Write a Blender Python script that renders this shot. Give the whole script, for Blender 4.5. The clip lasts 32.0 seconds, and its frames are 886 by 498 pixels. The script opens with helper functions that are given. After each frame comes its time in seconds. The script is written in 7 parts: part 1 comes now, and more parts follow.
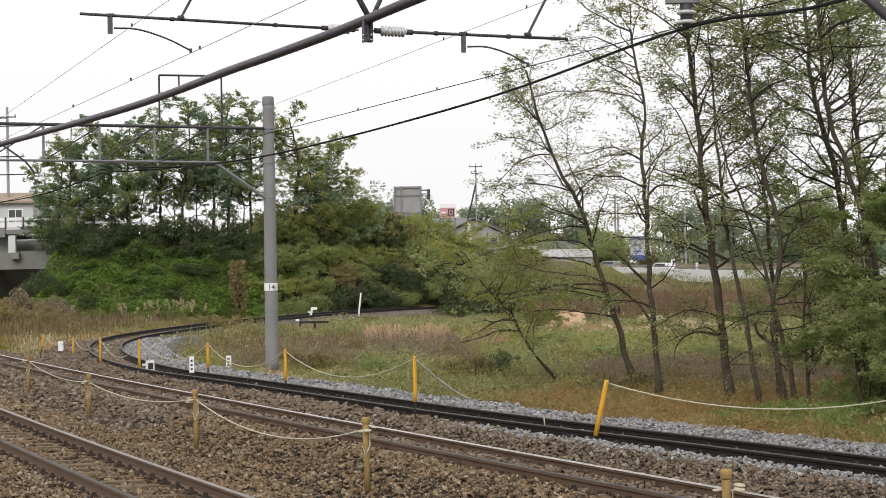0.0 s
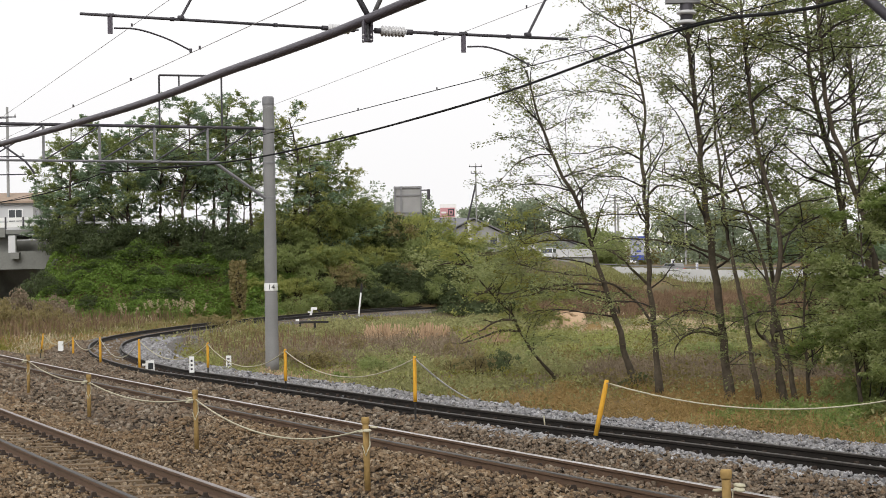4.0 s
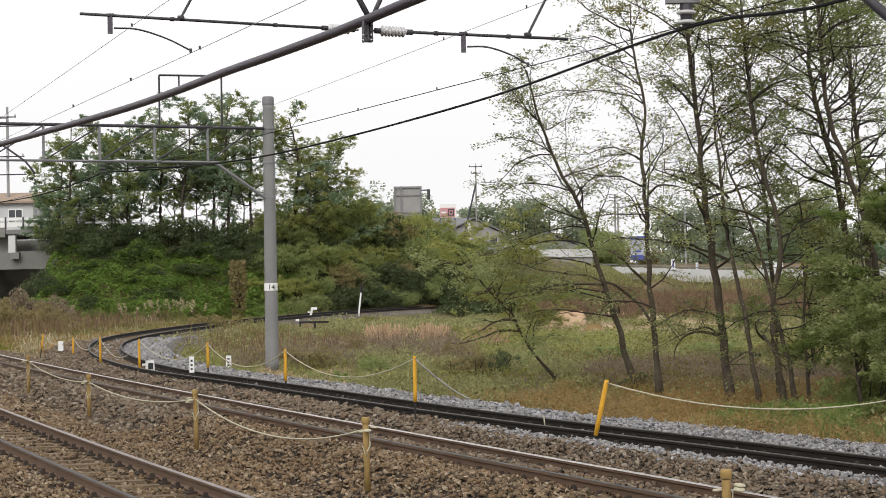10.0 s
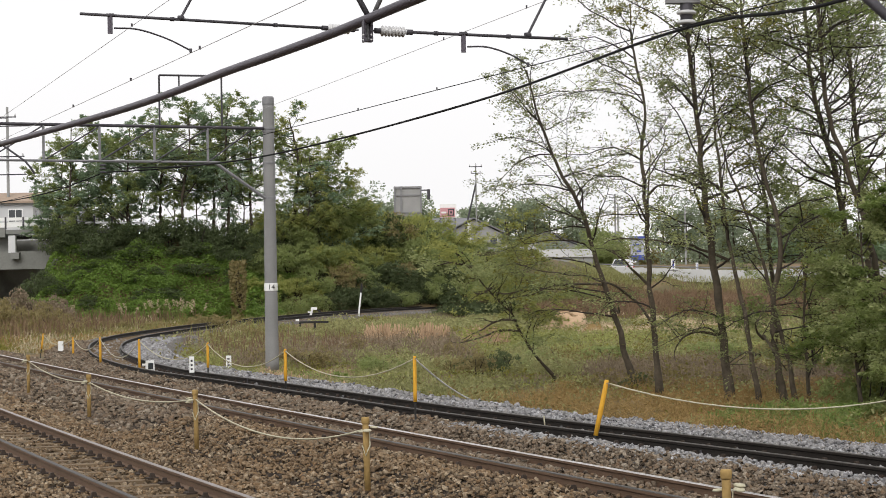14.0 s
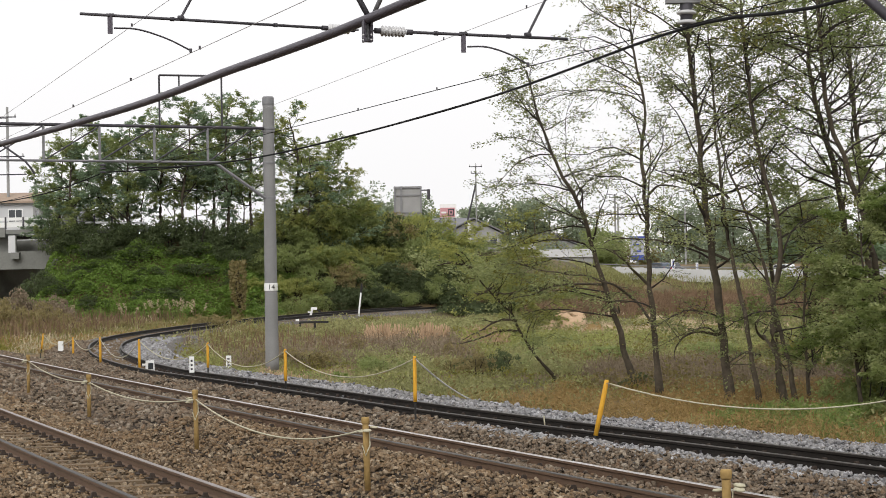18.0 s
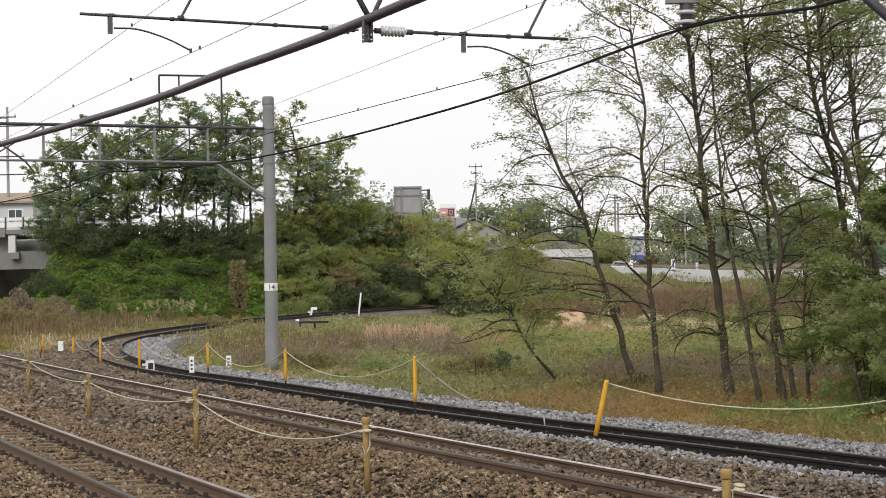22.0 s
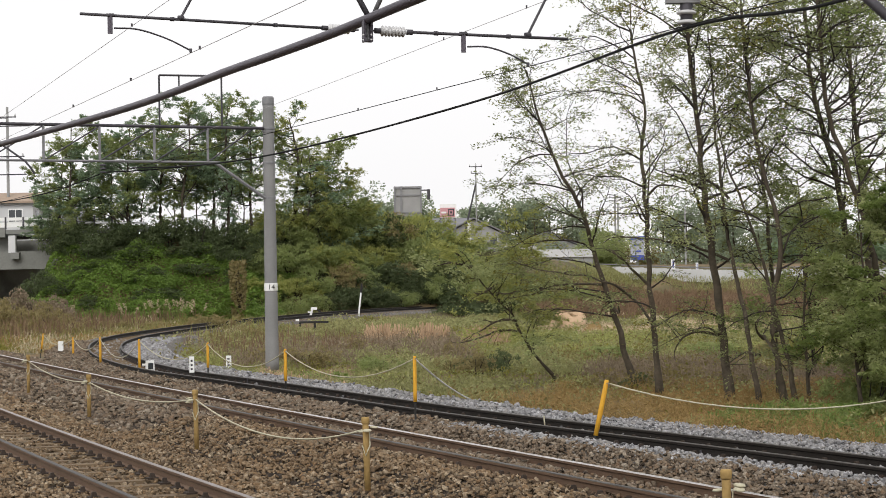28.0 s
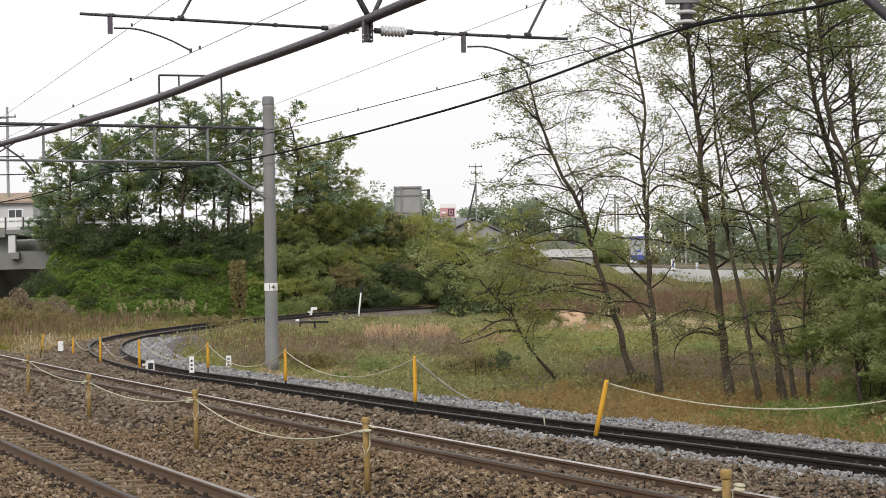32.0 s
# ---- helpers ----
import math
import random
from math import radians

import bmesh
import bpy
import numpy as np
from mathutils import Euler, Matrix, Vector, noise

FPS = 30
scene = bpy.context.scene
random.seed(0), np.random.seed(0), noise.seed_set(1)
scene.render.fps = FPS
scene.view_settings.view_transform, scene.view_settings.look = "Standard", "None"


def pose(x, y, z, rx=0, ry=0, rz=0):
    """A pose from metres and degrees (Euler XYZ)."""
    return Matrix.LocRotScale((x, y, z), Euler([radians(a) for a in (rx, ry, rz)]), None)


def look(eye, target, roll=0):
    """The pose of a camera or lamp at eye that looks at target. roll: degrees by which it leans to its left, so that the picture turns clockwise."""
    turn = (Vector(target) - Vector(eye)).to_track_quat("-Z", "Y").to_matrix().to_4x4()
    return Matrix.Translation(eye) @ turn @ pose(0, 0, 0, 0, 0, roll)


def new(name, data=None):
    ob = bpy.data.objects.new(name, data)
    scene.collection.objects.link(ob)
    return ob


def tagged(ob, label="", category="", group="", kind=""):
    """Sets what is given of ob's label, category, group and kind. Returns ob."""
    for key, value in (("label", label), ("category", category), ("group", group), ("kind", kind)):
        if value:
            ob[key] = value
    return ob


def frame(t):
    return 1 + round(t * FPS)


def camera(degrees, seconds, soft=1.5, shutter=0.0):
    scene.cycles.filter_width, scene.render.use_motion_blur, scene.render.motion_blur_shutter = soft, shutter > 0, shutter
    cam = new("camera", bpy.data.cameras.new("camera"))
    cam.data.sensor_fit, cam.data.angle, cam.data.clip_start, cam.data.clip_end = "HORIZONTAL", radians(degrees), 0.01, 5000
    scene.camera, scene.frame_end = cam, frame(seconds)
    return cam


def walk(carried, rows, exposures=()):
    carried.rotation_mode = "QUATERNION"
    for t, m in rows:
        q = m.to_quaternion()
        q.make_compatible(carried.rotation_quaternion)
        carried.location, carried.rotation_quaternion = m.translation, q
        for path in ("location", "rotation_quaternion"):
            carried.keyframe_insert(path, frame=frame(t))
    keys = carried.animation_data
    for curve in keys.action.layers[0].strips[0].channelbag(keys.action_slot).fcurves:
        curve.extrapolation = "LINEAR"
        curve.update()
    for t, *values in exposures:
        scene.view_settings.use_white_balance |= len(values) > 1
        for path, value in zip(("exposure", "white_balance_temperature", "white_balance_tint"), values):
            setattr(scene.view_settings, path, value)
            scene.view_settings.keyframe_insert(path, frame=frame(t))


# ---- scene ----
cam = camera(26.73, 32.0, soft=0.8)
EYE = (0.0, 0.0, 2.3)
AIM = look(EYE, (0.0, 100.0, 3.785), roll=-1.0)
walk(cam, [(0.0, AIM), (32.0, AIM)], exposures=[(0.0, 0.0), (32.0, 0.0)])

# ---- world and sun: a bright overcast sky ----
world = bpy.data.worlds.new("overcast")
scene.world = world
world.use_nodes = True
wn, wl = world.node_tree.nodes, world.node_tree.links
wn.clear()
sky = wn.new("ShaderNodeTexSky")
sky.sky_type, sky.sun_disc = "NISHITA", False
sky.sun_elevation, sky.sun_rotation = radians(38), radians(195)
sky.air_density, sky.dust_density, sky.ozone_density = 1.0, 6.0, 1.0
pale = wn.new("ShaderNodeHueSaturation")
pale.inputs["Saturation"].default_value = 0.12
cloud = wn.new("ShaderNodeMix")
cloud.data_type = "RGBA"
cloud.inputs[0].default_value = 0.8
cloud.inputs[7].default_value = (9.85, 9.75, 9.82, 1)
back = wn.new("ShaderNodeBackground")
back.inputs["Strength"].default_value = 0.120
wout = wn.new("ShaderNodeOutputWorld")
wl.new(sky.outputs[0], pale.inputs["Color"])
wl.new(pale.outputs[0], cloud.inputs[6])
wl.new(cloud.outputs[2], back.inputs["Color"])
wl.new(back.outputs[0], wout.inputs["Surface"])
lamp = bpy.data.lights.new("sun", "SUN")
lamp.energy, lamp.angle, lamp.color = 1.5, radians(30), (1.0, 0.97, 0.92)
sun = new("sun", lamp)
sun.matrix_world = look((0, 0, 60), (6.0, 22.0, 42.0))

# ---- materials ----


def surface(name, low, high, scale=6.0, rough=0.85, bump=0.3, metal=0.0, fine=40.0, island=0.0, random_ob=0.0,
            leaf=0.0, spot=None, spot_scale=0.6, spot_cut=0.55, cells=0.0, spec=0.3):
    """Two colours mixed by noise at two scales, with relief; optional patches, cells, and variation piece by piece."""
    m = bpy.data.materials.new(name)
    m.use_nodes = True
    n, l = m.node_tree.nodes, m.node_tree.links
    b = n["Principled BSDF"]
    co = n.new("ShaderNodeTexCoord")
    geo = n.new("ShaderNodeNewGeometry")
    a = n.new("ShaderNodeTexNoise")
    a.inputs["Scale"].default_value, a.inputs["Detail"].default_value = scale, 5.0
    f = n.new("ShaderNodeTexNoise")
    f.inputs["Scale"].default_value, f.inputs["Detail"].default_value = fine, 4.0
    for t in (a, f):
        l.new(geo.outputs["Position"], t.inputs["Vector"])
    add = n.new("ShaderNodeMath")
    add.operation = "MULTIPLY_ADD"
    add.inputs[1].default_value = 0.55
    l.new(f.outputs["Fac"], add.inputs[0])
    half = n.new("ShaderNodeMath")
    half.operation = "MULTIPLY_ADD"
    half.inputs[1].default_value, half.inputs[2].default_value = 0.9, -0.22
    l.new(a.outputs["Fac"], half.inputs[0])
    l.new(half.outputs[0], add.inputs[2])
    fac = add.outputs[0]
    if island or random_ob:
        mix = n.new("ShaderNodeMix")
        mix.inputs[0].default_value = island or random_ob
        l.new(fac, mix.inputs[2])
        if island:
            l.new(geo.outputs["Random Per Island"], mix.inputs[3])
        else:
            info = n.new("ShaderNodeObjectInfo")
            l.new(info.outputs["Random"], mix.inputs[3])
        fac = mix.outputs[0]
    ramp = n.new("ShaderNodeMix")
    ramp.data_type = "RGBA"
    ramp.inputs[6].default_value, ramp.inputs[7].default_value = (*low, 1), (*high, 1)
    l.new(fac, ramp.inputs[0])
    col = ramp.outputs[2]
    if spot:
        s = n.new("ShaderNodeTexNoise")
        s.inputs["Scale"].default_value, s.inputs["Detail"].default_value = spot_scale, 6.0
        l.new(geo.outputs["Position"], s.inputs["Vector"])
        cut = n.new("ShaderNodeMapRange")
        cut.inputs[1].default_value, cut.inputs[2].default_value = spot_cut - 0.08, spot_cut + 0.08
        l.new(s.outputs["Fac"], cut.inputs[0])
        sm = n.new("ShaderNodeMix")
        sm.data_type = "RGBA"
        l.new(cut.outputs[0], sm.inputs[0])
        l.new(col, sm.inputs[6])
        sm.inputs[7].default_value = (*spot, 1)
        col = sm.outputs[2]
    height = fac
    if cells:
        v = n.new("ShaderNodeTexVoronoi")
        v.inputs["Scale"].default_value = cells
        l.new(geo.outputs["Position"], v.inputs["Vector"])
        hs = n.new("ShaderNodeHueSaturation")
        vm = n.new("ShaderNodeMapRange")
        vm.inputs[3].default_value, vm.inputs[4].default_value = 0.45, 1.5
        l.new(v.outputs["Color"], vm.inputs[0])
        l.new(vm.outputs[0], hs.inputs["Value"])
        l.new(col, hs.inputs["Color"])
        col = hs.outputs[0]
        height = v.outputs["Distance"]
    bp = n.new("ShaderNodeBump")
    bp.inputs["Strength"].default_value, bp.inputs["Distance"].default_value = bump, 0.03
    bp.invert = cells > 0
    l.new(height, bp.inputs["Height"])
    l.new(bp.outputs[0], b.inputs["Normal"])
    l.new(col, b.inputs["Base Color"])
    b.inputs["Roughness"].default_value, b.inputs["Metallic"].default_value = rough, metal
    b.inputs["Specular IOR Level"].default_value = spec
    if leaf:
        tr = n.new("ShaderNodeBsdfTranslucent")
        l.new(col, tr.inputs["Color"])
        ms = n.new("ShaderNodeMixShader")
        ms.inputs[0].default_value = leaf
        l.new(b.outputs[0], ms.inputs[1])
        l.new(tr.outputs[0], ms.inputs[2])
        l.new(ms.outputs[0], n["Material Output"].inputs["Surface"])
    return m


def stone_surface(name, tones, tint, tint_amount=0.5, by_object=False):
    """Broken stones: each takes one of several tones, and broad stretches lean towards a tint of dust and rust."""
    m = bpy.data.materials.new(name)
    m.use_nodes = True
    n, l = m.node_tree.nodes, m.node_tree.links
    b = n["Principled BSDF"]
    geo = n.new("ShaderNodeNewGeometry")
    ramp = n.new("ShaderNodeValToRGB")
    el = ramp.color_ramp.elements
    for k, c in enumerate(tones):
        e = el[k] if k < 2 else el.new(1.0)
        e.position, e.color = k / (len(tones) - 1), (*c, 1)
    if by_object:
        l.new(n.new("ShaderNodeObjectInfo").outputs["Random"], ramp.inputs[0])
    else:
        l.new(geo.outputs["Random Per Island"], ramp.inputs[0])
    broad, fine = n.new("ShaderNodeTexNoise"), n.new("ShaderNodeTexNoise")
    broad.inputs["Scale"].default_value, broad.inputs["Detail"].default_value = 0.55, 5.0
    fine.inputs["Scale"].default_value, fine.inputs["Detail"].default_value = 45.0, 4.0
    for t in (broad, fine):
        l.new(geo.outputs["Position"], t.inputs["Vector"])
    span = n.new("ShaderNodeMapRange")
    span.inputs[1].default_value, span.inputs[2].default_value, span.inputs[4].default_value = 0.4, 0.62, tint_amount
    l.new(broad.outputs["Fac"], span.inputs[0])
    dust = n.new("ShaderNodeMix")
    dust.data_type = "RGBA"
    dust.inputs[7].default_value = (*tint, 1)
    l.new(span.outputs[0], dust.inputs[0])
    l.new(ramp.outputs[0], dust.inputs[6])
    grain = n.new("ShaderNodeHueSaturation")
    gm = n.new("ShaderNodeMapRange")
    gm.inputs[1].default_value, gm.inputs[2].default_value, gm.inputs[3].default_value, gm.inputs[4].default_value = 0.3, 0.7, 0.65, 1.35
    l.new(fine.outputs["Fac"], gm.inputs[0])
    l.new(gm.outputs[0], grain.inputs["Value"])
    l.new(dust.outputs[2], grain.inputs["Color"])
    bp = n.new("ShaderNodeBump")
    bp.inputs["Strength"].default_value, bp.inputs["Distance"].default_value = 0.5, 0.01
    l.new(fine.outputs["Fac"], bp.inputs["Height"])
    l.new(bp.outputs[0], b.inputs["Normal"])
    l.new(grain.outputs[0], b.inputs["Base Color"])
    b.inputs["Roughness"].default_value, b.inputs["Specular IOR Level"].default_value = 0.9, 0.25
    return m


M = {}
M["ground"] = surface("field_soil", (0.06, 0.052, 0.024), (0.145, 0.12, 0.055), 0.35, 0.95, 0.6, fine=9, spot=(0.17, 0.115, 0.06), spot_scale=0.12, spot_cut=0.52)
BROWNS = ((0.03, 0.021, 0.014), (0.09, 0.063, 0.04), (0.165, 0.115, 0.07), (0.195, 0.125, 0.068), (0.16, 0.13, 0.092), (0.235, 0.17, 0.105), (0.34, 0.275, 0.195))
MIXED = ((0.03, 0.023, 0.017), (0.095, 0.071, 0.049), (0.16, 0.122, 0.085), (0.16, 0.105, 0.065), (0.18, 0.15, 0.115), (0.31, 0.26, 0.20))
GREYS = ((0.10, 0.098, 0.10), (0.18, 0.178, 0.185), (0.25, 0.25, 0.255), (0.24, 0.225, 0.21), (0.31, 0.305, 0.315), (0.40, 0.395, 0.405))
M["stone_brown"] = stone_surface("brown_ballast", BROWNS, (0.19, 0.122, 0.065), 0.4)
M["stone_mix"] = stone_surface("grey_brown_ballast", MIXED, (0.19, 0.145, 0.105), 0.4)
M["stone_grey"] = stone_surface("grey_ballast", GREYS, (0.26, 0.25, 0.24), 0.3)
# Near-black brown: the shade in the gaps between stones is in this colour.
M["bed_brown_shade"] = surface("gap_shaded_brown_bed", (0.014, 0.01, 0.007), (0.05, 0.034, 0.022), 0.5, 0.95, 1.0, fine=25, cells=20)
M["bed_grey"] = surface("grey_ballast_bed", (0.075, 0.066, 0.058), (0.20, 0.185, 0.17), 0.8, 0.95, 1.0, fine=25, cells=20)
M["rust"] = surface("rusty_rail_steel", (0.085, 0.053, 0.035), (0.17, 0.108, 0.07), 3, 0.75, 0.2, metal=0.2, fine=60)
M["rail_dark"] = surface("dark_rail_steel", (0.012, 0.010, 0.009), (0.036, 0.031, 0.027), 3, 0.7, 0.2, metal=0.2, fine=60, spec=0.15)
M["rail_top"] = surface("polished_rail_head", (0.21, 0.17, 0.15), (0.36, 0.31, 0.285), 5, 0.4, 0.05, metal=0.9, fine=80)
M["rail_bright"] = surface("bright_rail_head", (0.46, 0.42, 0.40), (0.74, 0.70, 0.68), 1.2, 0.28, 0.05, metal=0.95, fine=80)
M["rail_top_dull"] = surface("dull_rail_head", (0.04, 0.035, 0.031), (0.10, 0.09, 0.08), 5, 0.55, 0.1, metal=0.5, fine=80)
M["sleeper"] = surface("weathered_sleeper_timber", (0.07, 0.048, 0.03), (0.23, 0.165, 0.10), 4, 0.9, 0.5, fine=30, random_ob=0.4)
M["clip"] = surface("rusty_clip", (0.02, 0.015, 0.012), (0.055, 0.038, 0.028), 9, 0.8, 0.2)
M["concrete"] = surface("pole_concrete", (0.16, 0.16, 0.162), (0.27, 0.268, 0.265), 1.2, 0.85, 0.15, fine=25)
M["bridge_concrete"] = surface("stained_bridge_concrete", (0.13, 0.135, 0.125), (0.25, 0.25, 0.23), 0.5, 0.9, 0.2, fine=6, spot=(0.10, 0.105, 0.09), spot_scale=0.4, spot_cut=0.6)
M["steel"] = surface("galvanised_steel", (0.15, 0.15, 0.157), (0.27, 0.27, 0.28), 4, 0.55, 0.1, metal=0.3, fine=40)
M["pipe"] = surface("weathered_dark_pipe", (0.045, 0.04, 0.052), (0.115, 0.103, 0.124), 2, 0.42, 0.1, metal=0.3, fine=40)
M["iron"] = surface("dark_iron", (0.04, 0.038, 0.045), (0.09, 0.085, 0.095), 4, 0.6, 0.1, metal=0.3, fine=40)
M["wire"] = surface("dark_wire", (0.012, 0.012, 0.013), (0.03, 0.03, 0.03), 4, 0.85, 0.0, spec=0.1)
M["wire_pale"] = surface("copper_wire_tarnished", (0.24, 0.23, 0.23), (0.36, 0.345, 0.34), 4, 0.6, 0.0)
M["porcelain"] = surface("white_porcelain", (0.42, 0.42, 0.43), (0.60, 0.60, 0.60), 6, 0.25, 0.05)
M["yellow"] = surface("yellow_post_paint", (0.48, 0.24, 0.02), (0.70, 0.38, 0.035), 6, 0.6, 0.1, fine=30)
M["yellow_worn"] = surface("worn_yellow_paint", (0.19, 0.125, 0.05), (0.42, 0.28, 0.10), 6, 0.8, 0.3, fine=25)
M["black"] = surface("black_steel", (0.012, 0.012, 0.012), (0.035, 0.033, 0.03), 6, 0.7, 0.1)
M["rope"] = surface("faded_rope", (0.36, 0.33, 0.23), (0.52, 0.49, 0.37), 20, 0.9, 0.2)
M["white"] = surface("white_paint", (0.68, 0.68, 0.67), (0.82, 0.82, 0.81), 5, 0.6, 0.1)
M["bark"] = surface("dark_bark", (0.016, 0.013, 0.009), (0.13, 0.105, 0.075), 5, 0.95, 1.0, fine=16)
M["twig"] = surface("dark_twig", (0.018, 0.014, 0.012), (0.055, 0.044, 0.036), 6, 0.95, 0.3)
M["leaf_light"] = surface("locust_leaf", (0.115, 0.128, 0.055), (0.32, 0.355, 0.155), 0.7, 0.65, 0.0, island=0.6, leaf=0.68)
M["leaf_green"] = surface("green_leaf", (0.10, 0.145, 0.042), (0.28, 0.345, 0.105), 0.5, 0.65, 0.0, island=0.6, leaf=0.63)
# Leaf colour lifted pale and cool to carry distance haze over bank trees.
M["leaf_dark"] = surface("hazed_green_leaf", (0.115, 0.165, 0.10), (0.36, 0.47, 0.285), 0.4, 0.65, 0.0, island=0.7, leaf=0.55)
M["sapling_leaf"] = surface("sapling_leaf", (0.22, 0.25, 0.11), (0.5, 0.54, 0.25), 0.4, 0.65, 0.0, island=0.6, leaf=0.58)
# Leaf darkened to stand for shade beneath trees and bushes; dark weeds share it.
M["shade_toned_leaf"] = surface("shade_toned_leaf", (0.04, 0.057, 0.026), (0.15, 0.185, 0.08), 0.4, 0.65, 0.0, island=0.6, leaf=0.45)
M["dead_shrub"] = surface("dead_shrub_leaf", (0.14, 0.108, 0.074), (0.33, 0.26, 0.18), 0.4, 0.8, 0.0, island=0.6, leaf=0.35)
M["plume"] = surface("pale_plume", (0.36, 0.30, 0.19), (0.56, 0.48, 0.33), 2, 0.9, 0.0, island=0.6, leaf=0.3)
M["leaf_yellow"] = surface("yellowing_leaf", (0.12, 0.125, 0.028), (0.33, 0.30, 0.07), 0.4, 0.65, 0.0, island=0.6, leaf=0.62)
M["leaf_brown"] = surface("browning_leaf", (0.11, 0.095, 0.035), (0.28, 0.225, 0.085), 0.4, 0.7, 0.0, island=0.6, leaf=0.45)
M["bush_green"] = surface("bush_leaf", (0.14, 0.175, 0.065), (0.42, 0.475, 0.185), 0.25, 0.65, 0.0, island=0.35, leaf=0.64)
M["bush_yellow"] = surface("yellow_bush_leaf", (0.175, 0.195, 0.055), (0.52, 0.53, 0.175), 0.25, 0.65, 0.0, island=0.35, leaf=0.62)
M["bush_brown"] = surface("brown_bush_leaf", (0.17, 0.15, 0.07), (0.37, 0.30, 0.135), 0.25, 0.7, 0.0, island=0.5, leaf=0.45)
M["vine"] = surface("kudzu_leaf", (0.075, 0.135, 0.028), (0.25, 0.36, 0.07), 0.3, 0.6, 0.0, island=0.4, leaf=0.4)
M["grass_orange"] = surface("dry_orange_grass", (0.165, 0.108, 0.042), (0.42, 0.285, 0.115), 0.6, 0.85, 0.0, island=0.6, leaf=0.3)
M["grass_green"] = surface("field_grass", (0.085, 0.088, 0.03), (0.35, 0.34, 0.12), 0.25, 0.8, 0.0, island=0.55, leaf=0.3)
M["field_leaf"] = surface("field_weed_leaf", (0.14, 0.146, 0.064), (0.42, 0.41, 0.18), 0.5, 0.7, 0.0, island=0.45, leaf=0.4)
M["grass_lime"] = surface("pale_lime_grass", (0.15, 0.17, 0.05), (0.43, 0.44, 0.15), 0.4, 0.8, 0.0, island=0.5, leaf=0.35)
M["reed"] = surface("dead_brown_reeds", (0.10, 0.065, 0.04), (0.25, 0.165, 0.10), 0.3, 0.9, 0.0, island=0.6, leaf=0.2)
M["sign_dim"] = surface("weathered_sign_face", (0.34, 0.35, 0.42), (0.48, 0.49, 0.55), 1.5, 0.6, 0.0)
M["sheaf"] = surface("pinkish_straw", (0.28, 0.185, 0.115), (0.60, 0.43, 0.28), 2, 0.9, 0.3, island=0.7)
# Distance haze is mixed into the colour, paler than the wood's own leaf.
M["wood_hazy"] = surface("hazed_wood_leaf", (0.15, 0.18, 0.12), (0.36, 0.42, 0.275), 0.3, 0.7, 0.0, island=0.6, leaf=0.45)
M["straw"] = surface("pale_straw", (0.33, 0.25, 0.16), (0.55, 0.45, 0.30), 2, 0.9, 0.4, island=0.5)
M["asphalt"] = surface("asphalt", (0.045, 0.045, 0.046), (0.075, 0.075, 0.076), 0.6, 0.9, 0.2)
M["wall_pale"] = surface("pale_wall_render", (0.45, 0.45, 0.46), (0.62, 0.62, 0.62), 0.6, 0.8, 0.1)
M["wall_grey"] = surface("grey_wall_board", (0.22, 0.22, 0.22), (0.34, 0.34, 0.33), 0.8, 0.8, 0.1)
M["roof_grey"] = surface("grey_roof_tile", (0.13, 0.13, 0.14), (0.24, 0.24, 0.25), 2, 0.7, 0.3)
M["roof_tan"] = surface("tan_roof_tile", (0.27, 0.20, 0.15), (0.40, 0.31, 0.24), 2, 0.8, 0.3)
M["red"] = surface("red_sign_paint", (0.50, 0.24, 0.27), (0.58, 0.31, 0.33), 2, 0.5, 0.0)
M["blue"] = surface("blue_sign_paint", (0.05, 0.07, 0.28), (0.08, 0.11, 0.38), 2, 0.5, 0.0)
M["glass"] = surface("dark_window_glass", (0.03, 0.035, 0.04), (0.06, 0.065, 0.07), 1, 0.08, 0.0, spec=0.6)
M["rubber"] = surface("tyre_rubber", (0.015, 0.015, 0.015), (0.03, 0.03, 0.03), 9, 0.9, 0.0)
M["car_dark"] = surface("dark_grey_car_paint", (0.03, 0.032, 0.036), (0.045, 0.048, 0.052), 2, 0.25, 0.0, spec=0.6)
M["car_white"] = surface("white_car_paint", (0.70, 0.70, 0.71), (0.78, 0.78, 0.79), 2, 0.25, 0.0, spec=0.6)
M["car_blue"] = surface("slate_blue_car_paint", (0.07, 0.09, 0.12), (0.09, 0.115, 0.15), 2, 0.25, 0.0, spec=0.6)
M["lamp_red"] = surface("red_lamp_plastic", (0.35, 0.02, 0.02), (0.45, 0.03, 0.03), 2, 0.3, 0.0)

# ---- mesh tools ----
rng = random.Random(4)
nrg = np.random.default_rng(7)


def mesh_of(name, verts, faces, material, smooth=False):
    me = bpy.data.meshes.new(name)
    me.from_pydata([tuple(v) for v in verts], [], faces)
    me.materials.append(material)
    if smooth:
        me.polygons.foreach_set("use_smooth", [True] * len(me.polygons))
    me.update()
    return me


def quads_mesh(name, v, material, n=4):
    """A mesh of separate faces of n corners, from an array (count * n, 3)."""
    me = bpy.data.meshes.new(name)
    v = np.ascontiguousarray(v, dtype=np.float32).reshape(-1, 3)
    k = len(v) // n
    me.vertices.add(len(v))
    me.vertices.foreach_set("co", v.ravel())
    me.loops.add(k * n)
    me.loops.foreach_set("vertex_index", np.arange(k * n, dtype=np.int32))
    me.polygons.add(k)
    me.polygons.foreach_set("loop_start", np.arange(0, k * n, n, dtype=np.int32))
    me.materials.append(material)
    me.update(calc_edges=True)
    return me


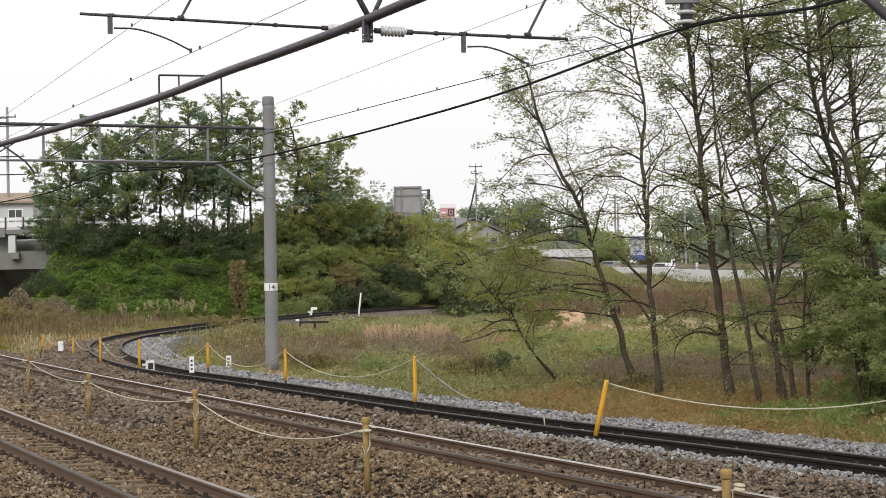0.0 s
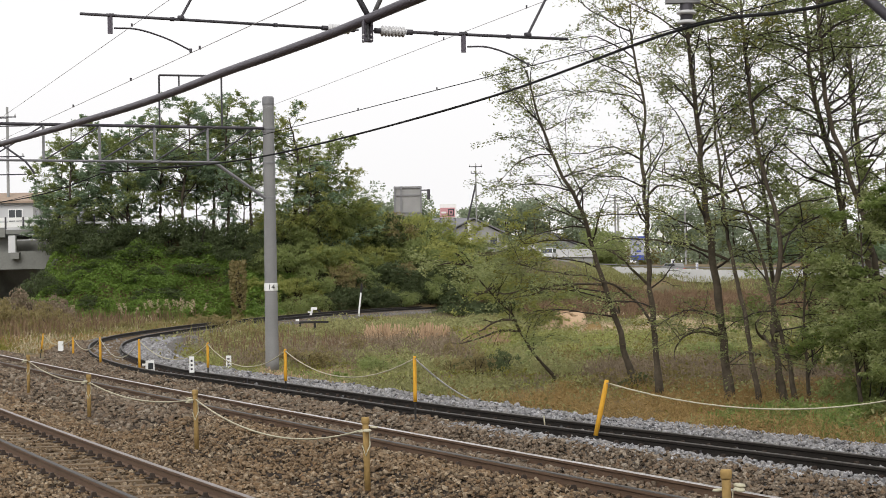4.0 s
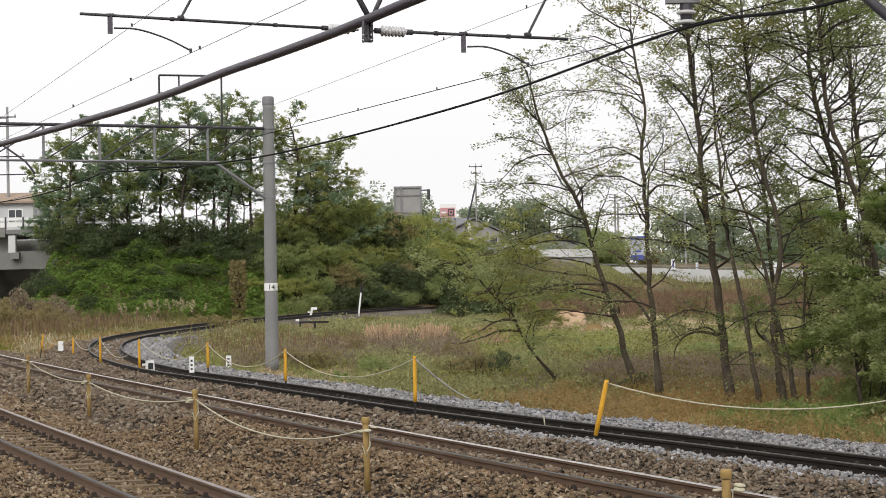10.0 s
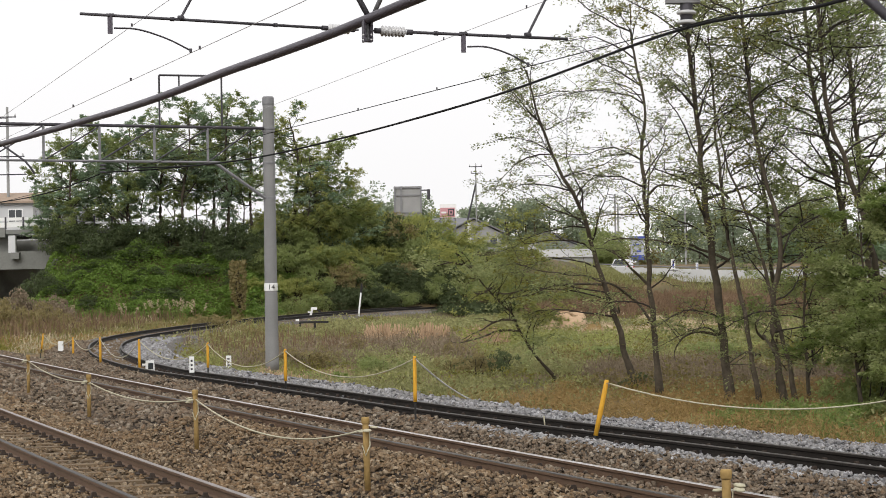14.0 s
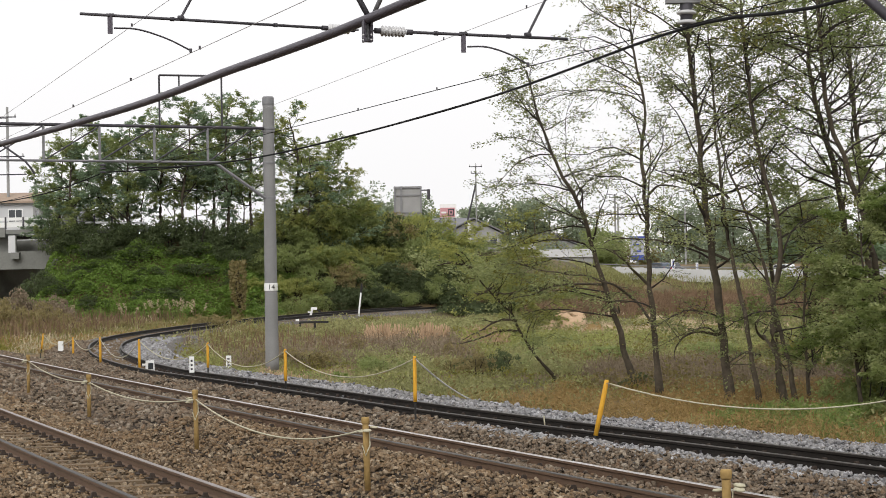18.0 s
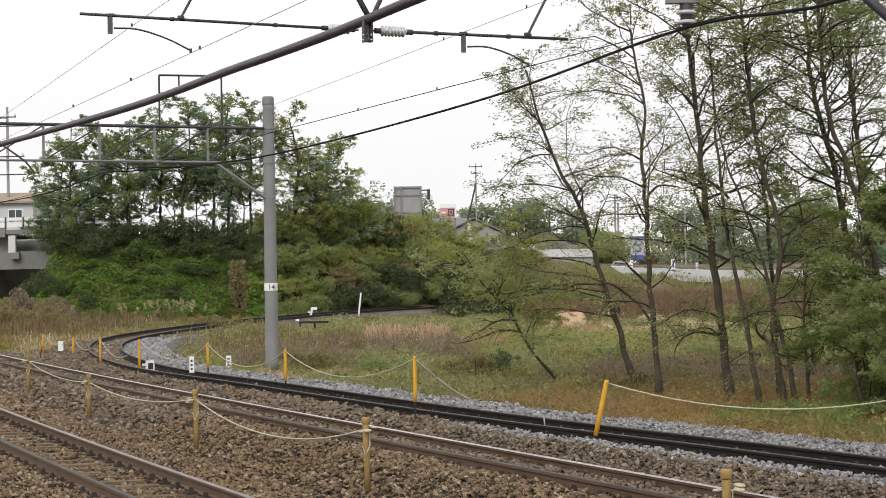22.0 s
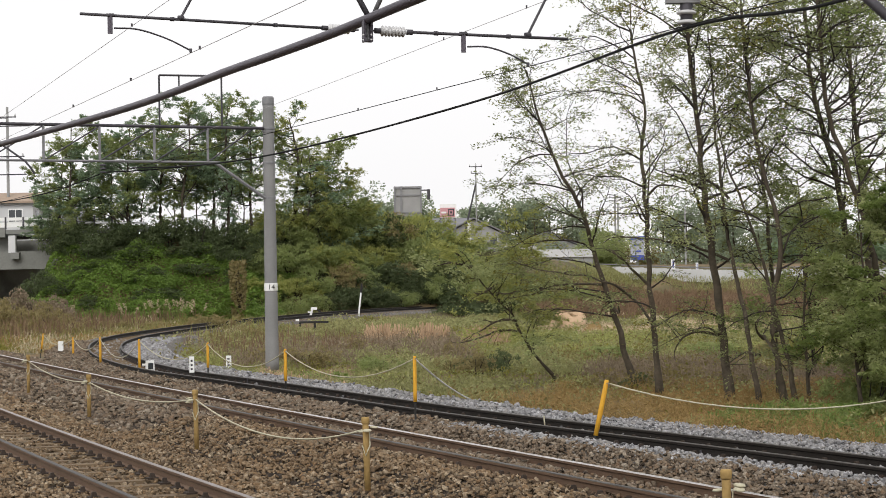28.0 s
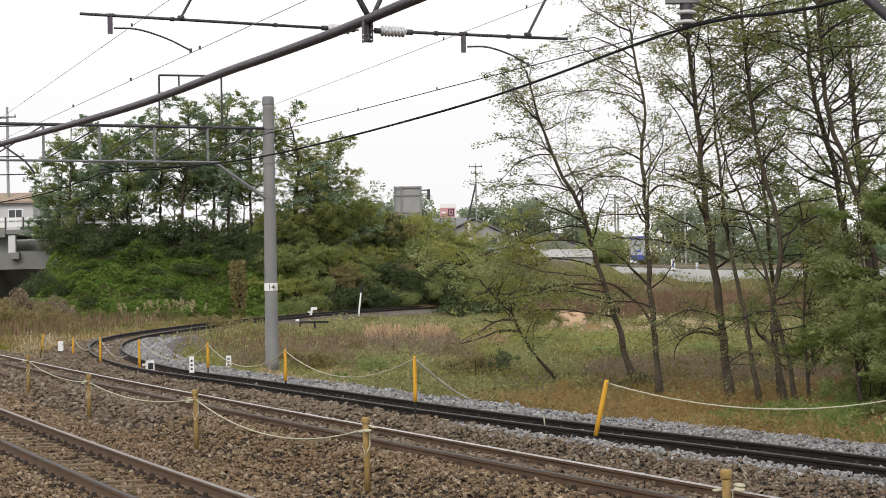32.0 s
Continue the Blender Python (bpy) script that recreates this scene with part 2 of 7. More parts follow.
class Shape:
    """Vertices and faces that are gathered into one mesh."""

    def __init__(self):
        self.v, self.f = [], []

    def box(self, c, size, rz=0.0, m=None, taper=1.0):
        b = len(self.v)
        t = m or pose(*c, 0, 0, rz)
        for z in (-0.5, 0.5):
            k = taper if z > 0 else 1.0
            for x, y in ((-0.5, -0.5), (0.5, -0.5), (0.5, 0.5), (-0.5, 0.5)):
                self.v.append(t @ Vector((x * size[0] * k, y * size[1] * k, z * size[2])))
        for q in ((3, 2, 1, 0), (4, 5, 6, 7), (0, 1, 5, 4), (1, 2, 6, 5), (2, 3, 7, 6), (3, 0, 4, 7)):
            self.f.append(tuple(b + i for i in q))
        return self

    def tube(self, pts, radii, sides=6, cap=True):
        pts = [Vector(p) for p in pts]
        if isinstance(radii, (int, float)):
            radii = [radii] * len(pts)
        b = len(self.v)
        up = Vector((0, 0, 1))
        for i, p in enumerate(pts):
            d = (pts[min(i + 1, len(pts) - 1)] - pts[max(i - 1, 0)]).normalized()
            s = d.cross(up)
            if s.length < 1e-3:
                s = d.cross(Vector((1, 0, 0)))
            s.normalize()
            w = s.cross(d)
            for k in range(sides):
                a = 2 * math.pi * k / sides
                self.v.append(p + radii[i] * (math.cos(a) * s + math.sin(a) * w))
        for i in range(len(pts) - 1):
            for k in range(sides):
                k2 = (k + 1) % sides
                self.f.append((b + i * sides + k, b + (i + 1) * sides + k, b + (i + 1) * sides + k2, b + i * sides + k2))
        if cap:
            self.f.append(tuple(b + k for k in range(sides)))
            e = b + (len(pts) - 1) * sides
            self.f.append(tuple(e + k for k in range(sides))[::-1])
        return self

    def lathe(self, profile, m=Matrix(), sides=14):
        b = len(self.v)
        for r, z in profile:
            for k in range(sides):
                a = 2 * math.pi * k / sides
                self.v.append(m @ Vector((r * math.cos(a), r * math.sin(a), z)))
        for i in range(len(profile) - 1):
            for k in range(sides):
                k2 = (k + 1) % sides
                self.f.append((b + i * sides + k, b + i * sides + k2, b + (i + 1) * sides + k2, b + (i + 1) * sides + k))
        self.f.append(tuple(b + k for k in range(sides))[::-1])
        e = b + (len(profile) - 1) * sides
        self.f.append(tuple(e + k for k in range(sides)))
        return self

    def prism(self, outline, depth, m=Matrix()):
        """An outline in x and z, drawn out along y by depth about its middle."""
        b, n = len(self.v), len(outline)
        for y in (-depth / 2, depth / 2):
            for x, z in outline:
                self.v.append(m @ Vector((x, y, z)))
        self.f.append(tuple(b + i for i in range(n)))
        self.f.append(tuple(b + n + i for i in range(n))[::-1])
        for i in range(n):
            j = (i + 1) % n
            self.f.append((b + j, b + i, b + n + i, b + n + j))
        return self

    def mesh(self, name, material, smooth=False):
        return mesh_of(name, self.v, self.f, material, smooth)


def part(name, shape, material, parent, label="", smooth=False):
    """Links a shape (or a finished mesh) as one mesh object under a thing or part."""
    me = shape.mesh(name, material, smooth) if isinstance(shape, Shape) else shape
    ob = new(name, me)
    ob.parent = parent
    if label:
        ob["label"] = label
    return ob


def thing(name, at=(0, 0, 0), rz=0.0, label="", category="", group="", kind=""):
    ob = new(name)
    ob.empty_display_size = 0.2
    ob.matrix_basis = pose(*at, 0, 0, rz)
    return tagged(ob, label, category, group, kind)


def solid(name, shape, material, label="", category="", group="", kind="", smooth=False):
    me = shape.mesh(name, material, smooth) if isinstance(shape, Shape) else shape
    return tagged(new(name, me), label, category, group, kind)


# ---- plan: the lines of the tracks and the road, and the lie of the land ----
GAUGE = 1.067


def line_one(y):
    return -2.04 - 0.43 * (y - 19.7) + 0.0009 * (y - 19.7) ** 2


def line_two(y):
    return 3.03 - 0.452 * (y - 19.7) + 0.00065 * (y - 19.7) ** 2


def spline(ctrl, step=0.25):
    """Even points along a smooth curve through the given corners."""
    c = [np.array(p, float) for p in ctrl]
    c = [2 * c[0] - c[1], *c, 2 * c[-1] - c[-2]]
    out = []
    for i in range(1, len(c) - 2):
        p0, p1, p2, p3 = c[i - 1:i + 3]
        for u in np.linspace(0, 1, 24, endpoint=False):
            out.append(0.5 * (2 * p1 + (p2 - p0) * u + (2 * p0 - 5 * p1 + 4 * p2 - p3) * u * u + (3 * p1 - p0 - 3 * p2 + p3) * u ** 3))
    out.append(c[-2])
    out = np.array(out)
    for _ in range(20):
        out[1:-1] = 0.25 * out[:-2] + 0.5 * out[1:-1] + 0.25 * out[2:]
    s = np.concatenate([[0], np.cumsum(np.linalg.norm(np.diff(out, axis=0), axis=1))])
    e = np.arange(0, s[-1], step)
    return np.stack([np.interp(e, s, out[:, k]) for k in range(out.shape[1])], 1)


def normals(line):
    d = np.gradient(line[:, :2], axis=0)
    d /= np.linalg.norm(d, axis=1)[:, None]
    return np.stack([d[:, 1], -d[:, 0]], 1)


ys = np.arange(2, 190, 0.5)
INNER_ONE = spline([(line_one(y), y) for y in ys[::4]])
INNER_TWO = spline([(line_two(y), y) for y in ys[::4]])
INNER_THREE = spline([(13.6, 5.5), (8.1, 17.0), (5.36, 22.8), (1.05, 31.15), (-3.64, 41.74), (-7.35, 50.2), (-10.75, 62.4), (-12.75, 76),
                      (-12.5, 90), (-10.4, 108), (-5.9, 130), (0.6, 146), (11, 162)])
CENTRE = [ln - normals(ln) * (GAUGE / 2 + 0.03) for ln in (INNER_ONE, INNER_TWO, INNER_THREE)]
CANT = (0.015, 0.075, 0.06)
ROAD = spline([(-140, 149, 6.6), (-75, 149, 6.3), (-30, 149, 6.0), (-15, 151, 5.5), (-5, 158, 4.9), (3, 171, 4.2), (11, 202, 3.4), (17.5, 230, 2.6), (22, 231, 2.3), (34, 216, 1.6), (41, 206, 1.5), (62, 182, 1.6), (105, 136, 1.2), (160, 80, 1.0)], 1.0)


def near_line(x, y, line):
    """Distance to a line and the index of its nearest point, for arrays."""
    p = np.stack([x, y], -1)
    best = np.full(p.shape[:-1], 1e9)
    idx = np.zeros(p.shape[:-1], int)
    for i in range(0, len(line)):
        d = (p[..., 0] - line[i, 0]) ** 2 + (p[..., 1] - line[i, 1]) ** 2
        w = d < best
        best[w], idx[w] = d[w], i
    return np.sqrt(best), idx


def smooth01(a, b, v):
    t = np.clip((v - a) / (b - a), 0, 1)
    return t * t * (3 - 2 * t)


def lie(x, y):
    """Height of the ground."""
    x, y = np.atleast_1d(np.asarray(x, float)), np.atleast_1d(np.asarray(y, float))
    d3, i3 = near_line(x, y, CENTRE[2][::4])
    d2, _ = near_line(x, y, CENTRE[1][::4])
    base = -0.62 - 0.2 * smooth01(60, 90, y) + 0.12 * np.sin(x * 0.21 + 1.3) * np.sin(y * 0.13) * smooth01(40, 60, y)
    near = np.minimum(d3, d2)
    base = base + (-0.42 - base) * (1 - smooth01(1.6, 4.5, near))
    far = 3.2 + smooth01(235, 330, y) * 1.0
    dr, ir = near_line(x, y, ROAD[::2])
    zr = ROAD[::2][ir, 2]
    behind = smooth01(0, 1, np.where(y > ROAD[::2][ir, 1], 1.0, 0.0))
    bank = zr - np.maximum(0, dr - 4.2) / 1.65
    base = np.where(behind > 0.5, np.maximum(base, base + (np.minimum(far, zr) - base) * smooth01(150, 215, y)), base)
    base = base + (far - base) * smooth01(222, 250, y)
    z = np.maximum(base, bank)
    under = smooth01(-31.4, -29.2, x)
    cut = np.where(y < 175, 1.0, 0.0)
    low = np.where((x < -29.0) & (cut > 0), -0.5, z)
    return z * under + low * (1 - under)


# ---- ground ----


def ground_sheet():
    xs = np.concatenate([np.linspace(-900, -70, 14), np.linspace(-66, 60, 127), np.linspace(70, 900, 14)])
    yy = np.concatenate([np.linspace(-300, 0, 6), np.linspace(4, 60, 50), np.linspace(61.5, 210, 100), np.linspace(220, 460, 20), np.linspace(600, 3200, 8)])
    gx, gy = np.meshgrid(xs, yy)
    z = lie(gx, gy)
    v = np.stack([gx, gy, z], -1).reshape(-1, 3)
    w = len(xs)
    f = [(j * w + i, j * w + i + 1, (j + 1) * w + i + 1, (j + 1) * w + i) for j in range(len(yy) - 1) for i in range(w - 1)]
    solid("ground", mesh_of("ground", v, f, M["ground"], True), None, "rough field of brown soil and weeds", "ground", kind="structure")


ground_sheet()


def bed_height(x, y, t, top, cant, trough, flat=1.5):
    """Height of a ballast bed at an offset from the track's middle."""
    z = top + 0.035 * noise.noise((x * 1.3, y * 1.3, 0)) + 0.02 * noise.noise((x * 5, y * 5, 3))
    z += cant * (0.5 - max(-1.5, min(1.0, t)) / (GAUGE + 0.06))
    if abs(t) < 0.47:
        z -= trough
    edge = flat if t > 0 else 1.5
    if flat > 1.5 and t > 0.6:
        z += 0.035 * min(1.0, t - 0.6)
    if abs(t) > edge:
        z -= (0.14 + cant * 0.8) * min(1.0, (abs(t) - edge) / 0.8)
    return z


def bed(name, line, left, right, top, material, label, start, stop, cant=0.0, trough=0.0, flat=1.5):
    """A ballast bed along a track: level under the sleepers, sloping shoulders."""
    sel = line[(line[:, 1] > start) & (line[:, 1] < stop)][::2]
    n = normals(sel)
    cross = np.concatenate([[-left - 0.5], np.arange(-left, right + 0.01, 0.3), [right + 0.55]])
    v, f = [], []
    for p, q in zip(sel, n):
        for k, t in enumerate(cross):
            x, y = p[0] + q[0] * t, p[1] + q[1] * t
            z = bed_height(x, y, t, top, cant, trough, flat)
            if k in (0, len(cross) - 1):
                z = -0.62
            v.append((x, y, z))
    w = len(cross)
    f = [(i * w + k, i * w + k + 1, (i + 1) * w + k + 1, (i + 1) * w + k) for i in range(len(sel) - 1) for k in range(w - 1)]
    return solid(name, mesh_of(name, v, f, material, True), None, label, "ballast", kind="structure")


BEDS = [None] * 3
BEDS[0] = bed("ballast_bed", CENTRE[0], 6.0, 2.6, -0.17, M["bed_brown_shade"], "brown weathered stone ballast under the track, darkened for shaded gaps", 4, 120, CANT[0], 0.03)
BEDS[1] = bed("ballast_bed", CENTRE[1], 2.5, 2.5, -0.145, M["bed_brown_shade"], "brown weathered stone ballast under the track, darkened for shaded gaps", 4, 120, CANT[1])
BEDS[2] = bed("ballast_bed", CENTRE[2], 1.3, 2.5, -0.15, M["bed_grey"], "fresh grey stone ballast under the curved siding", 4, 84, CANT[2], 0.07, 2.3)
bed("ballast_bed", CENTRE[2], 1.2, 1.0, -0.16, M["bed_grey"], "grey stone ballast under the far end of the siding", 83.5, 155, CANT[2])


def rail(line, z, body, head, parent):
    """A flat-bottomed rail: foot, web and head, with the running surface on top."""
    prof = [(-0.06, -0.153), (0.06, -0.153), (0.06, -0.14), (0.012, -0.118), (0.01, -0.05), (0.032, -0.036), (0.033, -0.008),
            (-0.033, -0.008), (-0.032, -0.036), (-0.01, -0.05), (-0.012, -0.118), (-0.06, -0.14)]
    n = normals(line)
    s, h = Shape(), Shape()
    for shape, pr in ((s, prof), (h, [(-0.033, -0.008), (0.033, -0.008), (0.027, 0.0), (-0.027, 0.0)])):
        for p, q in zip(line, n):
            for a, b in pr:
                shape.v.append(Vector((p[0] + q[0] * a, p[1] + q[1] * a, z + b)))
        w = len(pr)
        for i in range(len(line) - 1):
            for k in range(w):
                k2 = (k + 1) % w
                shape.f.append((i * w + k, (i + 1) * w + k, (i + 1) * w + k2, i * w + k2))
    ob = part("rail", s, body, parent)
    part("rail_head", h, head, ob, "polished running surface")


def track(name, line, cant, body, heads, label, start, stop, spacing, clips):
    root = thing(name, label=label, category="railway track")
    sel = line[(line[:, 1] > start) & (line[:, 1] < stop)]
    n = normals(sel)
    coarse = sel[::4]
    cn = normals(coarse)
    rail(coarse + cn * (GAUGE / 2 + 0.03), 0.0, body, heads[0], root)
    rail(coarse - cn * (GAUGE / 2 + 0.03), cant, body, heads[1], root)
    tie = Shape().box((0, 0, -0.07), (2.05, 0.2, 0.14), taper=0.97).mesh("sleeper", M["sleeper"])
    clip = Shape().box((0, 0, 0.012), (0.36, 0.15, 0.024)).box((-0.11, 0, 0.045), (0.075, 0.07, 0.065), taper=0.55).box((0.11, 0, 0.045), (0.075, 0.07, 0.065), taper=0.55).mesh("fastening", M["clip"])
    dist = np.arange(len(sel)) * 0.25
    tilt = math.degrees(math.atan2(cant, GAUGE))
    for s in np.arange(0.3, dist[-1], spacing):
        x, y = np.interp(s, dist, sel[:, 0]), np.interp(s, dist, sel[:, 1])
        nx, ny = np.interp(s, dist, n[:, 0]), np.interp(s, dist, n[:, 1])
        ob = new("sleeper", tie)
        ob.parent = root
        ob.matrix_basis = pose(x, y, cant / 2 - 0.156, 0, tilt, math.degrees(math.atan2(ny, nx)) + rng.uniform(-0.6, 0.6))
        if y < clips:
            for sx in (-1, 1):
                c = new("fastening", clip)
                c.parent = ob
                c.matrix_basis = pose(sx * (GAUGE / 2 + 0.03), 0, 0.0)
    return root


track("railway_track", CENTRE[0], CANT[0], M["rust"], (M["rail_top"], M["rail_top_dull"]), "rusty running track on timber sleepers in brown ballast", 5, 75, 0.6, 45)
track("railway_track", CENTRE[1], CANT[1], M["rust"], (M["rail_bright"], M["rail_top_dull"]), "rusty running track with a polished rail head", 12, 90, 0.6, 62)
track("siding_track", CENTRE[2], CANT[2], M["rail_dark"], (M["rail_top_dull"], M["rail_top_dull"]), "dark siding track curving away across the field", 12, 155, 0.62, 60)

# ---- overhead line: gantry, pipe beam, arms, insulators and wires ----
ALONG = Vector((-0.4, 0.917, 0)).normalized()


def pole_fourteen():
    root = thing("concrete_mast", (-5.17, 55.85, -0.45), label="round grey concrete catenary mast with a white number band", category="pole")
    s = Shape().lathe([(0.205, 0), (0.202, 0.3), (0.165, 7.85), (0.165, 7.98)], sides=20)
    part("shaft", s, M["concrete"], root, smooth=True)
    part("cap", Shape().lathe([(0.175, 7.98), (0.18, 8.03), (0.175, 8.2), (0.15, 8.24)], sides=20), M["steel"], root, "pale metal cap")
    for z in (7.28, 7.2, 6.25, 5.2, 1.55):
        part("band", Shape().lathe([(0.186, z - 0.035), (0.192, z - 0.03), (0.192, z + 0.03), (0.186, z + 0.035)], sides=20), M["steel"], root)
    plate = part("number_plate", Shape().lathe([(0.199, 2.42), (0.203, 2.43), (0.203, 2.64), (0.199, 2.65)], sides=20), M["white"], root, "white number band")
    text = bpy.data.curves.new("number", "FONT")
    text.body, text.size, text.extrude = "14", 0.21, 0.002
    tob = new("number", text)
    dg = bpy.context.evaluated_depsgraph_get()
    me = bpy.data.meshes.new_from_object(tob.evaluated_get(dg))
    bpy.data.objects.remove(tob)
    me.materials.clear()
    me.materials.append(M["black"])
    num = part("number", me, None, plate, "black digits")
    num.matrix_basis = pose(-0.075, -0.207, 2.46, 90, 0, 4)


pole_fourteen()


def gantry():
    """A truss beam from the mast across the tracks to a second mast."""
    a, d = Vector((-5.3, 55.72, 0)), Vector((-0.909, -0.417, 0))
    root = thing("truss_gantry", label="light steel truss gantry beam across the tracks", category="gantry")
    length, top, low = 15.5, 6.83, 5.8
    part("chord", Shape().tube([a + Vector((0, 0, top)), a + d * length + Vector((0, 0, top))], 0.05, 6), M["iron"], root, "dark top chord")
    part("chord", Shape().tube([a + d * 1.4 + Vector((0, 0, low)), a + d * length + Vector((0, 0, low))], 0.04, 6), M["steel"], root)
    part("strut", Shape().tube([a + Vector((0, 0, 4.75)), a + d * 1.55 + Vector((0, 0, low))], 0.05, 6), M["steel"], root, "pale diagonal knee strut")
    gap = 1.62
    for k in range(9):
        p = a + d * (1.75 + gap * k)
        part("post", Shape().tube([p + Vector((0, 0, low)), p + Vector((0, 0, top))], 0.04, 6), M["steel"], root)
        q = a + d * (1.75 + gap * k - (1.4 if k == 0 else gap))
        part("brace", Shape().tube([p + Vector((0, 0, low)), q + Vector((0, 0, top - 0.03))], 0.024, 6), M["iron"], root)
    part("drop_arm", Shape().tube([(-11.62, 49.20, 6.00), (-11.30, 49.20, 5.77), (-10.99, 49.20, 5.54), (-10.85, 49.20, 5.37), (-10.74, 49.20, 5.20)], 0.028, 6), M["iron"], root, "dark bent drop arm")
    c = a + d * length
    part("mast", Shape().lathe([(0.2, -0.5), (0.165, 8.0)], pose(c.x, c.y, 0), 16), M["concrete"], root, "round concrete mast")
    fr = thing("bracket_frame", label="thin dark steel frame standing on the gantry beam", category="bracket")
    l, r = a + d * 3.2, a + d * 1.3
    part("post", Shape().tube([l + Vector((0, 0, top)), l + Vector((0, 0, 8.32))], 0.03, 6), M["iron"], fr)
    part("post", Shape().tube([r + Vector((0, 0, top)), r + Vector((0, 0, 8.36))], 0.03, 6), M["iron"], fr)
    part("post", Shape().tube([l + d * -0.6 + Vector((0, 0, 7.98)), l + d * -0.6 + Vector((0, 0, 8.33))], 0.025, 6), M["iron"], fr)
    part("rail", Shape().tube([l + Vector((0, 0, 8.33)), r + Vector((0, 0, 8.36))], 0.032, 6), M["iron"], fr)
    bx = a + d * 4.9
    ins = thing("line_insulator", label="small dark disc insulator under the gantry", category="insulator")
    for k in range(3):
        part("disc", Shape().lathe([(0.03, 0), (0.1, 0.02), (0.09, 0.05), (0.03, 0.07)], pose(bx.x, bx.y, 5.45 + 0.1 * k), 12), M["iron"], ins)


gantry()


def pipe_beam():
    root = thing("pipe_beam", label="long weathered steel pipe beam above the tracks", category="beam")
    a, b = Vector((-0.1, 21.0, 5.43)), Vector((-9.59, 40.5, 5.42))
    d = (b - a).normalized()
    line = spline([(0.51, 19.76, 5.54), (-0.1, 21.01, 5.5), (-0.51, 21.85, 5.47), (-1.26, 23.38, 5.41), (-2.31, 25.54, 5.37), (-3.13, 27.22, 5.35), (-4.31, 29.65, 5.29), (-5.73, 32.56, 5.27), (-8.46, 38.17, 5.32), (-11.15, 43.7, 5.38)], 0.5)
    part("pipe", Shape().tube([a - d * 9.0] + [tuple(p) for p in line] + [tuple(Vector(line[-1]) + d * 8.0)], 0.06, 16), M["pipe"], root, smooth=True)
    h = Vector((-0.870, 22.589, 5.443))
    part("brace", Shape().tube([h + Vector((0.02, 0, 0.02)), h + Vector((-0.36, 0.1, 0.75))], 0.035, 10), M["iron"], root, smooth=True)
    part("brace", Shape().tube([h + Vector((0.06, 0, 0.02)), h + Vector((0.42, -0.1, 0.75))], 0.028, 10), M["steel"], root, smooth=True)
    part("hanger_plate", Shape().box((h.x, h.y + 0.03, h.z - 0.14), (0.1, 0.03, 0.28), 20), M["steel"], root)
    for dx in (-0.045, 0.045):
        part("hanger_plate", Shape().box((h.x + dx, h.y - 0.02, h.z - 0.15), (0.02, 0.09, 0.27), 20), M["pipe"], root)
    part("hanger_plate", Shape().box((h.x, h.y - 0.02, h.z - 0.27), (0.1, 0.03, 0.012), 20), M["pipe"], root)
    for dx in (-0.05, 0.05):
        for dz in (0.2, 0.26):
            part("bolt", Shape().lathe([(0.011, -0.012), (0.011, 0.012)], pose(h.x + dx, h.y - 0.07, h.z - dz, 90), 8), M["porcelain"], root)
    return h


HANG = pipe_beam()


def long_insulator(root, a, b):
    """A ribbed porcelain rod between two end fittings."""
    d = b - a
    m = Matrix.Translation(a) @ d.to_track_quat("Z", "Y").to_matrix().to_4x4()
    n, prof = 7, [(0.02, 0.0), (0.032, 0.04)]
    length = d.length
    for k in range(n):
        z = 0.05 + (length - 0.1) * k / n
        w = (length - 0.1) / n
        prof += [(0.036, z), (0.066, z + w * 0.4), (0.066, z + w * 0.55), (0.036, z + w * 0.95)]
    prof += [(0.032, length - 0.04), (0.02, length)]
    part("insulator", Shape().lathe(prof, m, 18), M["porcelain"], root, "ribbed white porcelain insulator", True)
    for p in (a, b):
        q = d.normalized()
        part("end_fitting", Shape().tube([p - q * 0.03, p + q * 0.05], 0.034, 10), M["iron"], root)


def arm(joint, tip, hook, bend, grip, stay):
    """A registration arm: insulator, tube, drop bracket and curved steady rod."""
    root = thing("registration_arm", label="horizontal steel registration arm with a white ribbed insulator", category="overhead arm", group="overhead arms")
    j, t = Vector(joint), Vector(tip)
    d = (t - j).normalized()
    long_insulator(root, j, j + d * 0.42)
    part("tube", Shape().tube([j + d * 0.42, t], 0.019, 10), M["iron"], root, smooth=True)
    part("pin", Shape().tube([j - d * 0.09, j], 0.012, 8), M["iron"], root)
    hk = Vector(hook)
    part("drop_bracket", Shape().box((hk.x, hk.y, hk.z - 0.1), (0.06, 0.04, 0.24)), M["pipe"], root)
    part("drop_bracket", Shape().box((hk.x, hk.y, hk.z + 0.02), (0.1, 0.06, 0.03)), M["iron"], root)
    pts = spline([tuple(hk + Vector((0.05, 0, -0.15))), bend, tuple((Vector(bend) * 0.45 + Vector(grip) * 0.55) + Vector((0, 0, 0.03))), grip], 0.06)
    part("steady_rod", Shape().tube([tuple(p) for p in pts] + [grip], 0.011, 8), M["iron"], root, smooth=True)
    part("wire_clip", Shape().box(grip, (0.03, 0.06, 0.05)), M["iron"], root)
    s = Vector(stay)
    part("stay", Shape().tube([s, s + Vector((0.32, 0.1, 0.62))], 0.017, 8), M["iron"], root)
    part("stay_clamp", Shape().lathe([(0.03, -0.04), (0.036, 0), (0.03, 0.04)], pose(s.x, s.y, s.z, 0, 90, 24), 10), M["iron"], root)
    for k in (0.3, 0.68):
        p = j + (t - j) * k
        part("tube_clamp", Shape().tube([p - d * 0.025, p + d * 0.025], 0.028, 10), M["iron"], root)
    return root


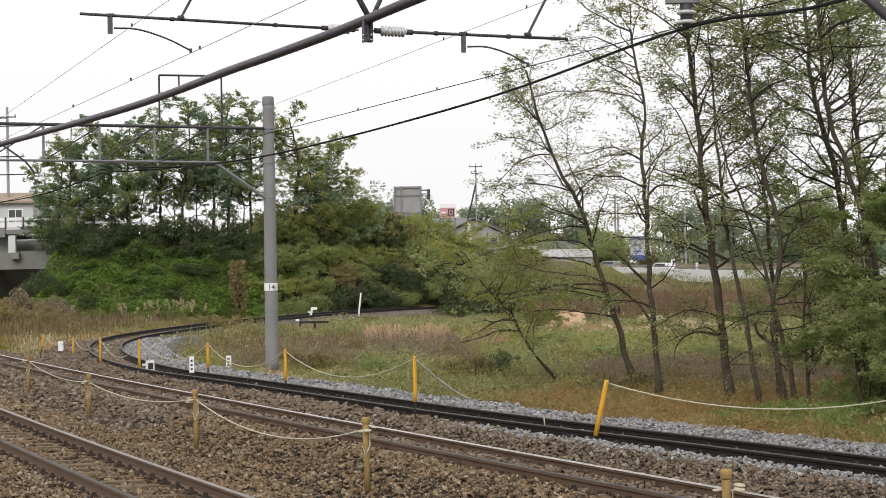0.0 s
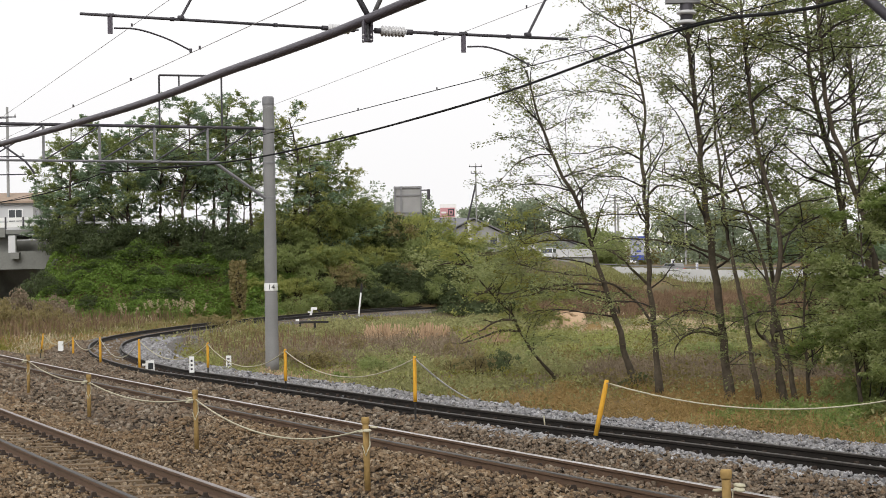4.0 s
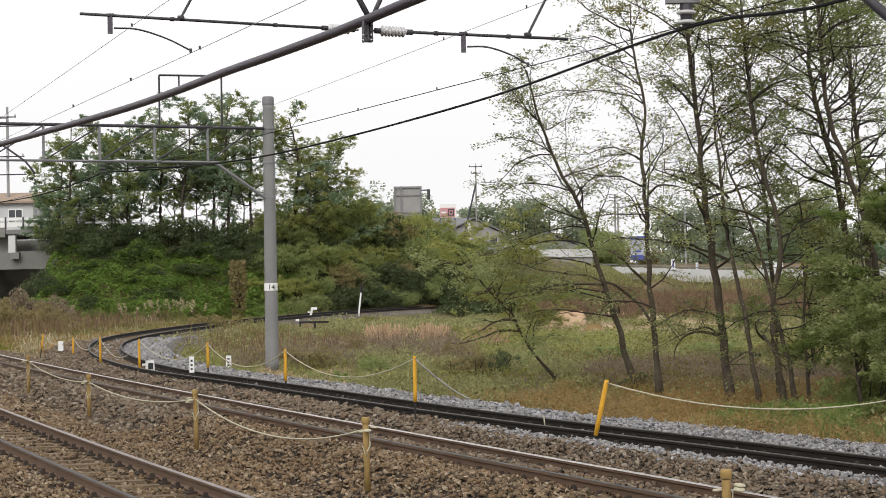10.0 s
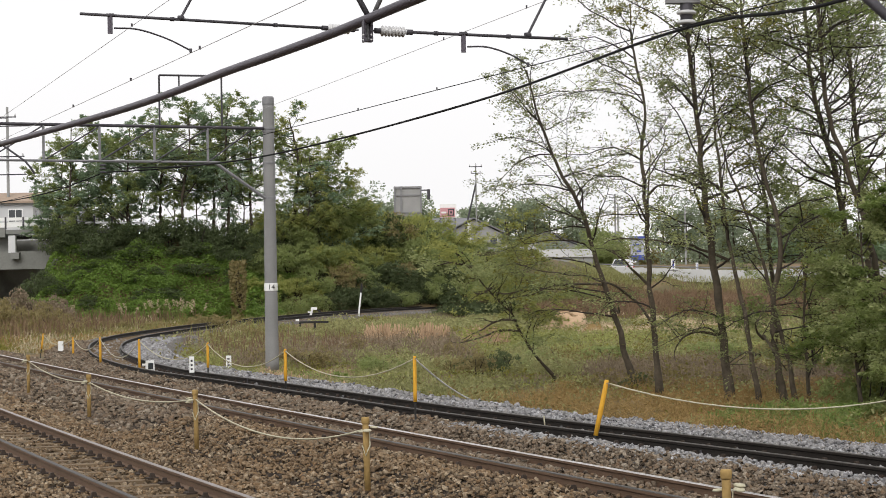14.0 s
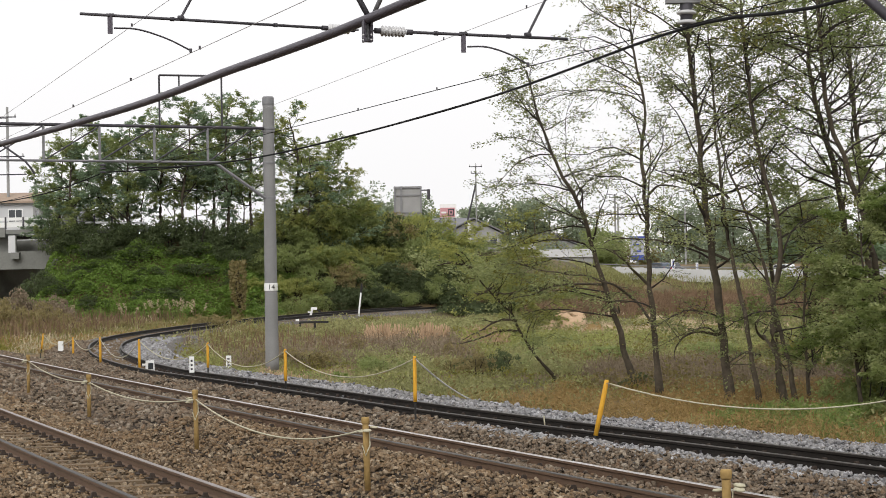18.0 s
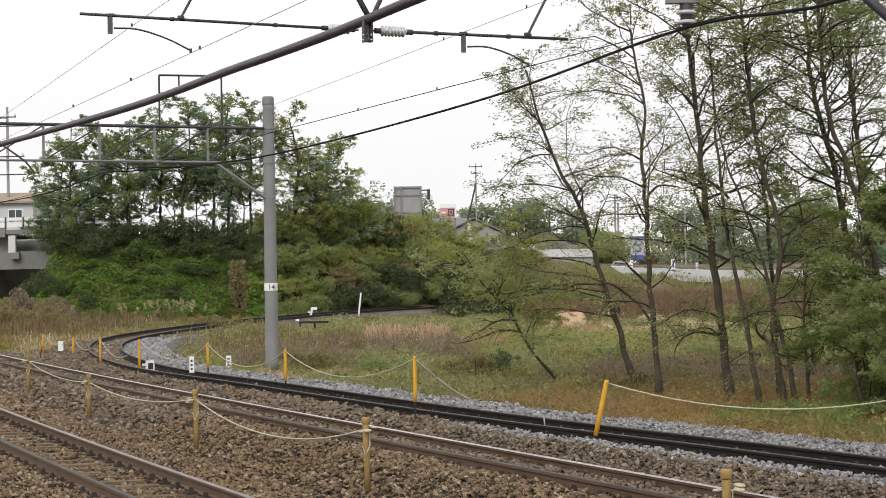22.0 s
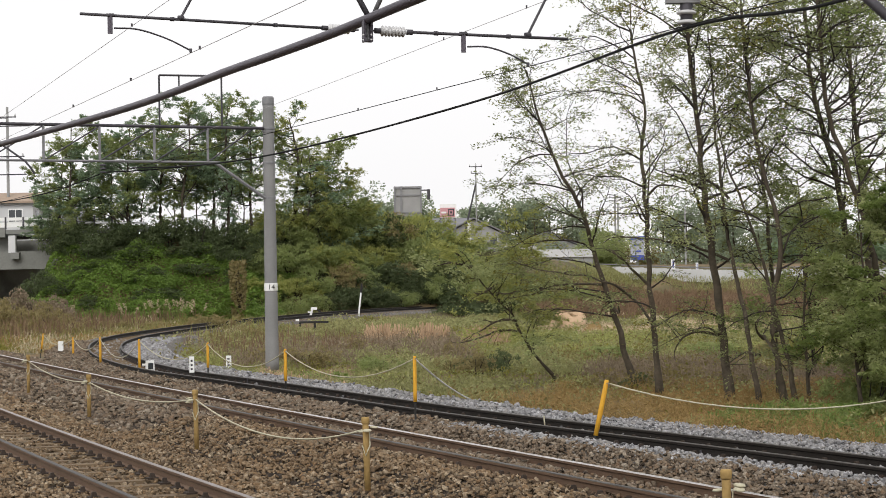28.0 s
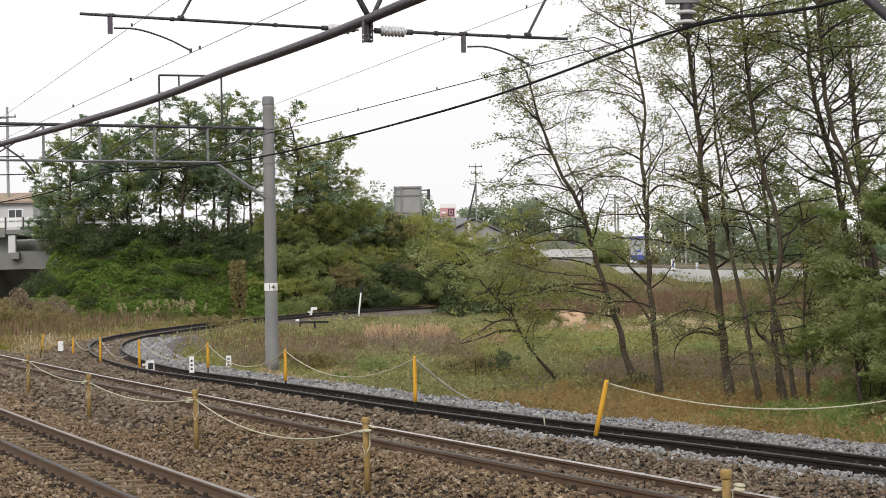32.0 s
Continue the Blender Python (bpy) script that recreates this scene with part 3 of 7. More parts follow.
arm((-1.186, 25.515, 5.707), (-4.531, 23.504, 5.701), (-4.192, 23.719, 5.690), (-3.865, 23.899, 5.543), (-3.232, 24.182, 5.294), (-3.356, 24.205, 5.724))
arm((-0.76, 22.72, 5.315), (1.64, 23.8, 5.31), (0.30, 23.2, 5.31), (0.60, 23.35, 5.17), (1.12, 23.6, 4.97), (1.12, 23.57, 5.34))


def overhead_wire(name, a, b, before, after, r, material, label, clips=()):
    a, b = Vector(a), Vector(b)
    d = b - a
    root = thing(name, label=label, category="wire", group="overhead wires")
    p, q = a - d * before, b + d * after
    pts = []
    for k in range(13):
        t = k / 12
        v = p + (q - p) * t
        pts.append(v)
    part("strand", Shape().tube(pts, r, 6), material, root)
    for t in clips:
        v = a + d * t
        part("clip", Shape().box((v.x, v.y, v.z + 0.015), (0.02, 0.04, 0.04)), M["iron"], root)
    return root


overhead_wire("contact_wire", (-1.23, 17.5, 4.93), (-5.48, 27.8, 4.93), 1.2, 3.0, 0.0036, M["wire_pale"], "thin straight contact wire above the running track", (0.35, 0.66, 1.0))
overhead_wire("messenger_wire", (-3.33, 23.0, 5.78), (-8.82, 38.0, 5.8), 1.0, 1.2, 0.0036, M["wire_pale"], "thin messenger wire high above the track", (0.155,))
overhead_wire("contact_wire", (1.12, 23.6, 4.945), (-2.77, 32.6, 4.92), 1.2, 4.0, 0.006, M["wire"], "thin dark contact wire above the running track", (0.0, 0.3, 0.62))
overhead_wire("messenger_wire", (1.24, 24.2, 5.81), (-3.11, 36.7, 5.81), 1.0, 1.5, 0.0036, M["wire_pale"], "thin messenger wire high above the track", (0.02, 0.27))


def feeder():
    root = thing("feeder_cable", label="thick black feeder cable sagging from a porcelain insulator", category="cable", group="overhead wires")
    pts = spline([(6.2, 11.5, 5.2), (4.06, 18.5, 4.98), (2.92, 22.0, 5.2), (0.67, 31.5, 5.27), (-3.66, 43.0, 5.23), (-6.62, 50.0, 5.4), (-9.5, 57.0, 5.8)], 0.8)
    part("cable", Shape().tube([tuple(p) for p in pts], 0.02, 8), M["wire"], root, smooth=True)
    ins = thing("post_insulator", (2.925, 22.0, 5.23), label="grey porcelain post insulator hanging from a bracket", category="insulator")
    part("core", Shape().lathe([(0.07, 0.0), (0.075, 0.24)], sides=16), M["iron"], ins, "dark core between the discs", True)
    for z in (0.0, 0.115):
        part("disc", Shape().lathe([(0.06, z), (0.115, z + 0.012), (0.118, z + 0.03), (0.09, z + 0.05), (0.06, z + 0.055)], sides=20), M["porcelain"], ins, "white porcelain disc", True)
    part("clamp", Shape().box((0, 0, -0.01), (0.1, 0.08, 0.05)), M["iron"], ins)
    part("bracket", Shape().box((-0.04, 0, 0.28), (0.4, 0.14, 0.06)), M["steel"], ins)
    part("bracket_arm", Shape().tube([(-0.1, 0, 0.33), (2.6, -1.1, 0.5)], 0.05, 8), M["steel"], ins)
    st = thing("strut_pipe", label="dark inclined steel strut pipe overhead", category="strut")
    part("pipe", Shape().tube([(4.25, 20.0, 5.55), (5.6, 20.0, 4.28)], 0.055, 10), M["iron"], st, smooth=True)
    mast = thing("concrete_mast", (5.62, 20.1, -0.45), label="round grey concrete mast beside the siding", category="pole")
    part("shaft", Shape().lathe([(0.2, 0), (0.165, 8.2)], sides=20), M["concrete"], mast, smooth=True)


feeder()
# ---- low things beside the track: posts, ropes, markers ----


def rope_post(x, y, z, h, lean=0.0, worn=False, foot=0.18, r=0.034):
    root = thing("rope_post", (x, y, z), label=("worn yellow timber rope post tied with rope" if worn else "bright yellow rope post on a black steel foot"),
                 category="post", group="worn rope posts" if worn else "yellow rope posts")
    root.rotation_euler = (0, radians(lean), 0)
    mat = M["yellow_worn"] if worn else M["yellow"]
    part("shaft", Shape().lathe([(r, foot if not worn else 0.0), (r * 1.03, h * 0.5), (r, h - 0.03), (r * 0.7, h)], sides=12), mat, root, smooth=True)
    if worn:
        part("head", Shape().lathe([(r * 1.1, h - 0.06), (r * 1.3, h - 0.05), (r * 1.32, h + 0.0), (r * 1.15, h + 0.018)], sides=12), mat, root, smooth=True)
        for k in range(3):
            part("rope_turn", Shape().lathe([(r * 1.1, h - 0.16 + k * 0.025), (r * 1.45, h - 0.15 + k * 0.025), (r * 1.1, h - 0.135 + k * 0.025)], pose(0, 0, 0, rng.uniform(-8, 8), rng.uniform(-8, 8)), 12), M["rope"], root, smooth=True)
        part("rope_tail", Shape().tube([(r * 1.2, -r, h - 0.14), (r * 1.3, -r * 1.2, h - 0.3), (-r * 0.2, -r * 1.4, h - 0.42), (-r * 1.2, -r, h - 0.3)], 0.009, 5), M["rope"], root)
    else:
        part("foot", Shape().lathe([(r * 0.55, -0.15), (r * 0.55, foot + 0.02)], sides=10), M["black"], root, "black steel foot")
        part("eye", Shape().tube([(0, -r, h - 0.05), (0.03, -r - 0.02, h - 0.03), (0.03, -r - 0.02, h - 0.07)], 0.006, 5), M["steel"], root)
    up = Euler((0, radians(lean), 0)).to_matrix() @ Vector((0, 0, h - (0.12 if worn else 0.04)))
    return Vector((x, y, z)) + up


def rope(a, b, sag, material="rope", r=0.011):
    pts = []
    for k in range(17):
        t = k / 16
        p = a.lerp(b, t)
        p.z -= sag * 4 * t * (1 - t)
        pts.append(p)
    solid("rope", Shape().tube(pts, r, 6), M[material], "pale slack rope between posts", "rope", group="ropes", smooth=True)


worn = [rope_post(-9.09, 40.71, -0.13, 0.87, worn=True, r=0.036), rope_post(-6.47, 33.87, -0.13, 0.75, worn=True, r=0.036), rope_post(-3.61, 27.01, -0.13, 0.84, lean=-1, worn=True, r=0.034),
        rope_post(-0.91, 21.39, -0.13, 0.82, lean=-1, worn=True, r=0.036), rope_post(2.22, 14.86, -0.13, 0.84, worn=True, r=0.036)]
for k, sag in enumerate((0.12, 0.16, 0.3)):
    rope(worn[k], worn[k + 1], sag)
far_posts = [rope_post(-14.64, 67.62, -0.25, 0.75, lean=8), rope_post(-12.1, 60.78, -0.25, 0.8, lean=0), rope_post(-10.07, 54.55, -0.25, 0.95),
             rope_post(-8.18, 49.96, -0.25, 1.02)]
near_posts = [rope_post(-6.07, 47.79, -0.17, 0.89, foot=0.25), rope_post(-3.37, 39.41, -0.17, 1.00, foot=0.32), rope_post(-0.49, 30.1, -0.17, 1.2, foot=0.46, r=0.029), rope_post(2.06, 26.29, -0.17, 1.0, lean=12.5, foot=0.2)]
for a, b, sag in ((far_posts[0], far_posts[1], 0.3), (far_posts[1], far_posts[2], 0.35), (far_posts[2], far_posts[3], 0.5), (far_posts[3], near_posts[0], 0.45),
                  (near_posts[0], near_posts[1], 0.45), (near_posts[1], near_posts[2], 0.42)):
    rope(a, b, sag)
rope(near_posts[2], Vector((0.48, 36.41, -0.1)), 0.06, "white", 0.014)
rope(near_posts[3], Vector((7.3, 24.8, 0.88)), 0.42)
solid("red_stub", Shape().lathe([(0.09, 0), (0.1, 0.2), (0.08, 0.27)], pose(-14.35, 67.3, -0.35), 12), M["rust"], "short rusty red steel stub in the grass", "stub")


def marker(x, y, z, w, h, foot, bars, label, rz=0.0):
    root = thing("track_marker", (x, y, z), rz, label, "marker", "track markers")
    part("board", Shape().box((0, 0, foot + h / 2), (w, w * 0.8, h), taper=0.96), M["white"], root, "white painted board")
    if foot:
        part("foot", Shape().box((0, 0, foot / 2), (w * 0.9, w * 0.75, foot)), M["black"], root, "black foot")
    for k in range(bars):
        part("mark", Shape().box((0, -w * 0.4 - 0.002, foot + h * (0.22 + 0.26 * k)), (w * 0.42, 0.01, h * 0.12)), M["iron"], root, "black painted mark")
    return root


marker(-13.01, 63.24, -0.2, 0.16, 0.44, 0.1, 0, "short white kilometre post with a black foot beside the track")
marker(-6.34, 46.74, -0.16, 0.115, 0.4, 0.17, 3, "small white marker with black marks on a black foot")
marker(-6.7, 57.83, -0.4, 0.155, 0.37, 0.0, 3, "small white marker stone with dark marks in the grass")
box = thing("point_machine_box", (-8.0, 50.6, -0.14), 12, "small white and dark equipment box on the ballast", "box")
part("case", Shape().box((0, 0, 0.15), (0.24, 0.3, 0.3), taper=0.92), M["white"], box)
part("dark_panel", Shape().box((0.01, -0.155, 0.16), (0.13, 0.02, 0.16)), M["glass"], box, "dark front panel")
part("arm", Shape().box((-0.16, 0, 0.2), (0.1, 0.06, 0.05)), M["white"], box)
for x, y, h in ((-4.5, 42.6, 0.36), (1.58, 29.71, 0.36), (3.3, 24.1, 0.3)):
    solid("iron_stake", Shape().tube([(x, y, -0.3), (x - 0.02, y, -0.3 + h)], 0.012, 6), M["iron"] if y != 29.71 else M["rope"], "thin iron stake in the ballast", "stake", group="iron stakes")

# a white post and a fallen lever by the far end of the siding
pole = thing("white_post", (-5.93, 128.0, -0.8), label="tall slim white post with a black top by the siding", category="post")
part("shaft", Shape().tube([(0, 0, 0), (0.27, 0, 2.3)], 0.058, 8), M["white"], pole)
part("cap", Shape().tube([(0.25, 0, 2.1), (0.31, 0, 2.74)], 0.075, 8), M["black"], pole, "black top")
lever = thing("switch_stand", (-8.65, 120.0, -0.55), label="small white switch stand beside the siding", category="switch stand")
part("stem", Shape().tube([(0, 0, 0), (0.06, 0, 0.5), (0.2, 0, 0.95)], [0.1, 0.075, 0.06], 8), M["white"], lever)
part("head", Shape().box((0.28, 0, 0.95), (0.4, 0.16, 0.16)).box((0.02, 0, 0.72), (0.26, 0.14, 0.1), 0), M["white"], lever, "white painted head")
part("lever", Shape().tube([(0.42, 0, 0.9), (0.72, 0, 0.72)], 0.05, 8), M["black"], lever, "black lever arm")
beam = thing("timber_baulk", (-7.6, 108.0, -0.8), 4, "dark timber baulk lying on short posts", "baulk")
part("baulk", Shape().box((0.05, 0, 0.6), (1.7, 0.2, 0.12)), M["black"], beam)
part("post", Shape().box((-0.75, 0, 0.3), (0.14, 0.14, 0.62)), M["black"], beam)
part("post", Shape().box((0.1, 0, 0.3), (0.14, 0.14, 0.62)), M["black"], beam)
part("cap", Shape().box((-0.9, 0, 0.74), (0.2, 0.2, 0.12)), M["white"], beam, "white painted cap")
box = thing("cable_trough_lid", (-14.2, 92.0, -0.5), label="pale concrete block lying in the grass", category="block")
part("block", Shape().box((0, 0, 0.16), (0.55, 0.4, 0.3), taper=0.9), M["concrete"], box)

# ---- plants ----
SWAY = []


def leaf_quads(centres, size, aspect=0.4, droop=0.25, spread=0.35, gen=nrg):
    """Small pointed leaves about the centres, each a kite of four corners."""
    k = len(centres)
    yaw = gen.uniform(0, 2 * np.pi, k)
    pitch = gen.normal(-droop, spread, k)
    roll = gen.normal(0, 0.7, k)
    ln = size * gen.uniform(0.6, 1.35, k)
    ax = np.stack([np.cos(yaw) * np.cos(pitch), np.sin(yaw) * np.cos(pitch), np.sin(pitch)], 1)
    side = np.stack([-np.sin(yaw), np.cos(yaw), np.zeros(k)], 1)
    nrm = np.cross(ax, side)
    side = side * np.cos(roll)[:, None] + nrm * np.sin(roll)[:, None]
    w = (ln * aspect / 2)[:, None]
    a = centres - ax * (ln / 2)[:, None]
    b = centres + ax * (ln / 2)[:, None]
    mid = centres + ax * (ln * 0.05)[:, None]
    return np.stack([a, mid + side * w, b, mid - side * w], 1).reshape(-1, 3)


def limb_shape(direction, length, r, gen, leaf, count, twigs=7, curve=-0.12, fill=1.0, sides=5, flat=0.75, clump=0.7):
    """A limb from the origin with side branches and twigs, and the places of its leaves."""
    s = Shape()
    d = Vector(direction).normalized()
    pts, p = [Vector((0, 0, 0))], Vector((0, 0, 0))
    wob = [gen.gauss(0, 0.16) for _ in range(3)]
    segs = 6
    for k in range(segs):
        d = (d + Vector((gen.gauss(0, 0.2) + wob[0] * 0.3, gen.gauss(0, 0.2) + wob[1] * 0.3, gen.gauss(0, 0.17) + curve * 0.25))).normalized()
        p = p + d * (length / segs)
        pts.append(p.copy())
    s.tube(pts, [r * (1 - 0.8 * k / segs) for k in range(segs + 1)], sides, cap=False)
    spots = []
    for k in range(twigs):
        t = 0.25 + 0.75 * (k + gen.random()) / twigs
        i = min(int(t * segs), segs - 1)
        base = pts[i].lerp(pts[i + 1], t * segs - i)
        ax = (pts[i + 1] - pts[i]).normalized()
        side = ax.cross(Vector((gen.gauss(0, 0.8), gen.gauss(0, 0.8), 1))).normalized() * (-1 if k % 2 else 1)
        bd = (ax * gen.uniform(0.4, 0.9) + side * gen.uniform(0.5, 1.0) + Vector((0, 0, gen.uniform(0.0, 0.3))))
        bd.z *= flat
        bd = bd.normalized()
        bl = length * gen.uniform(0.28, 0.5) * (1.15 - 0.5 * t)
        bp, q = [base], base.copy()
        for _ in range(4):
            bd = (bd + Vector((gen.gauss(0, 0.2), gen.gauss(0, 0.2), gen.gauss(0, 0.18) - 0.05))).normalized()
            q = q + bd * (bl / 4)
            bp.append(q.copy())
        s.tube(bp, [r * 0.32 * (1 - 0.7 * j / 4) for j in range(5)], 4, cap=False)
        for j in range(1, 5):
            w = 1.4 if j > 2 else 0.8
            spots.append((bp[j], bl * 0.26, w))
            if gen.random() < 0.75:
                td = (bd + Vector((gen.gauss(0, 0.8), gen.gauss(0, 0.8), gen.gauss(0, 0.5)))).normalized()
                e = bp[j] + td * bl * gen.uniform(0.2, 0.4)
                s.tube([bp[j], bp[j].lerp(e, 0.5) + Vector((0, 0, 0.02)), e], [r * 0.18, r * 0.14, r * 0.08], 3, cap=False)
                spots.append((e, bl * 0.16, 1.2))
    spots.append((pts[-1], length * 0.08, 1.0))
    ng = np.random.default_rng(gen.randrange(1 << 30))
    c = np.array([tuple(q) for q, _, _ in spots])
    sp = np.array([b for _, b, _ in spots])
    wt = np.array([w for _, _, w in spots])
    pick = ng.choice(len(c), max(1, int(count * fill)), p=wt / wt.sum())
    centres = c[pick] + ng.normal(0, 1, (len(pick), 3)) * (clump * sp[pick] * np.array([1, 1, 0.15 + 0.45 * flat])[:, None]).T
    return s, leaf_quads(centres, leaf, gen=ng)


def add_limb(root, at, direction, length, r, gen, leaf, count, leaf_mat, sway, wood="twig", **kw):
    s, q = limb_shape(direction, length, r, gen, leaf, count, **kw)
    ob = part("limb", s, M[wood], root)
    ob.matrix_basis = pose(*at)
    part("leaves", quads_mesh("leaves", q, leaf_mat), None, ob)
    if sway:
        SWAY.append((ob, sway / max(0.6, length) ** 0.3, gen.random() * 6.28, gen.uniform(2.1, 3.6)))
    return ob


def bough(root, way, base, leaf, leaf_mats, gen, sway):
    """A long arching branch through given places, forked into thin twigs with sprays of leaves."""
    start = Vector(way[0])
    pts = [Vector(p) for p in spline([tuple(Vector(p) - start) for p in way], 0.12)]
    pts = [p + Vector((noise.noise((p.x * 3, p.y * 3, start.x)), 0, noise.noise((p.x * 3, p.z * 3, start.y)))) * 0.035 for p in pts]
    n = len(pts)
    s = Shape().tube(pts, [0.036 * (1 - 0.75 * k / (n - 1)) for k in range(n)], 6, cap=False)
    ng = np.random.default_rng(gen.randrange(1 << 30))
    spots = []
    for k in range(max(4, n // 3)):
        i = int(n * (0.15 + 0.84 * gen.random()))
        d = Vector((gen.gauss(0, 1), gen.gauss(0, 0.8), gen.gauss(0.15, 0.5))).normalized()
        ln = gen.uniform(0.3, 0.9)
        a, b = pts[i] + d * ln * 0.5 + Vector((0, 0, 0.06)), pts[i] + d * ln
        s.tube([pts[i], a, b], [0.011, 0.008, 0.004], 4, cap=False)
        spots += [tuple(a), tuple(b), tuple(b + d * 0.12)]
    c = np.array(spots)[ng.integers(0, len(spots), len(spots) * 26)]
    c = c + ng.normal(0, 1, c.shape) * np.array([0.17, 0.17, 0.06])
    ob = part("bough", s, M["bark"], root)
    ob.matrix_basis = pose(*(start - base))
    part("leaves", quads_mesh("leaves", leaf_quads(c, leaf, gen=ng), gen.choice(leaf_mats)), None, ob)
    SWAY.append((ob, sway * 0.5, gen.random() * 6.28, gen.uniform(2.4, 3.8)))


def lean_tree(seed, trunk, r0, r1, limbs, first, reach, leaf_mats, leaf=0.082, count=370, sway=1.0, lean=(0, 0), label="", name="tree", low=(), top=0, base_leaf=0.15, low_leaf=0.5, rise=(0.3, 1.1), slim=0.016, twigs=7, group="trees beside the siding", habit=None, boughs=()):
    gen = random.Random(seed)
    base = Vector(trunk[0])
    root = thing(name, base, label=label, category="tree", group=group)
    pts = spline([tuple(Vector(p) - base) for p in trunk], 0.22)
    n = len(pts)
    r0 *= 0.8
    rad = [r0 * 1.35 * (1 - k / 3) + r0 * (k / 3) if k < 3 else r0 + (r1 - r0) * (k / (n - 1)) for k in range(n)]
    pts = [Vector(p) + Vector((noise.noise((seed, k * 0.4, 0)), noise.noise((seed, k * 0.4, 5)), 0)) * 0.05 * min(1, k / 4) for k, p in enumerate(pts)]
    pts[0].z -= 0.15
    rad = [r * (1 + 0.16 * noise.noise((seed * 3.1, k * 0.9, 1))) for k, r in enumerate(rad)]
    part("trunk", Shape().tube(pts, rad, 9), M["bark"], root, smooth=True)
    for k in range(limbs):
        t = first + (1 - first) * (k + gen.random() * 0.8) / limbs
        i = min(int(t * (n - 1)), n - 1)
        az = gen.uniform(0, 2 * math.pi)
        el = gen.uniform(*rise)
        d = (math.cos(az) * math.cos(el) + lean[0], math.sin(az) * math.cos(el) * 0.8 + lean[1], math.sin(el))
        ln = reach * gen.uniform(0.65, 1.25) * (1.2 - 0.5 * t)
        add_limb(root, pts[i], d, ln, max(slim, rad[i] * 0.5), gen, leaf, count * ln / reach * (base_leaf + (1.15 - base_leaf) * t), gen.choice(leaf_mats), sway, twigs=twigs, **(habit or {}))
    for k in range(top):
        i = int((0.66 + 0.34 * gen.random()) * (n - 1))
        az = gen.uniform(0, 2 * math.pi)
        add_limb(root, pts[i], (math.cos(az), math.sin(az), gen.uniform(0.2, 0.9)), gen.uniform(1.6, 2.4), max(0.022, rad[i] * 0.45), gen, leaf, count * 1.3, gen.choice(leaf_mats), sway)
    for t, d, ln in low:
        i = int(t * (n - 1))
        add_limb(root, pts[i], (d[0], d[1], d[2] + 0.35), ln, max(0.022, rad[i] * 0.35), gen, leaf, count * low_leaf, gen.choice(leaf_mats), sway, curve=-0.3)
    for way in boughs:
        bough(root, way, base, leaf, leaf_mats, gen, sway)
    return root


LOC = "slender dark-barked tree with sparse small yellow-green leaves"
DENSE = "dark-barked tree with dense drooping green leaves"
YOUNG = "young tree hung with green leaves down to the grass"
LL = [M["leaf_light"], M["leaf_light"], M["sapling_leaf"], M["leaf_light"], M["leaf_yellow"]]
LG = [M["leaf_light"], M["leaf_green"]]
lean_tree(11, [(4.77, 47.2, -0.5), (4.28, 47.2, 1.37), (3.76, 47.0, 2.95), (3.53, 46.6, 3.79), (2.84, 46.0, 5.04), (2.32, 45.5, 6.4), (2.1, 45.3, 7.4)], 0.105, 0.018, 20, 0.42, 2.2, LL, low_leaf=1.3, base_leaf=0.6, lean=(-0.25, 0), label=LOC + ", leaning over the field",
          low=((0.22, (-1, 0.1, 0.0), 2.6), (0.26, (-1, -0.3, 0.05), 2.2), (0.3, (-1, 0.1, 0.1), 2.2), (0.38, (-1, -0.2, 0.15), 2.4), (0.5, (-1, 0.1, 0.15), 2.2), (0.62, (-1, -0.1, 0.2), 2.0), (0.75, (-1, 0.1, 0.3), 1.9), (0.55, (0.3, 0.1, 1), 3.0), (0.85, (-0.8, 0.1, 0.6), 1.6)),
          boughs=(((3.96, 46.40, 2.02), (3.61, 46.76, 2.05), (2.79, 46.10, 2.04), (2.17, 46.29, 1.84), (1.62, 46.80, 1.70)), ((4.24, 46.74, 1.45), (4.39, 46.46, 1.31), (4.27, 46.02, 1.70))))
lean_tree(12, [(5.02, 43.7, -0.5), (4.83, 43.7, 2.08), (4.78, 43.9, 4.35), (4.71, 44.0, 5.15), (4.84, 44.0, 6.22), (4.59, 44.0, 7.43), (4.5, 44, 8.8)], 0.10, 0.018, 17, 0.42, 1.9, LL, label=LOC, lean=(-0.2, 0),
          low=((0.22, (-1, 0.2, 0.35), 1.6), (0.27, (1, 0.1, 0.2), 1.3), (0.47, (-1, 0.1, 0.05), 1.6), (0.6, (-1, 0, 0.5), 2.2), (0.75, (-1, 0.1, 0.6), 2.4), (0.88, (-1, -0.1, 0.5), 2.2), (0.8, (-1, 0.1, 0.3), 2.2), (0.94, (-1, 0.1, 0.2), 2.2)),
          boughs=(((4.83, 43.80, 1.18), (4.50, 44.16, 1.69), (3.82, 43.50, 2.10), (3.11, 43.69, 2.29), (2.21, 44.20, 2.42), (1.59, 43.58, 2.64)), ((4.84, 44.14, 2.01), (4.43, 43.86, 2.42), (4.02, 43.42, 2.76), (3.89, 44.06, 2.90)), ((4.90, 44.16, 4.16), (5.05, 43.50, 4.32), (5.40, 43.69, 4.35), (5.80, 44.20, 4.28)), ((4.85, 43.86, 3.41), (4.60, 43.42, 3.87), (4.52, 44.06, 4.20)), ((4.82, 43.50, 1.03), (5.14, 43.69, 1.15), (5.47, 44.20, 1.31))))
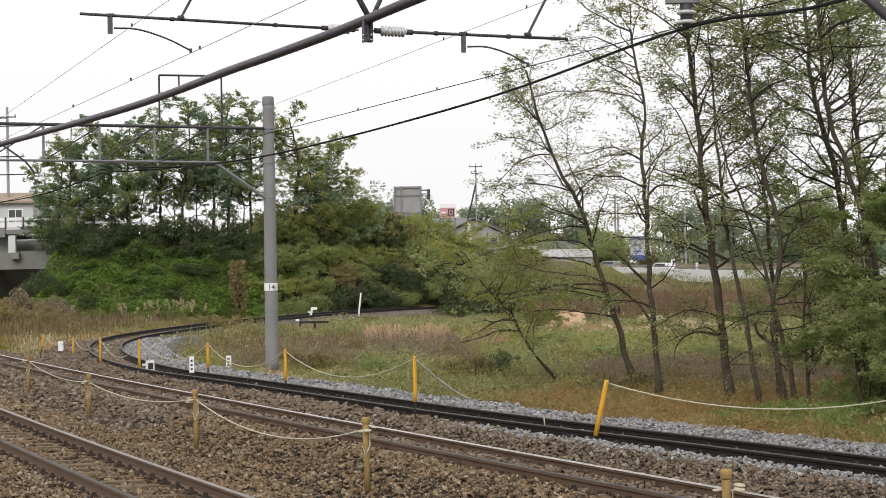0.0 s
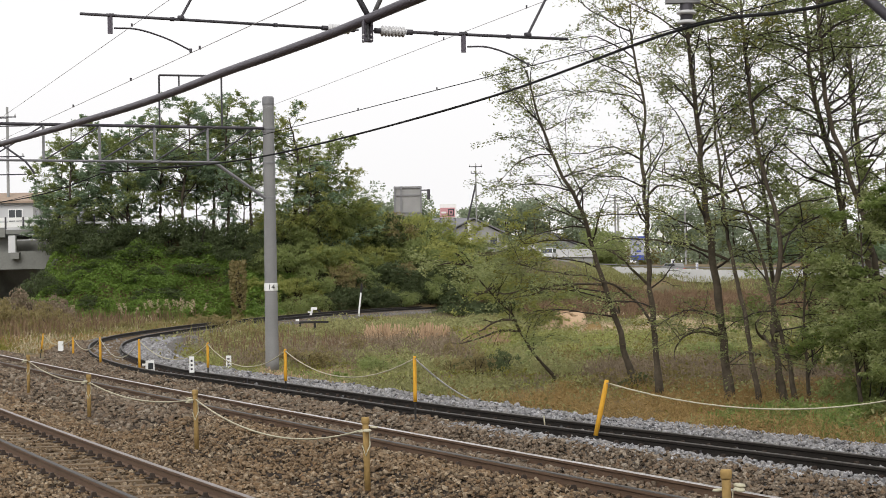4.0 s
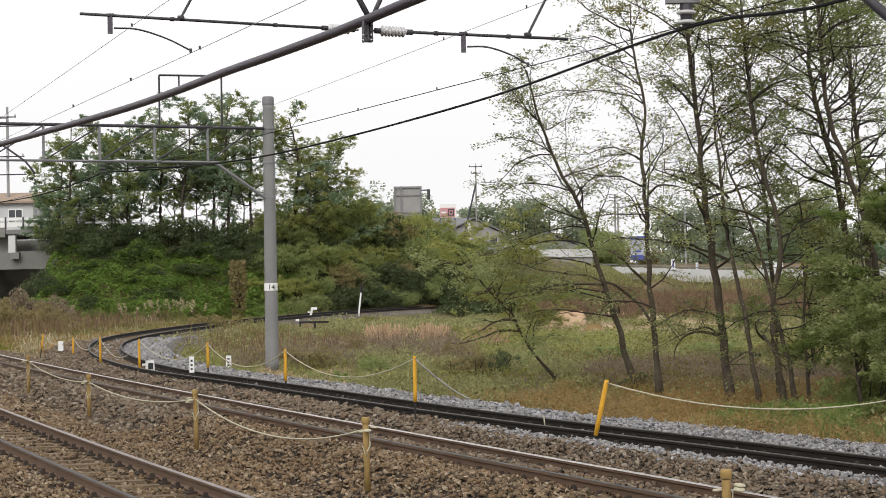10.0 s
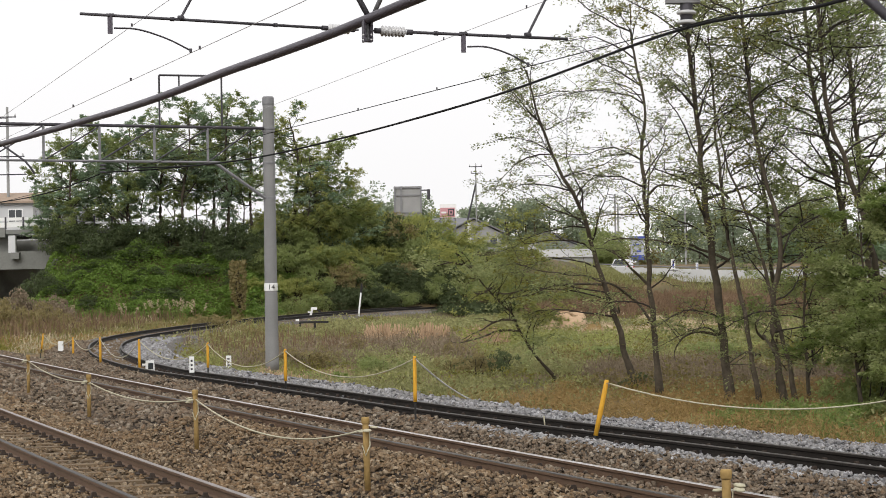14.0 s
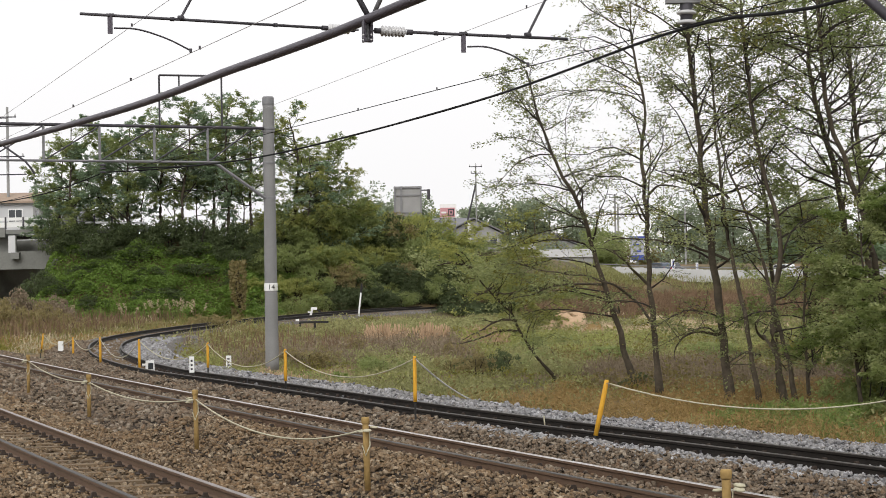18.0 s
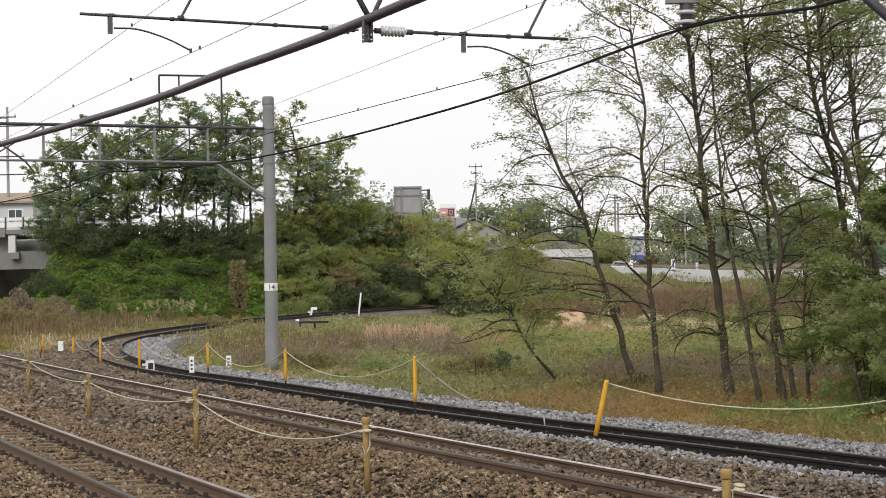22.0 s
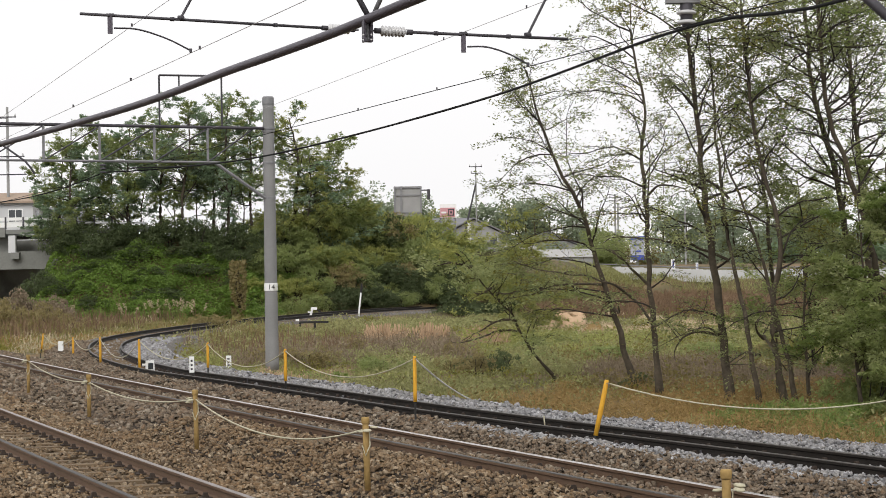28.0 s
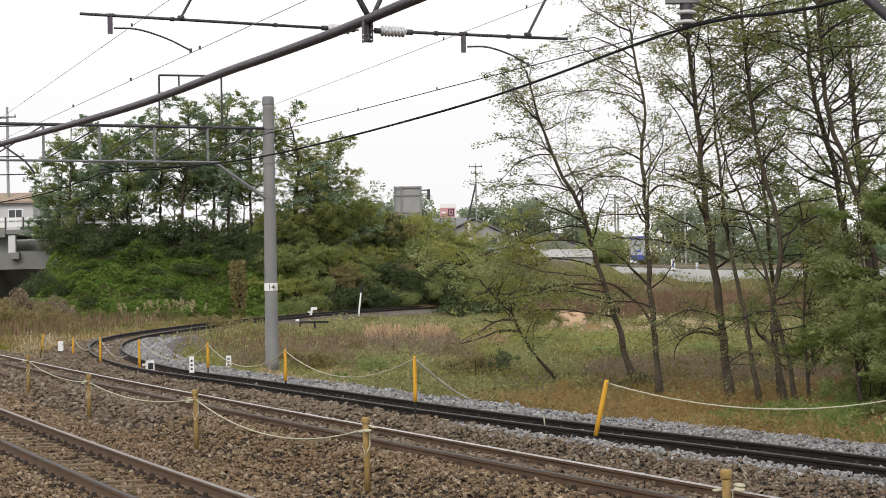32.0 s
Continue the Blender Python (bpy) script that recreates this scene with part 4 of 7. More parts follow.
lean_tree(13, [(6.22, 40.8, -0.5), (5.99, 40.8, 1.82), (5.7, 40.6, 4.05), (5.62, 40.5, 5.15), (5.46, 40.3, 6.49), (5.29, 40.0, 7.92), (5.2, 40, 9.2)], 0.125, 0.03, 18, 0.42, 2.0, LL, top=5, label=LOC,
          low=((0.2, (-1, -0.1, 0.1), 1.6), (0.33, (-1, 0.1, 0.45), 1.7), (0.38, (-1, 0, 0.7), 1.9), (0.3, (1, 0, 0.5), 1.4), (0.55, (-0.8, 0.1, 1), 2.4), (0.6, (0.9, 0, 0.9), 2.2), (0.82, (-1, 0.1, 0.4), 2.6), (0.9, (-1, -0.1, 0.2), 2.6)),
          boughs=(((6.22, 40.60, 2.54), (5.66, 40.96, 2.82), (4.96, 40.30, 2.95), (4.13, 40.49, 3.06), (3.74, 41.00, 3.08), (3.40, 40.38, 2.89)), ((6.05, 40.94, 0.88), (5.52, 40.66, 1.00), (5.13, 40.22, 0.89), (5.03, 40.86, 0.58), (5.03, 40.76, 0.36)), ((6.07, 40.96, 0.85), (5.66, 40.30, 1.10), (5.51, 40.49, 1.08)), ((6.20, 40.30, 3.88), (5.81, 40.49, 4.29), (5.26, 41.00, 4.51), (4.76, 40.38, 4.54)), ((5.95, 40.22, 4.15), (5.49, 40.86, 4.25), (5.17, 40.76, 4.29))))
lean_tree(14, [(6.63, 39.4, -0.5), (6.38, 39.6, 1.35), (6.13, 39.8, 2.8), (5.95, 40.0, 4.62), (5.89, 40.2, 6.1), (5.8, 40.2, 7.8)], 0.07, 0.015, 13, 0.42, 1.6, LL, label=LOC)
lean_tree(15, [(7.06, 38.8, -0.5), (6.81, 38.8, 1.36), (7.0, 38.6, 2.88), (6.49, 38.4, 4.98), (6.25, 38.0, 6.69), (6.1, 38, 8.4)], 0.085, 0.018, 16, 0.32, 1.9, LL, top=6, label=LOC, low=((0.25, (1, 0.2, 0.2), 1.5), (0.45, (1, 0, 0.5), 2.0), (0.18, (1, -0.2, 0.05), 1.6), (0.22, (-0.7, 0.2, -0.05), 1.4), (0.34, (1, 0, 0.15), 1.8)),
          boughs=(((6.48, 38.40, 0.56), (6.25, 38.76, 0.61), (5.85, 38.10, 0.47), (5.76, 38.29, 0.34)), ((6.63, 38.74, 0.89), (6.44, 38.46, 1.05), (6.32, 38.02, 1.27)), ((6.64, 38.76, 0.95), (6.83, 38.10, 0.45), (7.07, 38.29, 0.18))))
lean_tree(16, [(7.37, 39.2, -0.5), (7.14, 39.4, 0.86), (6.67, 39.6, 2.9), (6.17, 40.0, 4.5), (5.9, 40.3, 5.87)], 0.065, 0.012, 11, 0.4, 1.4, LL, label=LOC)
lean_tree(17, [(9.39, 41.0, -0.5), (8.95, 41.0, 2.39), (8.57, 40.6, 4.49), (8.06, 40.2, 6.06), (7.87, 40.0, 7.87), (7.7, 40, 9.2)], 0.12, 0.03, 20, 0.42, 2.4, LG, count=300, top=13, low_leaf=1.0, label=DENSE, lean=(-0.2, 0), low=((0.15, (-1, -0.1, 0), 1.9), (0.22, (-1, 0.2, 0.1), 2.1), (0.3, (-1, 0, 0.1), 2.2), (0.36, (-1, -0.2, 0.2), 2.2), (0.2, (0.4, -1, 0), 1.6)))
lean_tree(18, [(9.23, 38.0, -0.5), (8.71, 38.0, 2.84), (8.23, 37.8, 4.33), (7.76, 37.5, 5.69), (7.62, 37.3, 7.26), (7.5, 37.2, 8.6)], 0.10, 0.03, 18, 0.45, 2.2, LG, count=300, top=13, low_leaf=1.0, label=DENSE, lean=(-0.1, 0), low=((0.16, (-1, -0.1, 0), 1.7), (0.26, (-1, 0.2, 0.1), 1.9), (0.35, (-1, 0, 0.1), 2.0), (0.3, (0.5, -1, 0), 1.6)))
lean_tree(19, [(8.2, 36.8, -0.5), (8.1, 36.8, 0.8), (8.3, 36.7, 1.8), (8.2, 36.6, 2.9), (8.1, 36.4, 3.8)], 0.05, 0.012, 18, 0.1, 1.2, [M["leaf_green"], M["bush_green"], M["sapling_leaf"]], count=900, leaf=0.085, base_leaf=1.0, label=YOUNG)
lean_tree(20, [(9.0, 36.0, -0.5), (8.9, 36.0, 1.2), (8.8, 36.0, 2.6), (8.7, 36.0, 4.2)], 0.06, 0.015, 18, 0.08, 1.5, [M["leaf_green"], M["bush_green"], M["sapling_leaf"]], count=900, leaf=0.085, base_leaf=1.0, label=YOUNG)
lean_tree(24, [(9.6, 39.0, -0.5), (9.5, 39.0, 1.4), (9.3, 39.0, 2.8), (9.3, 39.0, 4.6)], 0.06, 0.015, 18, 0.08, 1.6, [M["leaf_green"], M["bush_green"], M["sapling_leaf"]], count=900, leaf=0.085, base_leaf=1.0, label=YOUNG)
lean_tree(21, [(3.05, 50.4, -0.55), (2.31, 50.0, 0.29), (1.78, 49.5, 1.29), (1.26, 49.0, 1.83), (0.23, 48.0, 3.02)], 0.055, 0.012, 18, 0.2, 2.2, [M["sapling_leaf"], M["sapling_leaf"], M["bush_yellow"]], base_leaf=0.9, slim=0.010, twigs=5, leaf=0.085, count=1000, lean=(-0.2, 0), label="fallen-over sapling with bare dark branches and few leaves", name="leaning_sapling",
          boughs=(((1.90, 49.00, 1.11), (1.40, 49.36, 1.11), (0.97, 48.70, 0.88), (0.36, 48.89, 0.58)), ((1.95, 49.34, 0.82), (1.33, 49.06, 0.84), (0.86, 48.62, 0.65), (0.40, 49.26, 0.53), (0.12, 49.16, 0.60)), ((1.41, 49.36, 1.83), (1.76, 48.70, 1.83), (2.22, 48.89, 1.99), (2.69, 49.40, 2.03)), ((0.79, 49.06, 2.51), (0.23, 48.62, 2.65), (-0.22, 49.26, 2.60)), ((1.25, 48.70, 1.98), (0.96, 48.89, 1.81), (0.74, 49.40, 1.91))))
lean_tree(26, [(8.75, 35.0, -0.5), (8.7, 35.0, 0.9), (8.6, 35.0, 2.0), (8.55, 35.0, 3.0)], 0.045, 0.012, 18, 0.06, 1.2, [M["leaf_green"], M["bush_green"], M["sapling_leaf"]], count=800, leaf=0.08, base_leaf=1.0, label=YOUNG)
lean_tree(27, [(7.9, 40.5, -0.5), (7.8, 40.5, 1.2), (7.9, 40.5, 2.6), (7.7, 40.5, 4.4)], 0.05, 0.012, 18, 0.1, 1.4, [M["leaf_green"], M["bush_green"], M["sapling_leaf"]], count=620, leaf=0.085, base_leaf=0.9, label=YOUNG)
lean_tree(25, [(9.9, 50.0, -0.5), (9.8, 50.0, 1.2), (9.6, 50.0, 2.8), (9.6, 50.0, 4.2)], 0.07, 0.015, 20, 0.08, 1.7, [M["leaf_green"], M["bush_green"], M["sapling_leaf"]], count=700, leaf=0.085, base_leaf=0.8, label=YOUNG)
lean_tree(22, [(7.6, 42.5, -0.5), (7.5, 42.5, 2.0), (7.3, 42.4, 4.5), (7.0, 42.2, 6.5), (6.8, 42, 8.8)], 0.075, 0.018, 15, 0.4, 1.8, LL, top=8, label=LOC)
lean_tree(23, [(10.2, 43.5, -0.5), (9.9, 43.5, 3.0), (9.6, 43.4, 6.5), (9.4, 43.2, 9.4)], 0.12, 0.03, 16, 0.5, 2.4, LG, count=300, top=13, label=DENSE)

BANK = "tall green tree on the railway embankment with a full ragged crown"
DK = [M["leaf_dark"], M["bush_green"], M["leaf_dark"], M["bush_green"]]


def bank_tree(seed, x, y, top, r0, limbs, first, reach, mats, leaf=0.21, count=760, label=BANK, lean=0.0):
    z = float(lie(x, y)[0])
    h = top - z
    g = random.Random(seed)
    w = h * 0.04
    trunk = [(x, y, z - 0.1), (x + g.uniform(-w, w), y, z + h * 0.3), (x + g.uniform(-w, w) + lean * 0.5, y, z + h * 0.6), (x + g.uniform(-w, w) + lean, y, z + h * 0.93)]
    return lean_tree(seed, trunk, r0, r0 * 0.2, limbs + 7, first * (0.36 if first < 0.6 else 0.5), reach * 1.15, mats, leaf=leaf, count=count, sway=0.55, base_leaf=0.9, label=label, group="embankment trees", rise=(-0.1, 0.9), habit={"curve": 0.1, "flat": 1.0, "clump": 0.62})


for seed, px, y, top, r0, limbs, first, reach in (
        (31, -30.4, 150.5, 14.4, 0.16, 12, 0.35, 2.6), (32, -28.6, 144.8, 15.0, 0.17, 13, 0.35, 2.7), (33, -26.4, 148.5, 14.6, 0.15, 12, 0.35, 2.6), (34, -24.4, 144.5, 15.0, 0.18, 16, 0.2, 2.7),
        (35, -22.1, 146.0, 15.9, 0.18, 14, 0.62, 2.8), (36, -20.0, 144.5, 17.0, 0.2, 16, 0.66, 3.0), (37, -18.2, 147.5, 16.5, 0.17, 13, 0.7, 2.6), (38, -16.7, 144.5, 16.8, 0.19, 15, 0.66, 2.8),
        (39, -14.8, 146.0, 16.0, 0.17, 14, 0.6, 2.7), (42, -27.6, 146.5, 12.0, 0.09, 7, 0.4, 1.8), (43, -23.2, 145.0, 12.5, 0.08, 6, 0.45, 1.8),
        (44, -19.2, 146.0, 13.0, 0.09, 6, 0.5, 1.8), (45, -17.6, 145.0, 13.0, 0.08, 6, 0.5, 1.8), (46, -15.8, 146.5, 13.0, 0.09, 6, 0.5, 1.8), (47, -21.0, 146.5, 12.5, 0.08, 6, 0.5, 1.8),):
    bank_tree(seed, px, y, top, r0, limbs, first, reach, DK, count=760 if first < 0.5 else 600)
bank_tree(40, -11.6, 147.0, 15.9, 0.24, 24, 0.1, 3.0, [M["leaf_dark"], M["leaf_dark"], M["bush_green"], M["bush_yellow"]], count=560, label="broad green tree with a full crown down to the bushes")
bank_tree(41, -9.3, 149.0, 13.6, 0.2, 20, 0.1, 2.9, [M["bush_green"], M["bush_yellow"], M["leaf_green"]], count=620, label="broad green tree with a full crown down to the bushes", lean=0.6)
for seed, px, y, top, r0, limbs, reach, lean in ((51, -10.4, 145.8, 12.6, 0.14, 16, 2.6, 0.3), (52, -8.4, 147.2, 10.6, 0.12, 14, 2.3, 0.4), (53, -6.8, 149.5, 8.6, 0.1, 12, 1.9, 0.2)):
    bank_tree(seed, px, y, top, r0, limbs, 0.06, reach, [M["leaf_dark"], M["bush_green"], M["bush_yellow"]], count=400, label="smaller tree with leaves down to the bushes", lean=lean)


bank_tree(55, -29.7, 143.5, 8.6, 0.09, 10, 0.2, 1.9, DK, count=620, label="small tree overhanging the bridge end")


def bush_mesh(seed, mat, lobes, leaf, count):
    g = np.random.default_rng(seed)
    c = g.uniform(-1, 1, (lobes, 3)) * np.array([0.72, 0.72, 0.55])
    c[:, 2] = np.abs(c[:, 2]) + 0.25
    r = g.uniform(0.24, 0.44, lobes)
    sprays = count // 26
    pick = g.integers(0, lobes, sprays)
    d = g.normal(0, 1, (sprays, 3))
    d /= np.linalg.norm(d, axis=1)[:, None]
    heart = c[pick] + d * (r[pick] * g.uniform(0.75, 1.1, sprays))[:, None] * np.array([1.1, 1.1, 0.9])
    which = g.integers(0, sprays, count)
    out = d[which] * np.array([1, 1, 0.2])
    reach = np.abs(g.normal(0, 0.1, count))[:, None]
    p = heart[which] + g.normal(0, 1, (count, 3)) * np.array([0.085, 0.085, 0.035]) + out * reach - np.array([0, 0, 0.5]) * reach
    p = p[p[:, 2] > 0.0]
    return quads_mesh("foliage", leaf_quads(p, leaf, 0.6, 0.25, 0.5, g), mat)


BUSH = {}
# Dark bushes get the darker leaf, so hollows and tree shade are coloured in.
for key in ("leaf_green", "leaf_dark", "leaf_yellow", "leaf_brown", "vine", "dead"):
    tone = {"leaf_green": "bush_green", "leaf_yellow": "bush_yellow", "leaf_brown": "bush_brown", "leaf_dark": "shade_toned_leaf", "dead": "dead_shrub"}.get(key, key)
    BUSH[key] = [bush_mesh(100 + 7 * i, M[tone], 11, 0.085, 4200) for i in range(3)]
STEM = Shape()
for k in range(5):
    a = k * 1.26
    STEM.tube([(0.05 * math.cos(a), 0.05 * math.sin(a), 0), (0.2 * math.cos(a), 0.2 * math.sin(a), 0.4), (0.42 * math.cos(a + 0.3), 0.42 * math.sin(a + 0.3), 0.8)], [0.03, 0.02, 0.01], 4)
STEM = STEM.mesh("stem", M["twig"])


def bush(x, y, w, h, key, label, group="embankment bushes", sway=0.0, z=None):
    z = float(lie(x, y)[0]) if z is None else z
    if y > 130 and x > 0.2:
        h = max(0.7, min(h, float(np.interp(x / y, [0.003, 0.008, 0.035, 0.06], [7.5, 6.0, 4.9, 3.4])) - z))
    root = thing("bush", (x, y, z - 0.08), rng.uniform(0, 360), label, "bush", group)
    for nm, me in (("foliage", rng.choice(BUSH[key])), ("stem", STEM)):
        o = part(nm, me, None, root)
        o.scale = (w / 2, w / 2, h / 1.25)
    if sway:
        SWAY.append((root.children[0], sway, rng.random() * 6, rng.uniform(2, 3.5)))
    return root


NAMES = {"leaf_green": "leafy green bush on the embankment slope", "leaf_dark": "green bush on the embankment slope, darkened to stand for shade", "leaf_yellow": "yellow-green bush on the embankment slope",
         "leaf_brown": "bush with browning autumn leaves on the slope", "vine": "bright green creeper-covered shrub"}
slope = random.Random(12)
for row, (dy, w, h) in enumerate(((-15.5, 2.6, 1.7), (-13.0, 3.2, 2.3), (-10.0, 3.6, 2.8), (-7.0, 4.0, 3.2), (-4.4, 4.2, 3.6))):
    for k in range(13):
        x = -13.2 + 1.62 * k + slope.uniform(-0.5, 0.5) + 0.5 * (row % 2)
        yr = float(np.interp(x, ROAD[ROAD[:, 0] < 8][:, 0], ROAD[ROAD[:, 0] < 8][:, 1]))
        y = min(yr, 166) + dy + slope.uniform(-0.6, 0.6)
        if float(lie(x, y)[0]) < -0.65 and row > 0:
            y += 2.0
        # Dark keys colour in the shaded recesses among and below the bushes.
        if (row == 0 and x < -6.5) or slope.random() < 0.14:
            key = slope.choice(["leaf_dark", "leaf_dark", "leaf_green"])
        elif -9 < x < -1.5:
            key = slope.choice(["leaf_yellow", "leaf_green", "leaf_green", "leaf_green", "leaf_dark", "leaf_yellow", "leaf_brown"])
        else:
            key = slope.choice(["leaf_green", "leaf_green", "leaf_yellow"])
        if x > -0.5 and row > 1:
            h *= 0.62
        bush(x, y, w * slope.uniform(0.85, 1.2), h * slope.uniform(0.8, 1.2), key, NAMES[key])
# Dark bushes along the bank top carry the trees' shade in their colour.
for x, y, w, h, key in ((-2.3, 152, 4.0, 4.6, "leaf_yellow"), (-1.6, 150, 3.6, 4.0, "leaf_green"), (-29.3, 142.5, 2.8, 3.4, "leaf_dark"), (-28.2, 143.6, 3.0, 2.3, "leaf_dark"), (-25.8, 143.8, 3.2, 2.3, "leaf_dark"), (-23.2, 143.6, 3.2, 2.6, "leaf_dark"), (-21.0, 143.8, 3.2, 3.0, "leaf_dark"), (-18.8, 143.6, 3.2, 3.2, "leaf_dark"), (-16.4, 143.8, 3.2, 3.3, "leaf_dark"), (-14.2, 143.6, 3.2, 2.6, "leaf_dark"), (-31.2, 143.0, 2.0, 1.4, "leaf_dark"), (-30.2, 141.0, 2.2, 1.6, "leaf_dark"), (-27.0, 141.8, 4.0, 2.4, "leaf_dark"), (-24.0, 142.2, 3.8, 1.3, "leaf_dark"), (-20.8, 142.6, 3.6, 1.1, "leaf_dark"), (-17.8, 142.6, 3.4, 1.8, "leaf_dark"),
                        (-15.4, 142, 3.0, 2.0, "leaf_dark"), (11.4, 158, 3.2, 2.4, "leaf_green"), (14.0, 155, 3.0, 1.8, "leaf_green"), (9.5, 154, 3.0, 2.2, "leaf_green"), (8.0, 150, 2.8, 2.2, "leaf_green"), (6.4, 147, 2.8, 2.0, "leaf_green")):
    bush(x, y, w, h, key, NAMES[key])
# Dark bushes at the foot give the shadow under the growth by colour.
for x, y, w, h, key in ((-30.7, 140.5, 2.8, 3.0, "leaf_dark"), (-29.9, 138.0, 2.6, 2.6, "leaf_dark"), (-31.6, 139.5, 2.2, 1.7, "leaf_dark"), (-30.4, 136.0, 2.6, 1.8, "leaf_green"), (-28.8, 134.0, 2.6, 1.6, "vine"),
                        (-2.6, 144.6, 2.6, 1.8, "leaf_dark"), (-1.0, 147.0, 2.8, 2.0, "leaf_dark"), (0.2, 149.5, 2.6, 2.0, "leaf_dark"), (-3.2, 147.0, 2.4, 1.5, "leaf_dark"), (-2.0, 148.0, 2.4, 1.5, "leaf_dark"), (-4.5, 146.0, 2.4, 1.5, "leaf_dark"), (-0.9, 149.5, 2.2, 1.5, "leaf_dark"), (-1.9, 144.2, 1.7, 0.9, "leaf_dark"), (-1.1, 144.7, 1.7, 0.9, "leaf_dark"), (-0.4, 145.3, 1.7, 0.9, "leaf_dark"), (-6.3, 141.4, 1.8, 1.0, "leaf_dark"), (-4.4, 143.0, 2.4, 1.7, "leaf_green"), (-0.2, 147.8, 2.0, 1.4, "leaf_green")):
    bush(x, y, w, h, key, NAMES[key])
# Higher up, mounds turn to the darker leaf: tree shade put in colour.
for k in range(46):
    x = -29.0 + 16.5 * slope.random()
    y = 132.5 + 9.0 * slope.random()
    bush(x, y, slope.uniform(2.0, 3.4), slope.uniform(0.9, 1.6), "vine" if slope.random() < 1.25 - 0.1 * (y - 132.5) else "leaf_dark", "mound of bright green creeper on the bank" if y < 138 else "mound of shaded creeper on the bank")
for x, y, w, h in ((-25.2, 112, 3.0, 2.3), (-23.2, 110, 2.6, 2.0), (-21.4, 108, 2.2, 1.4), (-27.4, 114, 2.8, 2.6), (-29.2, 118, 3.0, 3.0), (-25.6, 120, 2.6, 2.4), (-19.6, 112, 2.0, 1.1), (-24.6, 104, 2.2, 1.2), (-17.8, 116, 2.0, 1.0), (-12.8, 101, 1.8, 1.2), (-11.2, 97, 1.6, 1.1), (-9.4, 92, 1.6, 1.0)):
    bush(x, y, w, h, "leaf_brown", "brown dying shrub among the weeds", "field weeds")
for k in range(9):
    x = -6.4 + 1.6 * k
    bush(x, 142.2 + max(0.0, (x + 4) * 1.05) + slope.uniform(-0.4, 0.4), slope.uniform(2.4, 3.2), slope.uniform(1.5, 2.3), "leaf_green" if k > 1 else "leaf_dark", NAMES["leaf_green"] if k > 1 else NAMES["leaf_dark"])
for x, y, w, h, key in ((0.9, 53.0, 1.1, 0.95, "leaf_brown"), (1.7, 54.5, 1.2, 0.9, "leaf_dark"), (0.2, 55.0, 0.9, 0.7, "leaf_brown"), (-4.4, 60.0, 1.5, 0.9, "leaf_brown"), (-5.8, 63.0, 1.6, 0.9, "leaf_brown"), (2.9, 60.0, 1.5, 0.6, "leaf_green"), (5.4, 62.0, 1.8, 0.7, "leaf_green"), (9.0, 64.0, 2.0, 0.8, "leaf_green"), (12.0, 66.0, 2.0, 0.8, "leaf_brown")):
    bush(x, y, w, h, key, "ragged weed clump standing in the field", "field weeds")
for x, y, w, h, key, lab in ((-1.9, 56.0, 1.6, 0.7, "leaf_green", "low green weed clump in the field"), (-3.4, 51.5, 1.3, 0.5, "vine", "low green weed clump in the field"), (1.0, 54.0, 1.2, 0.75, "leaf_dark", "low dark weed clump in the field"), (0.5, 62, 0.9, 0.9, "leaf_brown", "brown weed clump in the field"),
                            (4.85, 46.9, 0.8, 0.6, "leaf_dark", "ivy clump at a tree foot"), (8.5, 37.2, 1.7, 1.2, "leaf_green", "green weeds at the trees' feet"), (9.2, 37.8, 1.7, 1.4, "leaf_yellow", "green weeds at the trees' feet"), (9.9, 38.8, 1.8, 1.5, "leaf_green", "green weeds at the trees' feet"), (6.6, 36.2, 1.5, 0.55, "vine", "green weeds at the trees' feet"), (7.6, 35.4, 1.4, 0.6, "vine", "green weeds at the trees' feet"), (8.6, 35.0, 1.4, 0.7, "leaf_green", "green weeds at the trees' feet"),
                            (3.2, 70, 1.6, 0.8, "leaf_green", "low green weed clump in the field"), (-3.2, 72, 1.8, 0.9, "leaf_brown", "brown weed clump in the field")):
    bush(x, y, w, h, key, lab, "field weeds")


def road_gap(x, y):
    return near_line(x, y, ROAD[::3])[0]


